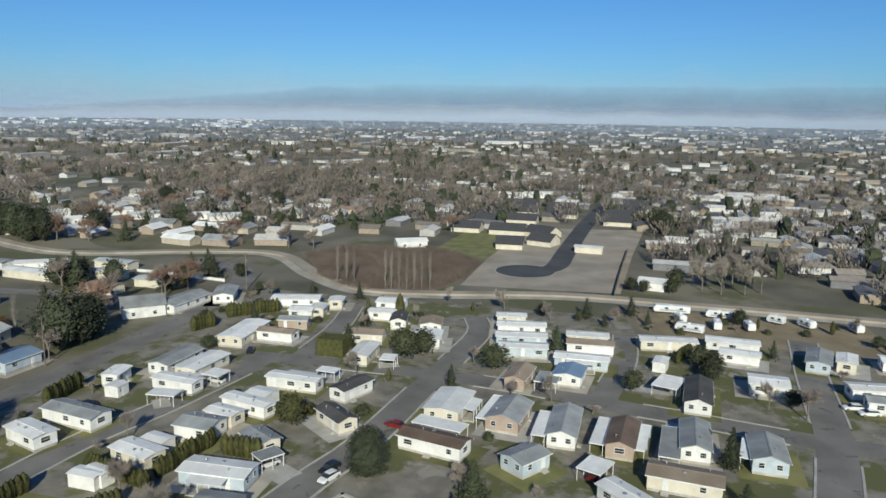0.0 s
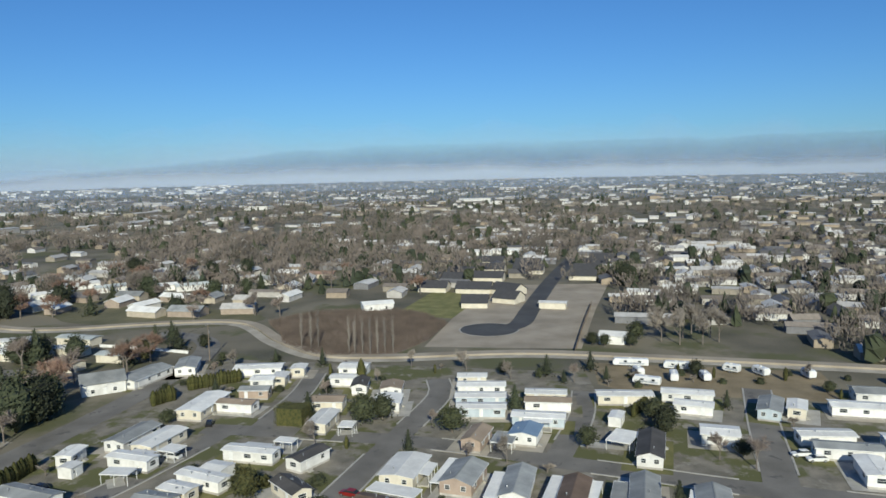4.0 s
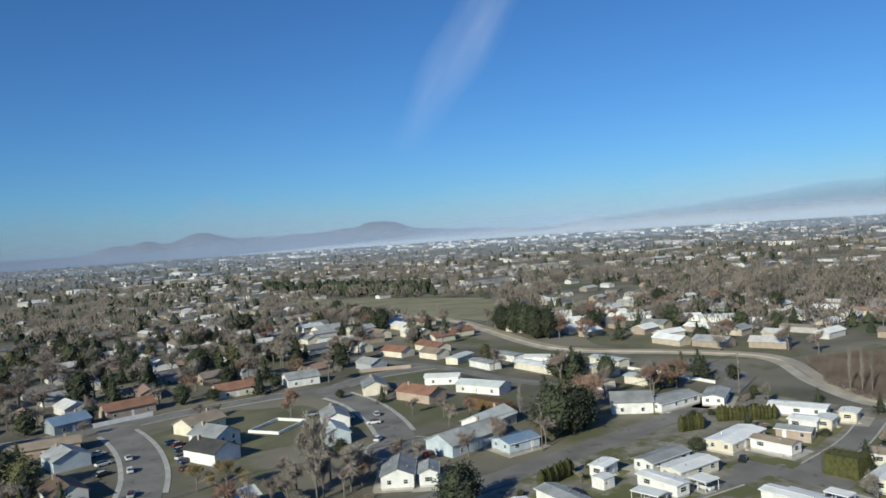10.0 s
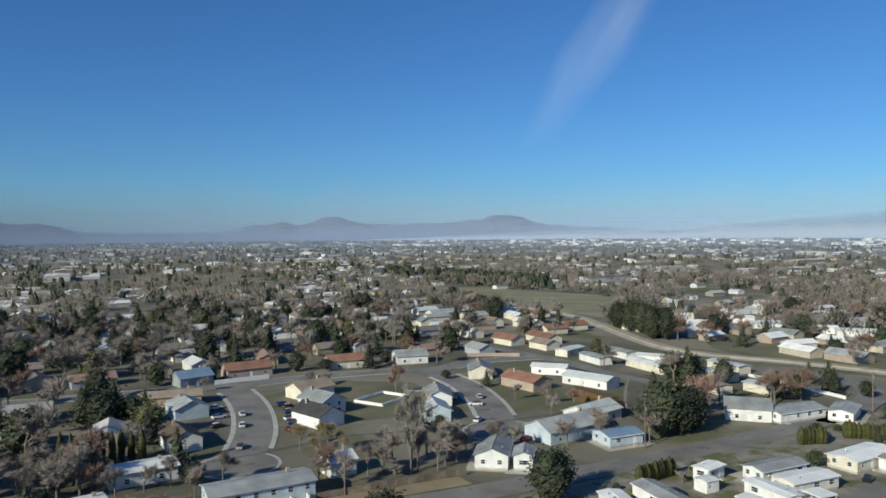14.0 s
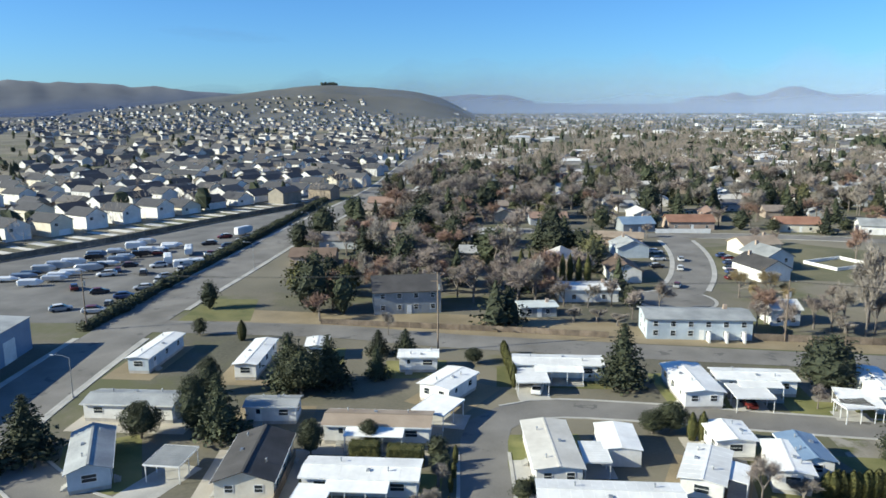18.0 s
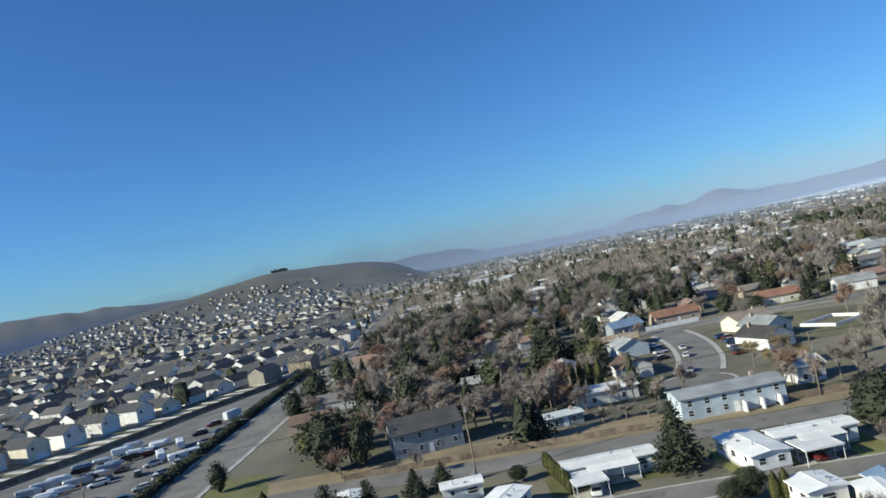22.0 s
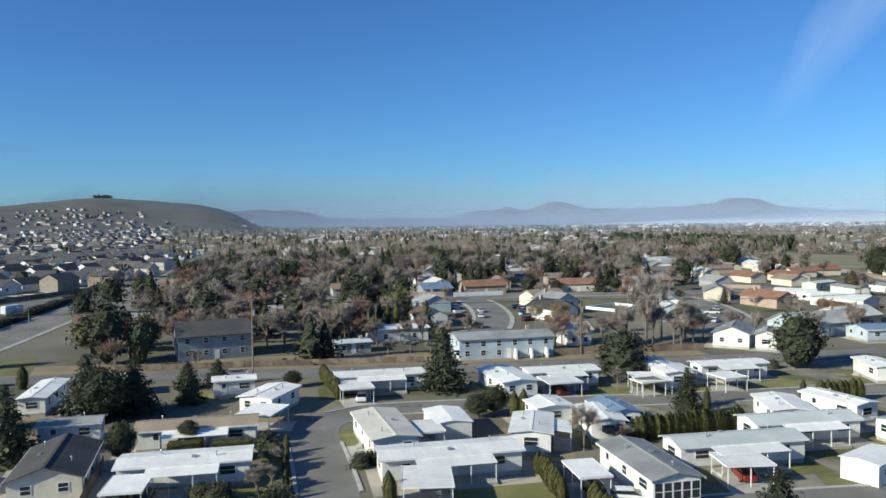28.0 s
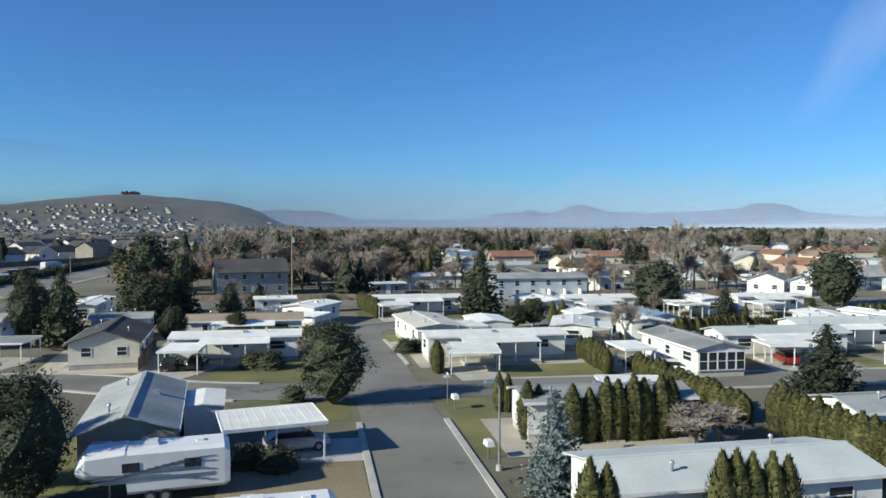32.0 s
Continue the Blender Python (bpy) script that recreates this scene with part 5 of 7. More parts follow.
TREE_KIND = {
    "pine": [conifer_meshes(10, 3.3, s, low=0.1) for s in (1, 2, 3)],
    "spruce": [conifer_meshes(6, 1.9, 5, "needle_blue", 0.02, False, 0.42, 12)],
    "round": [round_meshes(7, 2.9, s) for s in (11, 12, 13)],
    "cedar": [round_meshes(12, 4.4, s, "needle", 0.12) for s in (14, 15)],
    "bare": [bare_meshes(10, 4.0, s) for s in (21, 22, 23)],
    "pale": [bare_meshes(10, 3.8, s, "twig_pale") for s in (24, 25)],
    "rust": [bare_meshes(9, 4.2, s, "twig_red") for s in (26, 27)],
    "pine_": [conifer_meshes(10, 3.3, s, low=0.1, light=True) for s in (1, 2, 3)],
    "cedar_": [round_meshes(12, 4.4, s, "needle", 0.12, True) for s in (14, 15)],
    "bare_": [bare_meshes(10, 4.0, s, light=True) for s in (51, 52, 53)],
    "pale_": [bare_meshes(10, 3.8, s, "twig_pale", light=True) for s in (54, 55)],
    "rust_": [bare_meshes(9, 4.2, s, "twig_red", light=True) for s in (56, 57)],
    "willow": [bare_meshes(9, 4.6, s, "twig_gold", True) for s in (71, 72)],
    "round_": [round_meshes(7, 2.9, s, light=True) for s in (11, 12, 13)],
    "gold_": [round_meshes(7, 2.9, s, "arbor", light=True) for s in (17, 18)],
    "olive_": [round_meshes(11, 3.6, s, "olive", 0.1, True) for s in (81, 82)],
    "bush_": [bush_meshes(1.3, 1.6, s, n=240) for s in (41, 42)],
    "poplar": [poplar_meshes(13, s) for s in (61, 62)],
    "gold": [round_meshes(7, 2.9, s, "arbor") for s in (17, 18)],
    "column": [column_meshes(4.2, 0.62, s) for s in (31, 32, 33)],
    "bush": [bush_meshes(1.3, 1.6, s) for s in (41, 42)],
    "drybush": [bare_meshes(2.0, 1.5, s, "twig_pale") for s in (43, 44)],
}
SIZE = {"pine": 10, "spruce": 6, "round": 7, "cedar": 12, "gold": 7, "bare": 10, "pale": 10, "rust": 9, "column": 4.2, "poplar": 13, "willow": 9, "bush": 1.6, "drybush": 2.0}
TREE_WORDS = {
    "pine": ("conifer", "dark green conifer with drooping branches", "tree"), "spruce": ("blue_spruce", "silvery blue spruce beside the street", "tree"),
    "round": ("evergreen_tree", "round dense dark green tree", "tree"), "cedar": ("cedar_tree", "tall broad dark evergreen tree", "tree"),
    "gold": ("olive_tree", "round olive-gold tree beside a mobile home", "tree"),
    "willow": ("willow", "leafless willow with golden-brown drooping twigs", "tree"),
    "poplar": ("poplar", "tall narrow leafless pale poplar", "tree"),
    "bare": ("bare_tree", "leafless gray-brown winter tree", "tree"), "pale": ("pale_bare_tree", "leafless pale gray winter tree", "tree"),
    "rust": ("rusty_tree", "winter tree with rust-brown twigs", "tree"), "column": ("arborvitae", "slim olive-green arborvitae shrub in a hedge", "shrub"),
    "bush": ("bush", "low rounded green bush", "shrub"), "drybush": ("dry_bush", "leafless pale twiggy bush", "shrub"),
}


SIZE["olive_"], TREE_WORDS["olive_"] = 11, ("olive_tree", "broad olive-green evergreen tree", "tree")
for k in ("pine", "cedar", "bare", "pale", "rust", "round", "gold", "bush"):
    SIZE[k + "_"], TREE_WORDS[k + "_"] = SIZE[k], TREE_WORDS[k]


def tree(kind, x, y, h, wide=1.0, group=""):
    """A tree of that height; wide: how broad it is against its kind."""
    if math.hypot(x, y) > 135 and kind + "_" in TREE_KIND:
        kind += "_"
    i = int(abs(x * 7.3 + y * 3.7)) % len(TREE_KIND[kind])
    tm, cm = TREE_KIND[kind][i]
    name, label, cat = TREE_WORDS[kind]
    k = h / SIZE[kind]
    ob = new(name, tm)
    ob.matrix_basis = pose(x, y, 0, 0, 0, (x * 53 + y * 91) % 360) @ Matrix.Diagonal((k * wide, k * wide, k, 1))
    tagged(ob, label, cat, group)
    part("crown", cm, "leaf", ob)
    HOMES.append((x, y, 1.5))
    return ob


def hedge_block(x, y, L, W, H, turn=0.0, leaf="arbor", label="dense hedge clipped to a square block before a home"):
    """A hedge clipped to a block, with a leafy skin round a dark heart."""
    r = random.Random(int(x * 13 + y * 7))
    c = Geo().box(0, 0, 0.05, L * 0.9, W * 0.86, H * 0.94)
    for _ in range(int(min(260, 9000 / (L * H + W * H + L * W / 2)) * (L * H + W * H + L * W / 2))):
        side, u, v = r.randrange(5), r.uniform(-0.5, 0.5), r.random()
        k = r.uniform(0.94, 1.04)
        p = ((u * L, -W / 2 * k, v * H), (u * L, W / 2 * k, v * H), (-L / 2 * k, u * W, v * H), (L / 2 * k, u * W, v * H), (u * L, (v - 0.5) * W, H * k))[side]
        leaf_quads(c, p, 0.2, 1, r)
    ob = new("hedge", c.mesh("hedge", leaf))
    ob.matrix_basis = pose(x, y, 0, 0, 0, turn)
    HOMES.append((x, y, L / 2))
    return tagged(ob, label, "hedge")


def hedge(x0, y0, x1, y1, h, gap=0.9, wide=1.0, label="clipped row of olive-green arborvitae"):
    n = max(1, int(math.hypot(x1 - x0, y1 - y0) / gap))
    for i in range(n + 1):
        f = i / n
        tree("column", x0 + (x1 - x0) * f + rnd.uniform(-0.15, 0.15), y0 + (y1 - y0) * f + rnd.uniform(-0.15, 0.15), h * rnd.uniform(0.88, 1.08), wide * 4.2 / h * 1.1, "hedge plants")


# trees of the park
tree("cedar", 1.3, 60.6, 7.2, 1.22)
tree("pine", 45.5, 56.5, 6.6, 1.45)
tree("pine", 28.3, 120.2, 11.2, 1.25)
tree("cedar", 61.6, 121.4, 9.2, 1.5)
tree("cedar", 97.0, 121.4, 11.0, 1.05)
tree("cedar", 101.8, 124.0, 10.0, 0.95)
tree("pine", -26.4, 115.4, 10.2, 1.35)
tree("pine", -20.5, 118.0, 9.0, 1.3)
tree("gold", -40.5, 176, 8.6, 1.1)
tree("cedar", -35.0, 184, 9.0, 0.9)
tree("gold", -29.0, 176, 8.0, 1.0)
tree("bare", -50, 226, 9.0, 1.3)
tree("cedar", -44, 204, 6.0, 0.9)
tree("bare", -38, 232, 9.0, 1.3)
tree("pine", 7.2, 152.8, 10.6, 1.45)
tree("pine", -31.5, 97.6, 9.8, 1.2)
tree("round", -42.4, 96.4, 5.4, 1.3)
tree("pine", -55, 90, 9.0, 1.5)
tree("pine", -58.5, 84, 8.0, 1.5)
tree("round", -24.0, 113.5, 8.4, 1.15)
tree("cedar", -34.0, 161.6, 13.6, 0.95)
tree("cedar", -27.0, 160.6, 10.0, 0.8)
tree("cedar", -58.6, 163.0, 6.8, 0.9)
tree("round", -52.8, 143.1, 3.8, 0.9)
tree("column", -43.2, 140.7, 4.2, 1.6)
tree("pale_", 86.5, 160.0, 17.5, 0.8)
tree("pale", 91.5, 162.0, 18.5, 0.85)
tree("pale", 91, 152, 12, 0.9)
tree("bare", 76, 153.5, 8, 1.1)
tree("bare", 133, 146, 8.4, 1.3)
tree("bare", 88, 150, 8.4, 1.3)
tree("cedar", 150.5, 143.5, 15.8, 0.9)
tree("cedar", 157.0, 142.5, 14.0, 0.9)
tree("cedar", 163.0, 143.5, 12.5, 0.9)
tree("bare", 144.0, 141.0, 9.0, 1.1)
tree("pine", 214.7, 156.7, 9.2, 1.3)
tree("pine", 246.3, 160.0, 9.0, 1.3)
tree("pine", 243, 165.0, 8.0, 1.3)
tree("pine", 235.9, 151.1, 9.0, 1.2)
tree("round", 239.0, 142.2, 5.7)
tree("gold", 125.0, 67.2, 6.8, 1.1)
tree("cedar", 109.4, 45.8, 9.6, 1.15)
tree("round", 169.9, 58.0, 8.1, 1.1)
tree("round", 174.0, 54.0, 7.0, 1.1)
tree("round", 168.0, 34.5, 6.6, 1.3)
tree("round", 162.8, 2.0, 5.4)
tree("pine", 187.1, 21.4, 7.4, 1.3)
tree("pine", 130.2, -15.0, 8.0, 0.8)
tree("cedar", 395.2, -12.5, 13.3)
tree("cedar", 404, -14, 12)
tree("cedar", 412, -9, 12)
tree("round", 184.1, -13.8, 5.8, 1.2)
tree("round", 180.1, -17.0, 5.4, 1.2)
tree("bare", 160.6, -26.3, 6.6, 1.0)
tree("bare", 156.5, -33.0, 8.4, 1.0)
tree("rust", 113.0, 223.6, 11.2, 1.0)
for px, py, kind, h in ((62, 156, "bare", 7), (80, 157, "pale", 10), (99, 156, "bare", 7.5), (94, 168, "bare", 8), (84, 172, "bare", 6), (38, 168, "round", 5), (44, 166, "bare", 8), (38, 186, "pine", 9), (34, 205, "pine", 10), (36, 216, "bare", 9), (33, 228, "cedar", 9), (38, 240, "pine", 8), (60, 262, "bare", 6), (92, 247, "bare", 7), (100, 252, "bare", 5), (98, 281, "cedar", 8), (92, 288, "bare", 9), (68, 289, "bare", 9), (104, 289, "rust", 10), (130, 284, "bare", 9), (134, 277, "round", 5), (108, 276, "round", 5), (150, 290, "rust", 9), (47, 281, "cedar", 9), (44, 288, "pale", 8), (140, 238, "round", 3.4), (150, 224, "bare", 6), (142, 197, "bare", 6), (146, 186, "bare", 7.5), (140, 176, "bare", 8), (150, 178, "rust", 7), (112, 163, "bare", 6), (104, 178, "round", 4.5), (66, 281, "cedar", 6), (136, 152, "bare", 9), (125, 150, "bare", 8)):
    tree(kind + "_" if kind in ("pine", "cedar", "bare", "rust") else kind, px, py, h, 1.2, "trees round the cul-de-sacs")
for px, py, kind, h in ((23, 169.5, "bare", 7.5), (28.5, 169, "pale", 6.5), (34, 170, "bare", 7), (20, 173, "rust", 7), (37, 160, "bare", 7), (1.5, 186, "rust", 8), (8, 181, "bare", 8), (13, 176, "bare", 7), (-2, 176, "pale", 9), (24, 157, "drybush", 3.5), (29, 157.5, "drybush", 3.2), (33, 155, "drybush", 3.0)):
    tree(kind, px, py, h, 1.25, "trees behind the lane")
tree("willow", 70.7, 174.0, 9.2, 1.15)
tree("willow", 66.0, 180.5, 7.6, 1.2)
tree("pine", 124.3, 271.4, 10.6, 1.15)
tree("pine", 145.4, 219.0, 6.4, 1.1)
tree("poplar", 160.8, 167.0, 9.5, 1.7)
tree("poplar", 161.6, 168.2, 8.6, 1.6)
for i in range(9):
    tree("column", 14 + 2.1 * i, 196 - 1.2 * (i % 3) - 0.5 * i, 8.4 - 0.25 * (i % 4), 0.8, "tall arborvitae behind the lane")
tree("bare", 38.4, 84.0, 6.6, 0.95)
tree("drybush", 43.4, 84.6, 3.2, 1.0)
tree("spruce", 12.9, 36.8, 6.2, 1.0)
tree("drybush", 25.8, 44.6, 3.0, 1.5)
tree("drybush", 27.4, 44.0, 2.8, 1.5)
tree("drybush", 26.8, 45.6, 3.0, 1.4)
tree("pale", 85.8, 70.4, 8.0, 1.25)
tree("pale", -14.5, 145.6, 5.5, 1.2)
tree("round", 32.3, 103.0, 4.6, 1.3)
tree("round", 29.6, 102.4, 3.6, 1.3)
tree("column", 34.6, 100.6, 4.2, 1.3)
tree("column", 36.0, 100.4, 4.4, 1.3)
for px, py, h in ((14.6, 47.6, 4.6), (15.5, 47.9, 4.2), (17.4, 46.0, 4.6), (18.7, 46.2, 4.2), (20.0, 46.2, 5.0), (20.8, 46.1, 4.8), (22.0, 46.1, 5.2), (22.8, 46.2, 4.8), (24.2, 46.3, 5.0), (25.0, 46.4, 4.8)):
    tree("column", px, py, h * 0.92, 1.35, "hedge plants")
for px, py, h in ((14.6, 55.6, 3.4), (15.3, 55.4, 3.2), (11.2, 27.3, 5.2), (12.0, 27.3, 4.9), (17.5, 27.3, 5.2), (18.2, 27.3, 5.2), (19.0, 27.3, 5.0), (20.0, 27.3, 5.0), (20.8, 27.3, 4.8)):
    tree("column", px, py, h, 1.05, "hedge plants")
hedge(32.6, 67.6, 32.4, 49.0, 2.4, 0.85, 1.25)
hedge(46.6, 86.2, 62.8, 87.6, 3.3, 0.62, 1.25)
hedge(30.2, 77.5, 29.6, 68.5, 2.9, 0.8, 1.05)
hedge(33.6, 46.6, 33.0, 34.0, 3.6, 0.8, 1.2)
hedge(12.3, 71.9, 12.5, 73.6, 3.2, 0.8, 1.0)
hedge(8.8, 135, 10.6, 119.0, 3.2, 0.9, 1.0)
hedge(99.0, 92.5, 96.0, 79.0, 3.4, 0.9, 1.2)
hedge(83.5, 83.2, 90.6, 80.4, 3.2, 0.9, 1.3)
hedge(84.0, 98.2, 89.8, 97.2, 3.6, 0.9, 1.4)
hedge(100.0, 79.6, 113.5, 77.6, 3.6, 0.9, 1.3)
hedge(110.4, 73.0, 110.2, 66.4, 4.2, 1.0, 1.3)
hedge_block(168.4, 76.2, 5.6, 8.0, 4.8, 0, "arbor", "big olive-gold hedge clipped to a block at a corner")
hedge_block(160.8, 181, 4.5, 20, 3.8, 0, "leaf_brown", "tall clipped hedge with brown winter leaves")
hedge(131.0, 70.0, 131.6, 66.0, 2.6, 0.9, 1.4)
hedge(120.0, 120.0, 131.0, 121.0, 4.2, 1.2, 1.4)
hedge(175.5, 121, 181, 118.4, 4.5, 1.0, 1.5)
hedge(190.5, 119, 201, 108.5, 4.5, 1.0, 1.5)
hedge(186, -9, 197, -13.5, 3.2, 0.9, 1.1)
tree("column", 203.5, 69.5, 8.0, 1.3)
tree("bush", 10.6, 84.6, 1.8)
tree("bush", 12.2, 86.0, 1.6)
for px in (12.6, 14.2, 15.8, 17.4, 19.0, 20.6):
    tree("bush", px, 85.3, 1.5, 0.9)
tree("bush", -2.0, 61.6, 1.5, 1.1)
tree("bush", -2.8, 44.2, 1.5, 1.3)
tree("bush", -4.6, 45.0, 1.5, 1.2)
tree("bush", -4.8, 77.6, 2.0, 1.2)
tree("bush", -6.6, 78.6, 1.7, 1.3)
tree("drybush", 0.6, 80.6, 2.6, 0.9)
tree("bush", -0.4, 94.6, 2.4, 0.9)
tree("bush", 0.4, 90.0, 2.4, 0.9)
tree("round", -17.2, 92.6, 5.4, 0.8)
tree("cedar", -39.0, 113.0, 6.5, 0.9)
tree("pine", -13.0, 122.0, 6.0, 1.2)
tree("pine", -9.6, 134.6, 5.0, 1.6)
tree("pine", -14.6, 133.6, 5.0, 1.6)
tree("round", 3.4, 130.0, 3.0, 1.4)
for px, py in ((238.3, 105.3), (239, 102), (240.1, 99.6), (233, 83.2), (233.6, 80.6), (234.2, 78), (234.9, 75.5), (235.5, 73), (236.4, 70.3), (235, 86)):
    tree("poplar", px + 4, py, 12.5, 1.0, "row of bare poplars")
tree("cedar", -16.0, 40.6, 7.4, 0.95)
tree("cedar", -18.6, 43.6, 6.6, 0.95)
tree("cedar", -36.0, 99.6, 8.6, 0.8)
tree("pine", 10.2, 154.6, 9.0, 1.4)
tree("rust", 362, 91, 11, 1.2)

hedge_block(-9.9, 92.4, 3.8, 2.0, 2.3)
hedge_block(-4.3, 91.3, 4.6, 2.0, 2.4)
tree("round", -9.8, 95.2, 4.4, 0.8)
for px, py, h in ((2.2, 91.8, 2.6), (2.2, 88.0, 2.4), (2.0, 84.5, 2.2), (2.1, 79.3, 2.4), (2.1, 76.2, 2.2)):
    tree("column", px, py, h, 1.1, "shrubs along the kerb")
tree("drybush", -0.9, 78.6, 3.4, 1.0)
tree("drybush", 0.4, 85.6, 3.2, 0.9)
tree("rust", 64.5, 158.5, 8.8, 1.25)
tree("pale", 81.5, 150.6, 13.5, 0.9)
tree("drybush", 78.5, 152.5, 4.0, 1.4)



# ---- vehicles ----
def loft(g, sections, close=True):
    """Skin between cross-sections, each a list of (y, z) at an x."""
    n = len(sections[0][1])
    k = len(g.v)
    for x, ring in sections:
        g.v += [(x, y, z) for y, z in ring]
    for i in range(len(sections) - 1):
        for j in range(n):
            a, b = k + i * n + j, k + i * n + (j + 1) % n
            g.f.append((a, b, b + n, a + n))
    if close:
        g.f.append(tuple(range(k, k + n))[::-1])
        g.f.append(tuple(range(k + (len(sections) - 1) * n, k + len(sections) * n)))
    return g


def ring(w, z0, z1, r=0.12):
    return [(-w + r, z0), (w - r, z0), (w, z0 + r), (w, z1 - r), (w - r, z1), (-w + r, z1), (-w, z1 - r), (-w, z0 + r)]


def car_meshes():
    body = loft(Geo(), [(-2.2, ring(0.72, 0.45, 0.85)), (-2.05, ring(0.84, 0.3, 0.98)), (-1.2, ring(0.88, 0.25, 1.02)), (0.8, ring(0.88, 0.25, 0.98)), (1.9, ring(0.84, 0.28, 0.82)), (2.2, ring(0.7, 0.4, 0.7))])
    roof = loft(Geo(), [(-1.35, ring(0.66, 1.38, 1.43, 0.02)), (-0.9, ring(0.64, 1.38, 1.47, 0.03)), (0.2, ring(0.64, 1.38, 1.47, 0.03)), (0.45, ring(0.62, 1.38, 1.42, 0.015))])
    glass = loft(Geo(), [(-1.9, ring(0.74, 0.95, 1.0, 0.02)), (-1.3, ring(0.68, 0.95, 1.4, 0.1)), (0.4, ring(0.68, 0.95, 1.4, 0.1)), (1.15, ring(0.74, 0.93, 0.98, 0.02))])
    return body.mesh("body", "car_paint"), roof.mesh("roof", "car_paint"), glass.mesh("cabin_glass", "glass")


def wheel_meshes(r=0.33, w=0.22):
    t, h = Geo(), Geo()
    t.tube((0, -w / 2, 0), (0, w / 2, 0), r, r, 14)
    h.tube((0, -w / 2 - 0.01, 0), (0, w / 2 + 0.01, 0), r * 0.6, r * 0.6, 10)
    return t.mesh("tyre", "tyre"), h.mesh("rim", "steel")


CAR, WHEEL = car_meshes(), wheel_meshes()
LIGHT = Geo().box(0, 0, 0, 0.1, 0.32, 0.14).mesh("headlight", "lens")


def car(x, y, turn, label="parked car", group="parked cars", z=0.0, paint=None, k=1.0, far=False):
    ob = new("car")
    ob.matrix_basis = pose(x, y, z, 0, 0, turn) @ Matrix.Diagonal((k, k, k, 1))
    tagged(ob, label, "car", group)
    b = part("body", CAR[0], "car_paint", ob)
    rf = part("roof", CAR[1], "car_paint", ob)
    part("cabin_glass", CAR[2], "glass", ob)
    if paint:
        for o in (b, rf):
            o.data = o.data.copy()
            o.data.materials[0] = paint
    for wx in (-1.35, 1.35):
        for s in (-1, 1):
            w = part("wheel", WHEEL[0], "tyre", ob)
            w.location = (wx, s * 0.78, 0.33)
            if not far:
                part("rim", WHEEL[1], "steel", w)
    for s in (-1, 1) if not far else ():
        o = part("headlight", LIGHT, "lens", ob)
        o.location = (2.13, s * 0.52, 0.55)
    return ob


M["paint_silver"] = mat("silver_paint", (0.42, 0.43, 0.44), (0.5, 0.51, 0.52), 0.3, 2.0, 5.0, 0.0, metal=0.3)
M["paint_black"] = mat("black_paint", (0.015, 0.015, 0.017), (0.025, 0.025, 0.028), 0.25, 2.0, 5.0, 0.0)
M["paint_white"] = mat("white_paint", (0.66, 0.66, 0.65), (0.75, 0.75, 0.74), 0.3, 2.0, 5.0, 0.0)
M["paint_red"] = mat("red_paint", (0.17, 0.012, 0.01), (0.23, 0.022, 0.016), 0.3, 2.0, 5.0, 0.0)
M["stripe"] = mat("gray_blue_stripe", (0.12, 0.16, 0.22), (0.2, 0.24, 0.3), 0.4, 2.0, 5.0, 0.0)


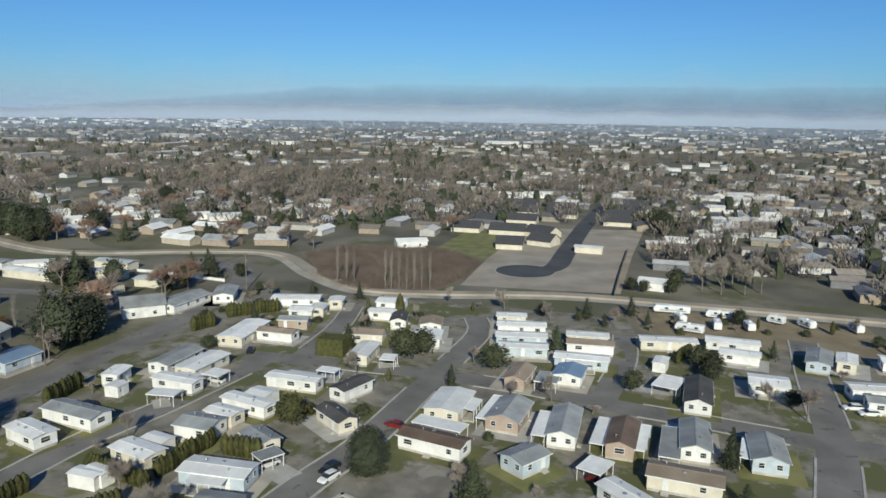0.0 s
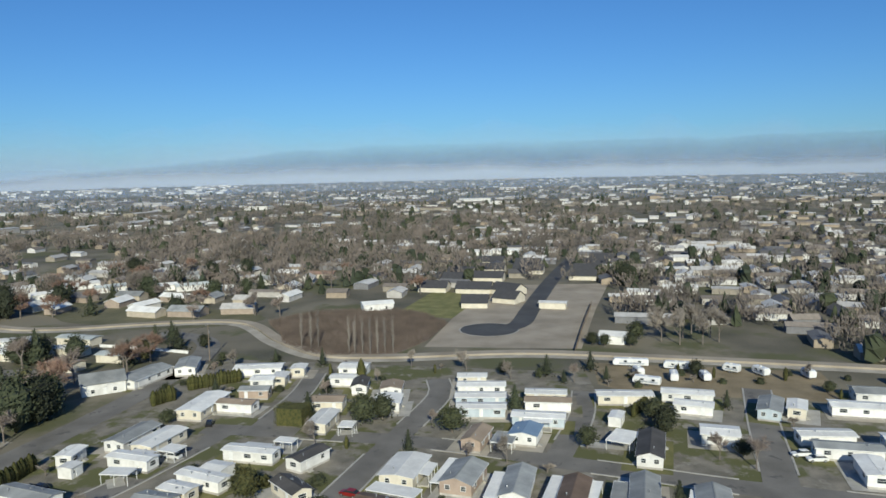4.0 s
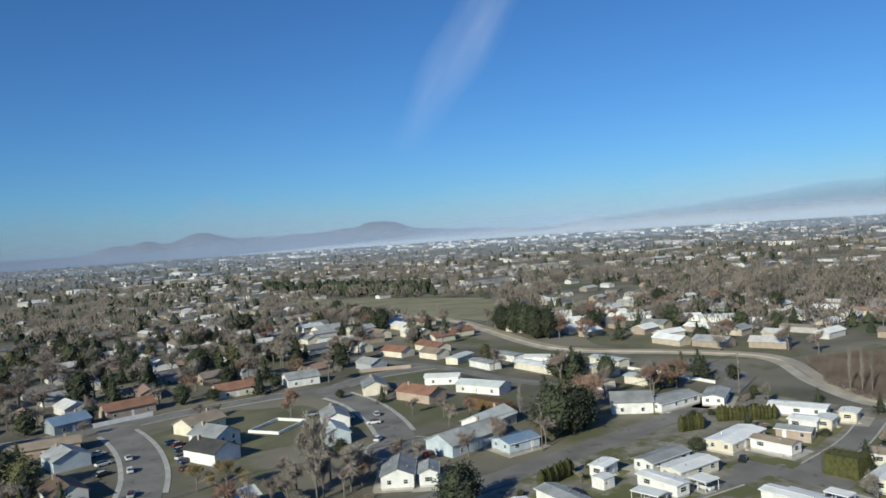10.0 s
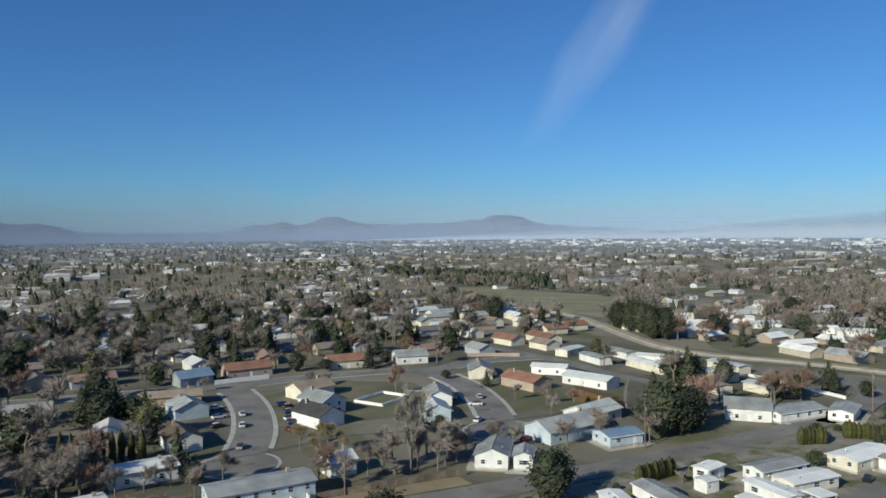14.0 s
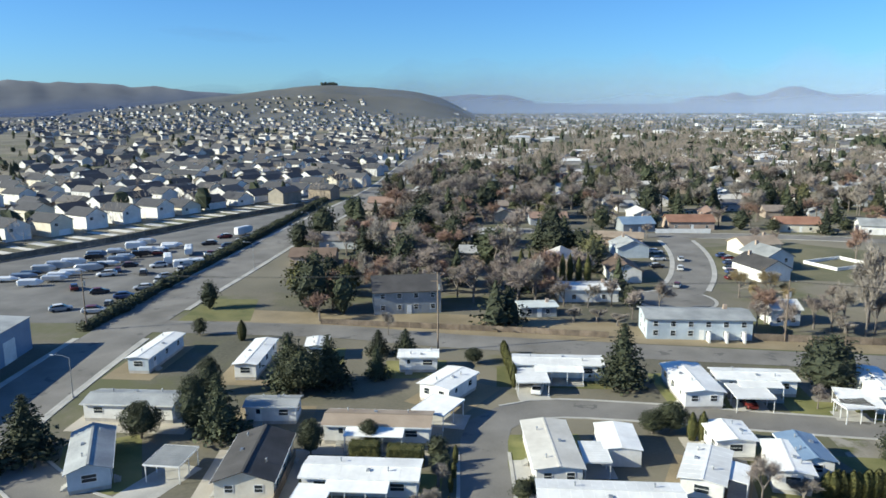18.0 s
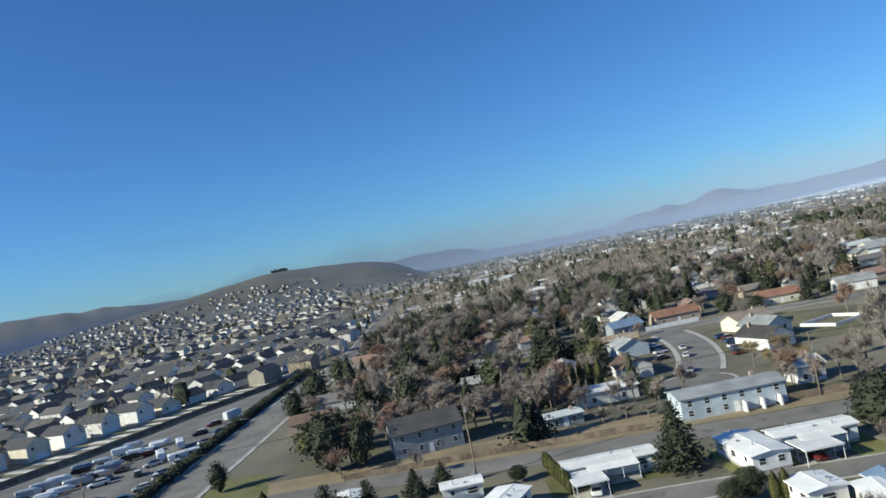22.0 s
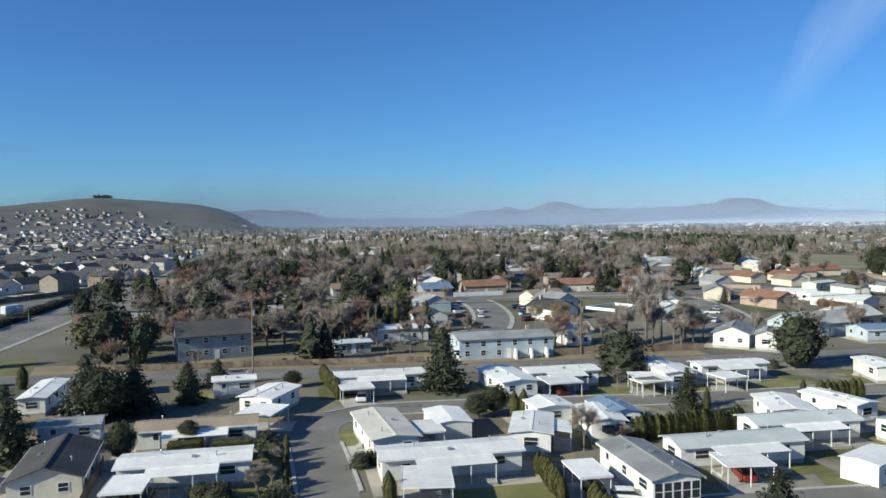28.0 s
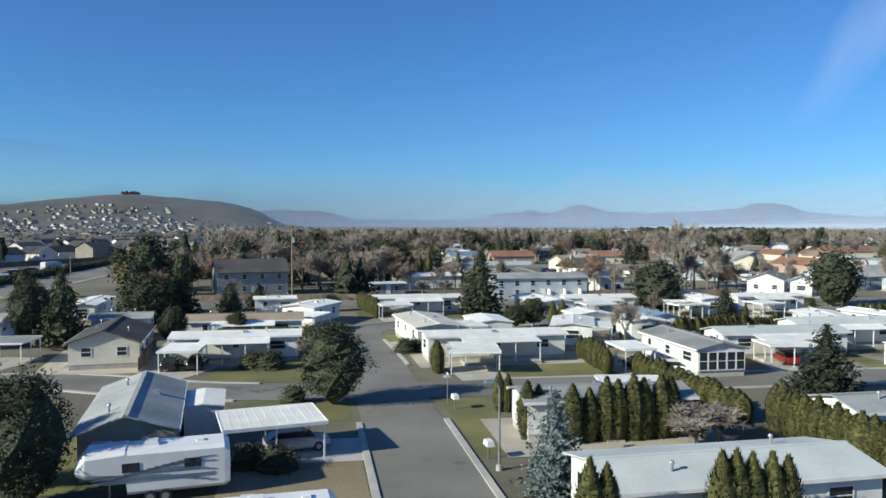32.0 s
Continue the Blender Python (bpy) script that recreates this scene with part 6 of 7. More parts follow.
def travel_trailer(x, y, turn, L=8.0, H=2.9, fifth=False, label="white travel trailer with gray stripes", group="parked trailers"):
    ob = thing("travel_trailer", pose(x, y, 0, 0, 0, turn), label, "trailer", group)
    a = L / 2
    if fifth:
        secs = [(-a, ring(1.2, 0.7, H - 0.25, 0.2)), (-a + 0.3, ring(1.22, 0.55, H, 0.2)), (a - 2.6, ring(1.22, 0.55, H, 0.2)), (a - 2.5, ring(1.22, 1.5, H + 0.05, 0.2)), (a - 0.5, ring(1.22, 1.55, H, 0.3)), (a, ring(1.05, 1.7, H - 0.6, 0.3))]
    else:
        secs = [(-a, ring(1.1, 0.75, H - 0.25, 0.25)), (-a + 0.35, ring(1.15, 0.5, H, 0.25)), (a - 0.5, ring(1.15, 0.5, H, 0.25)), (a, ring(1.1, 0.8, H - 0.7, 0.25))]
    part("body", loft(Geo(), secs), "paint_white", ob)
    g = Geo()
    for s in (-1, 1):
        g.box(-0.3, s * 1.225, H * 0.42, L * 0.72, 0.02, 0.22)
        g.box(-0.6, s * 1.225, H * 0.56, L * 0.5, 0.02, 0.09)
    if fifth:
        for q in range(4):
            for k in range(16):
                f = k / 15
                for s in (-1, 1):
                    g.box(-a * 0.75 + 1.5 * a * f, s * 1.24, 1.0 + 0.32 * q + 0.45 * math.sin(2.6 * f + 0.7 * q), 1.5 * a / 15, 0.02, 0.05 + 0.12 * math.sin(math.pi * f))
    part("stripe", g, "stripe", ob)
    for s in (-1, 1):
        for wx in (-0.25, 0.15):
            g = Geo()
            g.box(L * wx, s * 1.23, H * 0.62, 0.9, 0.04, 0.5)
            part("window", g, "glass", ob)
    g = Geo()
    g.box(-0.1 * L + 1.3, -1.23, 0.7, 0.65, 0.04, 1.75)
    part("door", g, "trim", ob)
    for s in (-1, 1):
        for wx in (-0.55, 0.25):
            w = part("wheel", WHEEL[0], "tyre", ob)
            w.location = (wx, s * 1.08, 0.33)
            part("rim", WHEEL[1], "steel", w)
    g = Geo()
    g.box(0.2, 0, H, 0.8, 0.7, 0.25, 0, 0.85)
    g.box(-L * 0.3, 0, H, 0.4, 0.4, 0.12)
    part("roof_unit", g, "trim", ob)
    g = Geo()
    g.tube((a - 0.4 - (1.2 if fifth else 0), 0, 0.0), (a - 0.4 - (1.2 if fifth else 0), 0, 0.9 if not fifth else 1.6), 0.06, 0.06, 6)
    g.box(a + 0.3 if not fifth else a - 1.6, 0, 0.55 if not fifth else 1.45, 1.5, 0.12, 0.1)
    part("hitch", g, "steel", ob)
    return ob


travel_trailer(-9.3, 40.8, -172, 8.0, 2.95, True, "white fifth-wheel trailer with dark swirls beside a home")
travel_trailer(-3.0, 32.0, -176, 7.0, 2.5, label="long white trailer parked beside the street")
car(-1.6, 48.1, 10, "silver sedan under a white carport", paint=M["paint_silver"])
car(-15.0, 79.2, 88, "black car under a carport", paint=M["paint_black"])
car(-12.4, 79.2, 88, "dark car under a carport", paint=M["paint_black"])
car(36.2, 67.3, -20, "white sedan on a concrete driveway", paint=M["paint_white"])
car(33.6, 70.3, 88, "dark car under a carport", paint=M["paint_black"])
car(51.6, 70.8, 75, "red car under a carport", paint=M["paint_red"])
car(14.2, 117.2, 80, "white car beside a home", paint=M["paint_white"])
car(107.0, 51.6, 160, "white car parked at the street", paint=M["paint_white"])
car(110.0, 52.8, 160, "dark car parked at the street", paint=M["paint_black"])
car(118.8, 159.0, 30, "red car beside a cul-de-sac", paint=M["paint_red"])
car(163.5, 97.0, 20, "dark car parked at a corner", paint=M["paint_black"])
car(122.0, 112.0, 80, "dark car on a driveway", paint=M["paint_black"])
car(130.2, 47.5, 75, "red car beside a home", paint=M["paint_red"])
for i, (px, py) in enumerate([(235, -10), (233, -24), (225, -12), (221, -22), (222, -31), (232, -40), (230, -48), (229, -61), (215, -14)]):
    travel_trailer(px, py, (90, 84, 20, 0, 10, 60, 30, 15, 75)[i], (11, 8, 4.5, 6, 5, 5, 5.5, 5, 8)[i], 2.7, label="white trailer parked in an open storage lot")
for px, py, tt in [(76.4, 229, 10), (77.2, 225, 10), (75.6, 219, 12), (73.4, 211, 15), (72.6, 206.6, 15), (70.4, 199.5, 15), (57.4, 235, 10), (55.8, 223, 12), (53.2, 213, 15), (62.4, 223, 82), (59.3, 210.5, 76), (53.6, 190, 70), (124.2, 219, 160), (127, 213.5, 160), (125.5, 209.5, 160), (127.8, 198, 150), (118.4, 181.5, 40), (120.5, 224, 160), (134.2, 206, 68)]:
    car(px, py, tt, "car parked beside a cul-de-sac", far=True)
car(165.5, -43.9, 100, "white car parked beside a home", paint=M["paint_white"])
car(163.0, -46.4, 100, "white car parked beside a home", paint=M["paint_white"])
vr = random.Random(5)
for x, y, tt, w in CARPORTS:
    if w > 3.4 and (x > 90 or vr.random() < 0.3) and vr.random() < 0.55 and not (x < 60 and y < 80):
        car(x, y, tt + vr.choice((0, 180)), "car parked under a carport", far=True)
for i in range(144):
    f, k = (i % 16) / 15, i // 16
    bx, by = -78.5 - 1.0 * f, 158 + 108 * f
    px, py = bx - 9 * k - 5 * (1 - f), by + vr.uniform(-2, 2) - k * 4
    if k and px < -92 - 34 * (1 - f) or k > 2:
        continue
    if k == 0 or vr.random() < 0.62:
        if vr.random() < (0.4 if k > 2 else 0.14):
            travel_trailer(px, py, vr.choice((25, 115, 205)) + vr.uniform(-10, 10), vr.uniform(5, 9), vr.uniform(2.5, 3.1), label="white trailer in a storage yard", group="vehicles in the storage yard")
        else:
            car(px, py, vr.choice((25, 115, 205)) + vr.uniform(-10, 10), "vehicle parked in a gravel storage yard", "vehicles in the storage yard", k=vr.uniform(1.0, 1.25), far=True)

def yard_trailer(x, y, turn, L, H, cover="paint_white", label="white covered trailer in a storage yard"):
    ob = thing("covered_trailer", pose(x, y, 0, 0, 0, turn), label, "trailer", "vehicles in the storage yard")
    a = L / 2
    part("body", loft(Geo(), [(-a, ring(0.9, 0.7, H - 0.3, 0.2)), (-a + 0.4, ring(1.05, 0.5, H, 0.2)), (a * 0.5, ring(1.05, 0.5, H - 0.1, 0.2)), (a, ring(0.35, 0.9, H - 0.7, 0.1))]), cover, ob)
    for q in (-1, 1):
        w = part("wheel", WHEEL[0], "tyre", ob)
        w.location = (-0.4, q * 0.98, 0.33)


yr = random.Random(15)
for i in range(28):
    f, k = (i % 14) / 13 + yr.uniform(-0.03, 0.03), i // 14
    yard_trailer(-123 + 13 * f + 10.5 * k + yr.uniform(-1.2, 1.2), 184 + 56 * f - 3 * k + yr.uniform(-0.6, 0.6), 20 + yr.uniform(-8, 8), yr.uniform(5, 7.5), yr.uniform(1.5, 2.6), yr.choice(("paint_white", "paint_white", "stripe", "paint_silver", "paint_black")))
yard_trailer(-84.4, 262, 70, 9, 3.2, label="tall white box trailer in a storage yard")

# ---- poles, lamps, fences ----
def utility_pole(x, y, h, turn=0.0):
    ob = thing("utility_pole", pose(x, y, 0, 0, 0, turn), "tall weathered wooden utility pole with crossarms", "utility pole", "utility poles")
    part("pole", Geo().tube((0, 0, 0), (0, 0, h), 0.17, 0.11, 10), "wood", ob)
    for z in (h - 0.5, h - 1.9):
        part("crossarm", Geo().box(0, 0.14, z, 2.6, 0.1, 0.12), "wood", ob)
    for px in (-1.2, -0.5, 0.5, 1.2):
        part("insulator", Geo().tube((px, 0.14, h - 0.38), (px, 0.14, h - 0.15), 0.05, 0.035, 6), "lens", ob)
    part("transformer", Geo().tube((0.32, 0, h - 3.4), (0.32, 0, h - 2.4), 0.22, 0.22, 10), "steel", ob)


def wires(a, b, za, zb):
    """Three sagging lines between two poles."""
    n = 14
    for off in (-1.2, 0.5, 1.2):
        g = Geo()
        for i in range(n + 1):
            f = i / n
            x, y, z = a[0] + (b[0] - a[0]) * f, a[1] + (b[1] - a[1]) * f + off * 0.4, za + (zb - za) * f - 4.4 * f * (1 - f)
            g.v += [(x, y - 0.02, z), (x, y + 0.02, z), (x, y, z + 0.035)]
        for i in range(n):
            for k in range(3):
                q = (k + 1) % 3
                g.f.append((i * 3 + k, i * 3 + q, i * 3 + 3 + q, i * 3 + 3 + k))
        tagged(part("power_line", g, "tyre"), "thin dark sagging power line between poles", "power line", "power lines")


utility_pole(-3.6, 136.4, 15.5)
utility_pole(-78.0, 145.2, 13.0)
utility_pole(64, 146.0, 12.5)
utility_pole(140, 138.5, 12.5)
utility_pole(223, 131, 13.0)
wires((-78, 145.2), (-3.6, 136.4), 12.7, 15.2)
wires((-3.6, 136.4), (64, 146), 15.2, 12.2)
wires((64, 146), (140, 138.5), 12.2, 12.2)
wires((140, 138.5), (223, 131), 12.2, 12.7)


def street_lamp(x, y, h, turn, arm=2.2):
    ob = thing("street_lamp", pose(x, y, 0, 0, 0, turn), "slim gray street lamp with a curved arm", "street lamp", "street lamps")
    part("base", Geo().tube((0, 0, 0), (0, 0, 0.35), 0.22, 0.2, 10), "concrete", ob)
    part("pole", Geo().tube((0, 0, 0.3), (0, 0, h - 0.5), 0.09, 0.055, 8), "steel", ob)
    g = Geo()
    g.tube((0, 0, h - 0.5), (arm * 0.4, 0, h - 0.1), 0.05, 0.045, 6)
    g.tube((arm * 0.4, 0, h - 0.1), (arm, 0, h), 0.045, 0.04, 6)
    part("arm", g, "steel", ob)
    hd = part("head", Geo().box(arm + 0.25, 0, h - 0.08, 0.7, 0.28, 0.16, 0, 0.7), "steel", ob)
    part("lens", Geo().box(arm + 0.25, 0, h - 0.11, 0.45, 0.2, 0.03), "lens", hd)


street_lamp(-60.4, 110, 7.2, 180, 2.6)
street_lamp(10.9, 41.5, 5.6, 180, 0.4)
street_lamp(-62.0, 205, 8, 180)
street_lamp(-61, 265, 8, 180)


def street_sign(x, y):
    ob = thing("street_sign", pose(x, y, 0), "white street sign post at a corner", "street sign")
    part("post", Geo().tube((0, 0, 0), (0, 0, 2.5), 0.04, 0.04, 6), "steel", ob)
    part("blade", Geo().box(0, 0, 2.3, 0.75, 0.03, 0.2), "trim", ob)
    part("blade", Geo().box(0, 0, 2.52, 0.03, 0.75, 0.2), "trim", ob)


street_sign(10.9, 58.8)


def mailbox_stand(x, y):
    ob = thing("mailbox_stand", pose(x, y, 0, 0, 0, 5), "low white mailbox stand at the kerb", "mailbox")
    part("post", Geo().box(0, 0, 0, 0.1, 0.1, 0.9), "wood", ob)
    part("box", Geo().box(0, 0, 0.9, 0.5, 0.9, 0.35, 0, 0.85), "trim", ob)


mailbox_stand(10.8, 43.8)
mailbox_stand(11.2, 57.0)


def board_fence(pts, h=1.6, label="brown wooden board fence", material="wood"):
    ob = thing("fence", Matrix.Identity(4), label, "fence")
    line = smooth_line(pts, 2.6 if abs(pts[0][0]) < 60 else 5.2)
    for a, b in zip(line, line[1:]):
        w = b - a
        t = math.atan2(w.y, w.x)
        part("post", Geo().box(a.x, a.y, 0, 0.12, 0.12, h + 0.1, t), material, ob)
        m = (a + b) / 2
        part("panel", Geo().box(m.x, m.y, 0.06, w.length - 0.14, 0.05, h - 0.1, t), material, ob)
    return ob


board_fence([(-30, 152.5), (-6, 150.5), (10, 149), (30, 146.5)], 1.3)
board_fence([(58, 146.5), (80, 145), (92, 144)], 1.5)
board_fence([(-152, 196), (-126, 242), (-105, 292), (-82, 338)], 2.0, "dark wooden fence round a subdivision")
board_fence([(251, 8), (290, 6.5), (340, 4)], 1.8, "dark fence beside a building plot")
board_fence([(65, 271.8), (75, 272.4), (85, 272.9)], 1.7, "white fence along a street", "trim")
board_fence([(171, 274), (181, 269), (190.5, 263)], 1.6, "tan wooden fence behind a field", "wall_tan")
board_fence([(236, 184), (235, 169), (231, 144)], 1.2, "low white fence beside a paddock", "trim")
board_fence([(-19, 91.5), (-18.2, 78)], 1.5)
for i in range(84):
    f = i / 83
    tree("bush", -78.6 + 1.4 * f, 146 + 214 * f, rnd.uniform(1.6, 2.6), 1.35, "roadside shrubs")

# white concrete foundation on the lawn
fo = thing("foundation", pose(106.5, 220, 0, 0, 0, 28), "low white concrete foundation on a lawn", "foundation")
for sx, sy, L, W in ((0, -5.5, 15, 0.35), (0, 5.5, 15, 0.35), (-7.35, 0, 0.35, 10.6), (7.35, 0, 0.35, 10.6)):
    part("wall", Geo().box(sx, sy, 0, L, W, 0.9), "trim", fo)
COURT = [(89.5, 52.8), (103.0, 47.6), (97.3, 34.6), (85.0, 39.5)]
patch("paved_court", COURT, "asphalt", 0.05, "paved court with a pale kerb", "court")
for (ax, ay), (bx, by) in zip(COURT, COURT[1:] + COURT[:1]):
    q = math.atan2(by - ay, bx - ax)
    structure("kerb", Geo().box((ax + bx) / 2, (ay + by) / 2, 0, math.hypot(bx - ax, by - ay) + 0.5, 0.7, 0.3, q), "concrete", "broad pale kerb round a paved court", "kerb")

# ---- larger houses ----
def house(x, y, turn, L, W, eave, roof="house_roof", wall="house_wall", label="house", rise=0.22, name="house", group="", z=0.0):
    HOMES.append((x, y, max(L, W) / 2 + 2))
    ob = thing(name, pose(x, y, z, 0, 0, turn), label, "house", group)
    part("wall", gable_wall(L, W, 0, eave, rise * W), wall, ob)
    part("roof", slab_roof(L, W, eave, rise * W, 0.45, 0.16), roof, ob)
    rows = 2 if eave > 4.15 else 1
    n = max(2, int(L / (3.2 if rows == 2 else 5.5)))
    for lev in range(rows if group != "town houses" else 0):
        for s, rot in ((-1, 0), (1, 180)) if rows == 2 else ((-1, 0),):
            for i in range(n):
                window(ob, -L / 2 + L * (i + 0.5) / n, s * (W / 2 + 0.01), (1.0 + 2.6 * lev if eave > 4.6 else 0.7 + 1.9 * lev), rot, 1.1, 1.2)
        for s, rot in ((-1, -90), (1, 90)):
            for q in ((-0.22, 0.22) if rows == 2 else ()):
                window(ob, s * (L / 2 + 0.01), q * W, (1.0 + 2.6 * lev if eave > 4.6 else 0.7 + 1.9 * lev), rot, 1.1, 1.2)
    if group == "town houses":
        return ob
    part("door", Geo().box(L * 0.02, -W / 2 - 0.02, 0, 1.0, 0.08, 2.05), "trim", ob)
    if x < 170 and y < 290:
        part("chimney", Geo().box(L * 0.3, W * 0.1, eave, 0.7, 0.7, rise * W + 0.9), "wall_tan", ob)
    return ob


lb = house(47.6, 150.6, 0, 20.5, 8.5, 4.2, "roof_gray", "wall_blue", "long pale blue two-storey building with a gray roof", 0.1, "apartment_building")
for i in range(3):
    part("entry_wall", Geo().box(1.5 + 3.4 * i, -5.4, 0, 0.35, 1.9, 2.0, 0, 0.85), "wall_white", lb)
house(-13.5, 167, 12, 15, 11, 5.2, "roof_dark", "wall_gray", "gray two-storey house with a dark roof")
house(78.8, 203.5, 107, 13, 8.6, 3.4, "roof_dark", "wall_white", "white gabled house with a dark gray roof", 0.26)
house(84.4, 215.5, 107, 12, 8.6, 4.2, "roof_gray", "wall_white", "tall white gabled house with a gray roof", 0.26)
house(88.5, 238, 17, 13, 9, 3.2, "roof_tan", "wall_cream", "cream house with a tan roof beside a lawn")
house(41, 199.5, 93, 12, 8, 3.3, "roof_brown", "wall_white", "white gabled house with a brown roof", 0.24)
house(48.5, 232, 95, 11, 9.6, 3.2, "roof_gray", "wall_blue", "pale blue house with a gray roof")
house(46, 250, -12, 20, 8, 3.0, "roof_tan", "wall_tan", "long low house with a tan roof", 0.16)
house(29, 178, 4, 14, 8, 3.0, "roof_white", "wall_white", "low white house with a flat pale roof", 0.07)
house(58.5, 278, 12, 12, 9, 3.2, "roof_blue", "wall_gray", "house with a dark blue roof behind a street")
house(79.5, 284, 3, 17, 9, 3.2, "roof_red", "wall_tan", "low house with a rust-red roof")
house(118, 281, -4, 15, 9, 3.1, "roof_red", "wall_cream", "low house with a rust-brown roof")
house(144.5, 276, -12, 13, 9, 3.3, "roof_gray", "wall_white", "white house with a pale gray roof beside a street")
house(-46.5, 214, 3, 13, 8, 2.9, "roof_brown", "wall_tan", "low brown house among trees beside the arterial road")
house(68, 160, 5, 6, 6, 3.6, "roof_white", "wall_white", "small white tall shed among bare trees")
house(16.4, 163, 8, 8, 5, 2.3, "roof_pale", "wall_gray", "gray garage with a flat pale roof", 0.04)
house(131, 158, 5, 20, 10, 3.2, "roof_gray", "wall_blue", "pale blue low house with a gray roof")
house(147, 166, 12, 15, 9, 3.2, "roof_pale", "wall_white", "low house with a wide pale roof")
house(157, 212, 98, 16, 8.5, 3.2, "roof_red", "wall_tan", "low house with an orange-brown roof")
house(154, 237, 60, 13, 8.5, 3.2, "roof_gray", "wall_cream", "cream house beside a curved street")
house(120, 208, 65, 13, 8, 3.2, "roof_gray", "wall_white", "white house beside a curved street")
house(110, 192, 70, 11, 8, 3.2, "roof_pale", "wall_blue", "pale blue house beside a cul-de-sac")
house(178, 203, -74, 18, 8, 3.0, "roof_pale", "wall_white", "long white house with a pale roof beside a back street", 0.14)
house(179, 227, -48, 13, 7, 3.0, "roof_white", "wall_white", "white house with a white roof beside a back street", 0.1)
house(186.5, 145.5, -48, 12, 9, 3.6, "roof_gray", "wall_white", "white gabled house with a gray roof beside the lane", 0.24)
for px, py, tt, L, rf in ((216, 212, 84, 24, "roof_white"), (231, 222, -60, 18, "roof_white"), (223.5, 203.5, 84, 19, "roof_white"), (224, 186, 84, 11, "roof_white"), (218.5, 165, 88, 10, "roof_pale"), (209, 236, 82, 15, "roof_gray"), (240, 196, 84, 16, "roof_pale"), (206, 174, 80, 11, "roof_tan"), (227, 240, 84, 14, "roof_gray"), (212, 256, 20, 14, "roof_pale")):
    house(px, py, tt, L, 6, 2.8, rf, "wall_white" if int(px) % 2 else "wall_cream", "long low building with a pale roof beyond the lane", 0.08)
for px, py, tt, L, rf in ((345, 318, -30, 15, "roof_white"), (331, 288, -35, 16, "roof_white"), (363, 292, -35, 18, "roof_white"), (356, 268, -40, 16, "roof_pale"), (362, 240, -50, 16, "roof_white"), (366, 222, -50, 20, "roof_pale"), (320, 101, -62, 14, "roof_white"), (268, -5, 80, 9, "roof_white"), (364, -21, 84, 16, "roof_white"), (379, -39, 84, 16, "roof_white"), (533, 88, 88, 18, "roof_white"), (540, 70, 88, 20, "roof_white"), (551, 42, 88, 20, "roof_white"), (312, 330, -30, 12, "roof_white")):
    house(px, py, tt, L, 8, 3.0, rf, "wall_white", "white low house with a pale roof beyond the canal", 0.12)
wh = thing("warehouse", pose(-92, 106, 0, 0, 0, 97), "large blue metal warehouse beside the arterial road", "warehouse")
part("wall", gable_wall(52, 26, 0, 6.2, 0.8), "roof_blue", wh)
part("roof", slab_roof(52, 26, 6.2, 0.8, 0.2, 0.15), "roof_gray", wh)
for i in range(4):
    part("loading_door", Geo().box(-18 + 12 * i, -13.03, 0, 4, 0.1, 4.2), "trim", wh)
for px, py, tt, L in ((404, 82, 88, 17), (410, 63, 88, 18), (442, 43, 88, 18), (373, 86, 88, 15), (371, 64, 88, 18), (368, 46, 60, 15), (332, 57, 95, 12), (345, 43, 70, 12), (428, 82, 88, 15), (445, 66, 88, 16), (470, 46, 88, 16), (420, 10, 88, 15), (445, 8, 88, 16), (472, 4, 88, 16), (500, 0, 88, 16), (480, 72, 88, 18)):
    house(px, py, tt, L, 11, 2.6, "sub_roof", "wall_cream", "new low house with a wide dark roof on a building site", 0.27)
house(331, 21, 85, 12, 5, 2.8, "roof_white", "wall_cream", "pale site trailer on bare soil", 0.08)

# rows of two-storey houses beyond the yard
sr = random.Random(9)
PROTO = []
for L, W, e in ((11, 9, 5.2), (13, 9, 5.4), (12, 10, 3.3)):
    for wall in ("wall_cream", "wall_white", "wall_white", "wall_white"):
        ob = thing("subdivision_house", pose(0, 0, -50), "gabled suburban house with a dark shingle roof", "house", "subdivision houses")
        part("wall", gable_wall(L, W, 0, e, 0.27 * W), wall, ob)
        part("roof", slab_roof(L, W, e, 0.27 * W, 0.4, 0.15), "sub_roof", ob)
        part("garage_door", Geo().box(L / 2 + 0.02, W * 0.1, 0, 0.08, 4.6, 2.2), "trim", ob)
        window(ob, L / 2 + 0.02, -W * 0.25, e - 1.8, 90, 1.5, 1.2)
        PROTO.append(ob)
used = 0
for row in range(13):
    for i in range(34):
        u, v = -170 + i * 15.5 + sr.uniform(-1, 1), (32, 64, 128, 158, 186, 214, 242, 270, 298, 326, 354, 382, 410)[row] + sr.uniform(-1.5, 1.5)
        x, y = -82 + 0.427 * u - 0.904 * v, 345 + 0.904 * u + 0.427 * v
        if x > -80 or y < 190 or used >= 175:
            continue
        ob = PROTO[sr.randrange(len(PROTO))]
        tt = 65 + (90 if row % 2 else -90) + sr.choice((0, 0, 90)) + sr.uniform(-4, 4)
        if used < len(PROTO):
            ob = PROTO[used]
            ob.matrix_basis = pose(x, y, 0, 0, 0, tt)
        else:
            copy_thing(ob, pose(x, y, 0, 0, 0, tt))
        used += 1
        HOMES.append((x, y, 7))

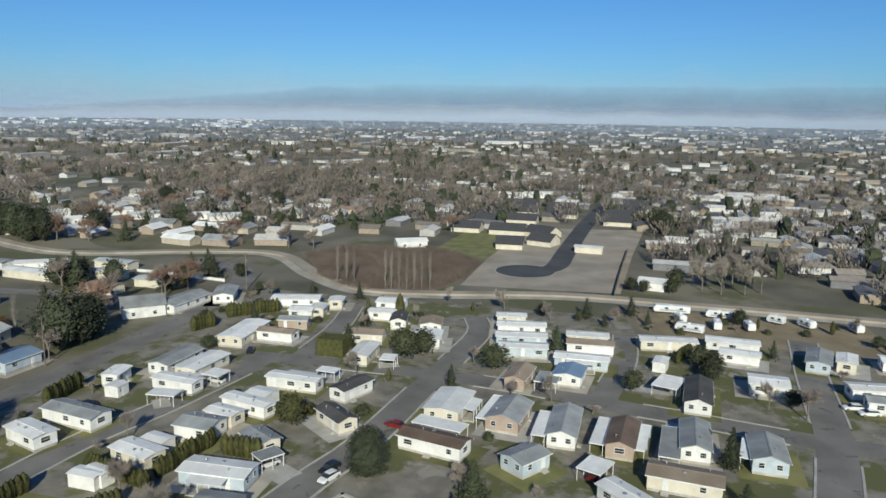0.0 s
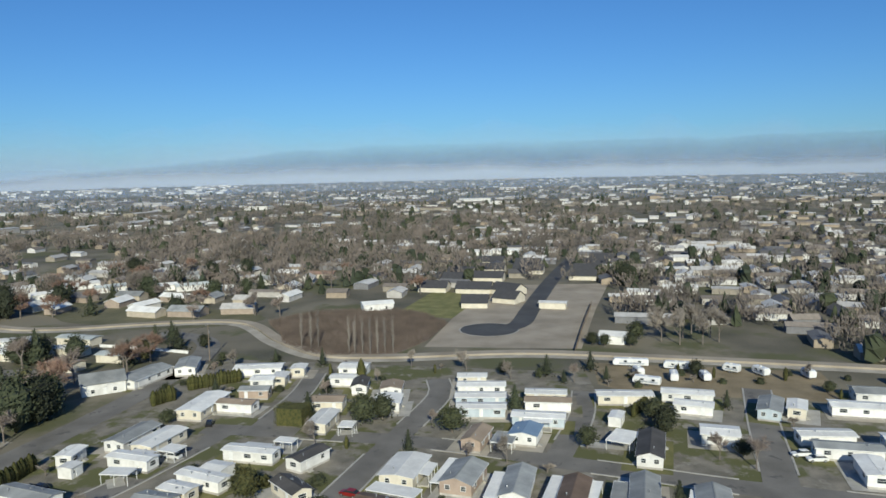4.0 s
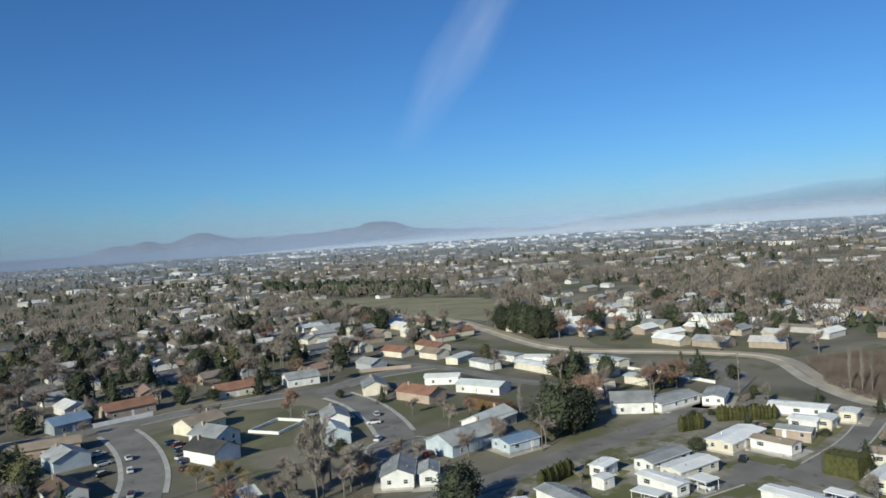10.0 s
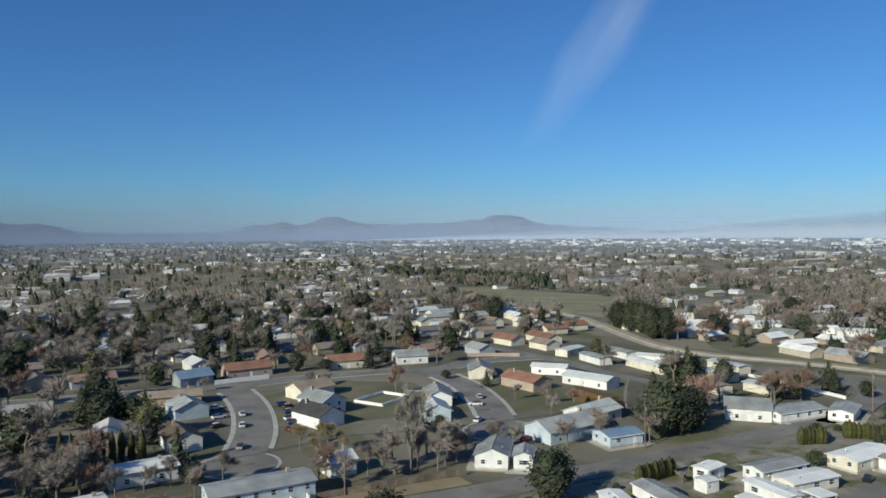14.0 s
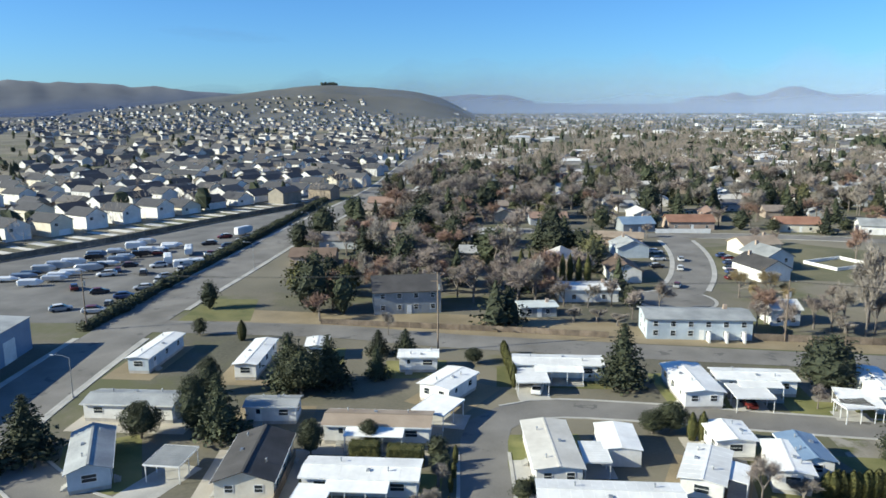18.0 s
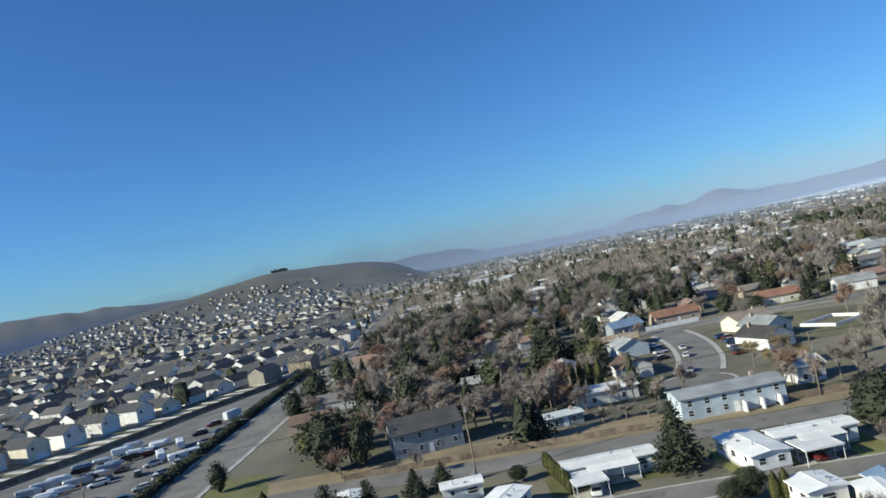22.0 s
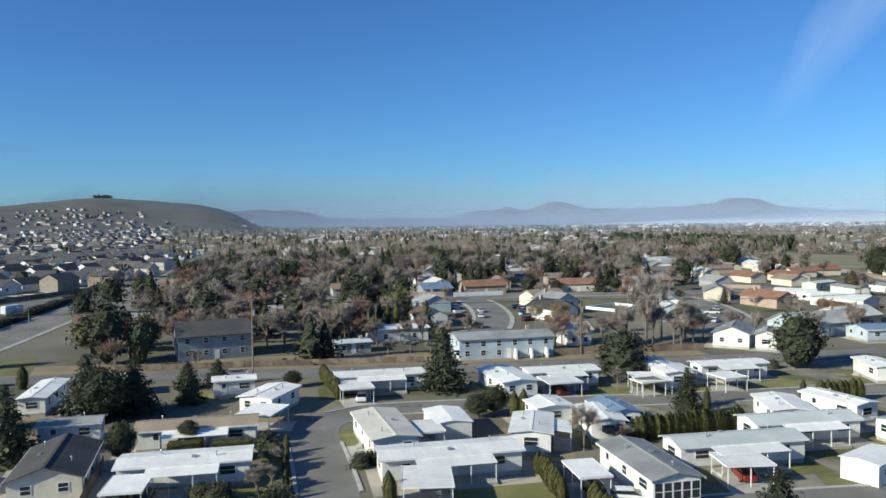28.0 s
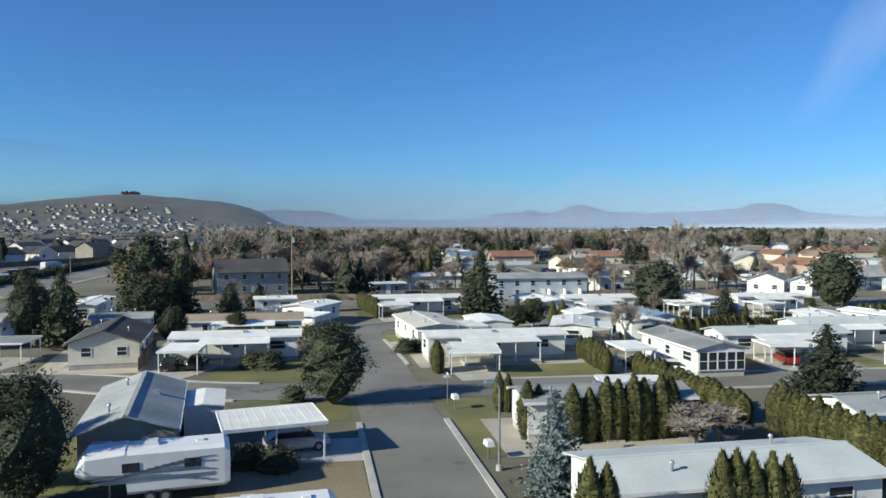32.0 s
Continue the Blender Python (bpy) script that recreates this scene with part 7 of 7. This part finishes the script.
# pale concrete strips between the nearest row and its fence, and the bare strip behind that row
for i in range(68):
    u = -170 + i * 7.75 + sr.uniform(-1, 1)
    v = 13 + sr.uniform(-1, 1)
    x, y = -82 + 0.427 * u - 0.904 * v, 345 + 0.904 * u + 0.427 * v
    if x < -80 and y > 195:
        tagged(part("patio", Geo().box(x, y, 0, sr.uniform(10, 15), sr.uniform(2.0, 3.6), 0.09, radians(155)), "pale_concrete"), "pale concrete strip behind a house", "patio", kind="structure")
strip = [Vector((-82 + 0.427 * u - 0.904 * v, 345 + 0.904 * u + 0.427 * v, 0)) for u, v in ((-190, 100), (-60, 98), (60, 98), (190, 92), (300, 80))]
structure("track", ribbon(strip, -7, 7, 0.02), "dry", "bare earth strip between rows of houses", "track")
board_fence([(p.x - 6.5, p.y + 3.1) for p in strip[:4]], 1.8, "dark wooden fence behind a row of houses")

# ---- scattered houses and trees of the town ----
CELL = {}
for x, y, r in HOMES:
    CELL.setdefault((int(x // 20), int(y // 20)), []).append((x, y, r))
ROADPT = {}
for line, half in ROAD_LINES:
    for p in line:
        ROADPT.setdefault((int(p.x // 20), int(p.y // 20)), []).append((p.x, p.y, half))


def free(x, y, r):
    i, j = int(x // 20), int(y // 20)
    for a in (-1, 0, 1):
        for b in (-1, 0, 1):
            for table, extra in ((CELL, 0.0), (ROADPT, 1.0)):
                for px, py, pr in table.get((i + a, j + b), ()):
                    if math.hypot(px - x, py - y) < pr + r + extra:
                        return False
    return True


def take(x, y, r):
    CELL.setdefault((int(x // 20), int(y // 20)), []).append((x, y, r))


def in_park(x, y):
    return -64 < x < 245 and -75 < y < 133


def inside(pts, x, y):
    odd = False
    for (ax, ay), (bx, by) in zip(pts, pts[1:] + pts[:1]):
        if (ay > y) != (by > y) and x < ax + (bx - ax) * (y - ay) / (by - ay):
            odd = not odd
    return odd


def open_land(x, y):
    """Fields, yards and plots with nothing on them."""
    if y > 240 and x > 200 and any(math.hypot(p.x - x, p.y - y) < 15 for p in CANAL):
        return True
    if inside(FIELD, x, y) or -62 < x < -20 and 150 < y < 205 or -27 < x < 34 and 150 < y < 169 or 152 < x < 196 and 160 < y < 262 or 255 < x < 345 and 8 < y < 62 or 256 < x < 300 and -72 < y < 4 or 36 < x < 152 and 150 < y < 293:
        return True
    if -150 < x < -72 and y < 345 and y < 345 + 2.1 * (x + 80) + 60:
        return True
    if 226 < x < 262 and -80 < y < 70:
        return True
    if 250 < x < 405 and -8 < y < 64 or 300 < x < 375 and 55 < y < 92:
        return True
    if 228 < x < 345 and 60 < y < 150:
        return True
    if 84 < x < 152 and 148 < y < 240:
        return True
    return 75 < x < 122 and 196 < y < 252 or 225 < x < 345 and 150 < y < 290


gr = random.Random(63)
for i in range(26):
    f = i / 25
    tree("cedar_", 279 + 16 * f + gr.uniform(-6, 6), 266 + 44 * f + gr.uniform(-4, 4), gr.uniform(12, 17), gr.uniform(0.75, 0.95), "dense grove of dark evergreens")
nr = random.Random(77)
got = 0
while got < 40:
    x, y = nr.uniform(-32, 112), nr.uniform(151, 192)
    if x > 34 and y > 156 or -27 < x < 32 and y < 169 or not free(x, y, 1.0):
        continue
    tree(nr.choice(("bare", "bare", "pale", "bare", "bare", "pale", "rust", "rust")), x, y, nr.uniform(6.5, 10.5), nr.uniform(1.0, 1.35), "trees beyond the lane")
    take(x, y, 2.0)
    got += 1
for px, py, h in ((262, 2.5, 5), (261, -2, 4.5), (262, -11, 5), (272, -13, 7)):
    tree("round", px, py, h, 1.1, "evergreens beyond the canal")
for px, py in ((270, -22), (266, -28), (268, -36), (272, -42), (276, -30), (280, -24), (279, -40), (285, -34)):
    tree("pale", px, py, 13, 1.1, "grove beyond the canal")
pr = random.Random(91)
got = 0
while got < 150:
    x, y = pr.uniform(55, 232), pr.uniform(-78, 128)
    if 96 < x < 115 and 40 < y < 60 or not free(x, y, 0.9) or any(abs(x - hx) < hr * 0.9 and abs(y - hy) < hr * 0.9 for hx, hy, hr in HOMES if hr > 3):
        continue
    kind, lo, hi = pr.choice((("bush", 1.2, 2.4), ("round", 3.0, 5.5), ("bare", 4.5, 7.0), ("pine", 4.0, 7.5), ("column", 2.6, 4.5), ("drybush", 1.6, 2.8), ("bush", 1.2, 2.0), ("pale", 5, 7.5)))
    tree(kind, x, y, pr.uniform(lo, hi), pr.uniform(0.9, 1.3), "garden shrubs and trees")
    take(x, y, 1.5)
    got += 1
tr = random.Random(21)
count = 0
while count < 18:
    x, y = tr.uniform(186, 300), tr.uniform(268, 430)
    if open_land(x, y) or not free(x, y, 8):
        continue
    house(x, y, tr.choice((0, 90)) + tr.uniform(-10, 10), tr.uniform(12, 20), tr.uniform(7, 9), 2.9, tr.choice(("roof_white", "roof_pale", "roof_red", "roof_tan", "roof_gray")), "wall_cream", "pale house beyond the cul-de-sacs", group="town houses")
    take(x, y, 9)
    count += 1
count = 0
while count < 78:
    x, y = tr.uniform(-50, 330), tr.uniform(152, 470)
    if in_park(x, y) or open_land(x, y) or not free(x, y, 7):
        continue
    house(x, y, tr.choice((0, 90)) + tr.uniform(-8, 8), tr.uniform(11, 16), tr.uniform(7, 9), 2.9, label="single-storey house among winter trees", group="town houses")
    take(x, y, 8)
    count += 1
count = 0
while count < 370:
    x, y = tr.uniform(-60, 330), 150 + 330 * tr.random() ** 1.3
    west = x < 40
    if x > 180 and y > 260 and tr.random() < 0.55:
        continue
    if in_park(x, y) or open_land(x, y) or not free(x, y, 1.2):
        continue
    k = tr.random()
    if k < (0.1 if y < 215 else 0.24 if west else 0.16):
        kind, h, w = "pine", tr.uniform(7, 14), tr.uniform(1.0, 1.4)
    elif k < 0.28:
        kind, h, w = "olive", tr.uniform(6, 11), tr.uniform(0.9, 1.3)
    elif k < 0.42:
        kind, h, w = "cedar", tr.uniform(7, 13), tr.uniform(0.9, 1.3)
    elif k < 0.72:
        kind, h, w = "bare", tr.uniform(8, 14), tr.uniform(1.1, 1.5)
    elif k < 0.8:
        kind, h, w = "rust", tr.uniform(7, 11), tr.uniform(1.1, 1.4)
    else:
        kind, h, w = "pale", tr.uniform(9, 14), tr.uniform(1.0, 1.3)
    tree(kind + "_", x, y, h * 1.1, w * 1.12, "town trees")
    take(x, y, 2)
    count += 1


count = 0
while count < 26:
    x, y = tr.uniform(292, 420), tr.uniform(150, 335)
    if not free(x, y, 7):
        continue
    house(x, y, tr.choice((0, 90)) + tr.uniform(-12, 12), tr.uniform(9, 17), tr.uniform(6, 9), 2.8, tr.choice(("roof_white", "house_roof", "roof_gray")), label="low house or shed beyond the canal", group="town houses")
    take(x, y, 8)
    count += 1
count = 0
while count < 60:
    x, y = tr.uniform(282, 430), tr.uniform(140, 340)
    if not free(x, y, 1.5):
        continue
    kind = tr.choice(("bare_", "bare_", "bare_", "rust_", "pine_", "cedar_"))
    tree(kind, x, y, tr.uniform(7, 12), tr.uniform(1.1, 1.6), "trees beyond the canal")
    take(x, y, 3)
    count += 1


def stuff(name, g, material, label, category):
    return tagged(part(name, g, material), label, category, kind="stuff")


walls, roofs, sub = Geo(), Geo(), Geo()
fr = random.Random(33)


def woods(x, y):
    """Above nought where trees stand close together, below it where roofs do."""
    return noise.noise((x * 0.0062, y * 0.0062, 41)) + 0.5 * noise.noise((x * 0.015, y * 0.015, 43))


def far_house(x, y, z, turn, L, W, e, rise, roof_geo):
    m = pose(x, y, z, 0, 0, turn)
    w = gable_wall(L, W, -1.0, e, rise)
    walls.add(w.v, w.f[:4], m)
    a, b = L / 2 + 0.4, W / 2 + 0.4
    roof_geo.add([(-a, -b, e - 0.1), (a, -b, e - 0.1), (a, 0, e + rise + 0.1), (-a, 0, e + rise + 0.1), (a, b, e - 0.1), (-a, b, e - 0.1)], [(0, 1, 2, 3), (3, 2, 4, 5)], m)


for _ in range(8800):
    az, r = fr.uniform(-36, 134), 230 * math.exp(fr.random() * math.log(4000 / 230))
    x, y = r * math.sin(radians(az)), r * math.cos(radians(az))
    if in_park(x, y) or r < 480 and (-64 < x < 330 and 130 < y < 475) or open_land(x, y):
        continue
    if noise.noise((x * 0.004, y * 0.004, 3)) < -0.3 - (0.25 if x < 0 else 0):
        continue
    if 42 < az < 82 and r < 900 and fr.random() < 0.45:
        continue
    if az > 0 and r < 1800 and woods(x, y) > 0.16 and fr.random() < 0.55:
        continue
    h = height(x, y)
    if h > (62 - 3.0 * max(0.0, -az - 12) if az < -9.5 else 34) or h > 8 and fr.random() < (0.25 if az < -9.5 else 0.55) or r < 1200 and not free(x, y, 5):
        continue
    west = az < -8
    big = fr.random() < (0.06 if r > 1100 else 0.015) and r > 750
    if west:
        far_house(x, y, h, 65 + fr.choice((0, 90)) + fr.uniform(-6, 6), fr.uniform(11, 14), fr.uniform(8, 10), fr.choice((3.2, 5.3)), 2.4, sub)
    elif big:
        far_house(x, y, h, fr.choice((0, 90)) + fr.uniform(-4, 4), fr.uniform(30, 75), fr.uniform(16, 28), fr.uniform(4, 7), 0.8, roofs)
    else:
        far_house(x, y, h, fr.choice((0, 90)) + fr.uniform(-10, 10), fr.uniform(10, 18), fr.uniform(6, 9), 2.9, fr.uniform(0.5, 1.8), roofs)
    if r < 1200:
        take(x, y, 7)
hill_trees = []
for _ in range(620):
    az, r = fr.uniform(-37, -7.5), fr.uniform(1500, 2600)
    x, y = r * math.sin(radians(az)), r * math.cos(radians(az))
    h = height(x, y)
    if h > 74 - 2.6 * abs(az + 14.5) or az > -10 and h > 30:
        continue
    far_house(x, y, h, 65 + fr.choice((0, 90)) + fr.uniform(-12, 12), fr.uniform(9, 12), fr.uniform(7, 9), fr.choice((3.0, 4.6)), 2.2, sub)
    if fr.random() < 0.6:
        hill_trees.append((x + fr.uniform(-14, 14), y - 12))
shells = Geo()
for _ in range(95):
    az, r = fr.uniform(26, 62), fr.uniform(2500, 3850)
    if az < 34 and fr.random() < 0.5:
        continue
    shells.box(r * math.sin(radians(az)), r * math.cos(radians(az)), -0.5, fr.uniform(14, 26), fr.uniform(40, 120), fr.uniform(5, 8), -radians(az) + fr.uniform(-0.3, 0.3))
stuff("far_white_sheds", shells, "wall_white", "long white sheds at the far end of the valley", "sheds")
stuff("far_house_walls", walls, "far_wall", "walls of the distant town houses", "houses")
stuff("far_house_roofs", roofs, "far_roof", "roofs of the distant town houses", "houses")
stuff("far_subdivision_roofs", sub, "sub_roof", "dark roofs of the distant subdivision", "houses")

twigs, greens = Geo(), Geo()


def far_bare(x, y, z, h, w, r):
    k0 = len(twigs.v)
    n = 8
    twigs.v += [(x - 0.15, y, z), (x + 0.15, y, z), (x, y, z + h * 0.7)]
    face = [(k0, k0 + 1, k0 + 2)]
    for i in range(30 if x * x + y * y > 1e6 else 54):
        a, f = r.uniform(0, 6.283), r.random()
        rad = w * math.sin(math.pi * (0.12 + 0.8 * f)) ** 0.6
        px, py, pz = x + math.cos(a) * rad, y + math.sin(a) * rad, z + h * (0.25 + 0.75 * f) + r.uniform(-0.5, 0.5)
        k = len(twigs.v)
        s, q = 0.1 + 0.03 * w, 0.45 + 0.12 * w
        k = len(twigs.v)
        twigs.v += [(px - s, py + s, pz - q), (px + s, py - s, pz - q * 0.7), (px + (px - x) * 0.25, py + (py - y) * 0.25, pz + q)]
        face.append((k, k + 1, k + 2))
    twigs.f += face


def far_green(x, y, z, h, w, r, cone):
    k0 = len(greens.v)
    greens.v.append((x, y, z + h))
    prev = None
    for i, f in enumerate((0.75, 0.4, 0.08) if cone else (0.92, 0.6, 0.12)):
        rad = w * ((1 - f) if cone else math.sin(math.pi * (0.15 + 0.75 * f)) ** 0.6)
        ringv = []
        for k in range(7):
            a = 0.898 * k + i
            q = rad * r.uniform(0.65, 1.25)
            ringv.append(len(greens.v))
            greens.v.append((x + math.cos(a) * q, y + math.sin(a) * q, z + h * f + r.uniform(-0.08, 0.08) * h))
        for k in range(7):
            if prev is None:
                greens.f.append((k0, ringv[k], ringv[(k + 1) % 7]))
            else:
                greens.f.append((prev[k], ringv[k], ringv[(k + 1) % 7], prev[(k + 1) % 7]))
        prev = ringv


for _ in range(30000):
    az, r = fr.uniform(-36, 134), 250 * math.exp(fr.random() ** 0.9 * math.log(4000 / 250))
    x, y = r * math.sin(radians(az)), r * math.cos(radians(az))
    if in_park(x, y) or open_land(x, y) or r < 480 and (-64 < x < 330 and 130 < y < 475):
        continue
    if az < -8 and fr.random() < 0.8:
        continue
    h = height(x, y)
    if h > 12 or r < 1200 and not free(x, y, 1.5):
        continue
    if noise.noise((x * 0.007, y * 0.007, 17)) < -0.35:
        continue
    wood = woods(x, y) if az > 0 and r < 1800 else 0.0
    if wood < -0.2 and fr.random() < 0.5:
        continue
    if fr.random() < (0.74 if az > 25 else 0.56):
        k = 1.2 if wood > 0.16 else 1.0
        far_bare(x, y, h, fr.uniform(6, 11) * k, fr.uniform(3, 5.5) * k, fr)
    else:
        far_green(x, y, h, fr.uniform(5, 11), fr.uniform(2, 4), fr, fr.random() < 0.6)
thick = Geo()
for _ in range(26000):
    x, y = fr.uniform(230, 320), fr.uniform(60, 140)
    if not inside(THICKET, x, y) or not free(x, y, 0.2):
        continue
    h = fr.uniform(1.2, 3.0)
    k = len(thick.v)
    u, w = fr.gauss(0, 0.8), fr.gauss(0, 0.8)
    thick.v += [(x - 0.09, y + 0.04, 0), (x + 0.09, y - 0.04, 0), (x + u, y + w, h), (x + u * 0.5 - 0.5, y + w * 0.5 + 0.4, h * 0.9), (x + u * 0.4 + 0.5, y + w * 0.4 - 0.5, h * 0.85)]
    thick.f += [(k, k + 1, k + 2), (k, k + 1, k + 3), (k, k + 1, k + 4)]
stuff("thicket", thick, "twig_bush", "low reddish-brown leafless thicket", "thicket")
for _ in range(230):
    f = fr.random()
    x, y = 384 + 40 * f + fr.gauss(0, 9), 800 - 240 * f + fr.gauss(0, 14)
    if not inside(FIELD, x, y):
        far_green(x, y, 0, fr.uniform(8, 15), fr.uniform(3, 5), fr, fr.random() < 0.4)
for x, y in hill_trees:
    far_green(x, y, height(x, y), fr.uniform(4, 7), fr.uniform(3, 5), fr, False)
for i in range(26):
    az = radians(-12.5 + fr.uniform(-0.55, 0.55))
    x, y = 2615 * math.sin(az), 2615 * math.cos(az)
    far_green(x, y, height(x, y) - 1, fr.uniform(6, 13), fr.uniform(4, 7), fr, False)
stuff("far_bare_trees", twigs, "far_twig", "leafless trees of the distant town", "trees")
stuff("far_evergreen_trees", greens, "far_green", "evergreens of the distant town", "trees")
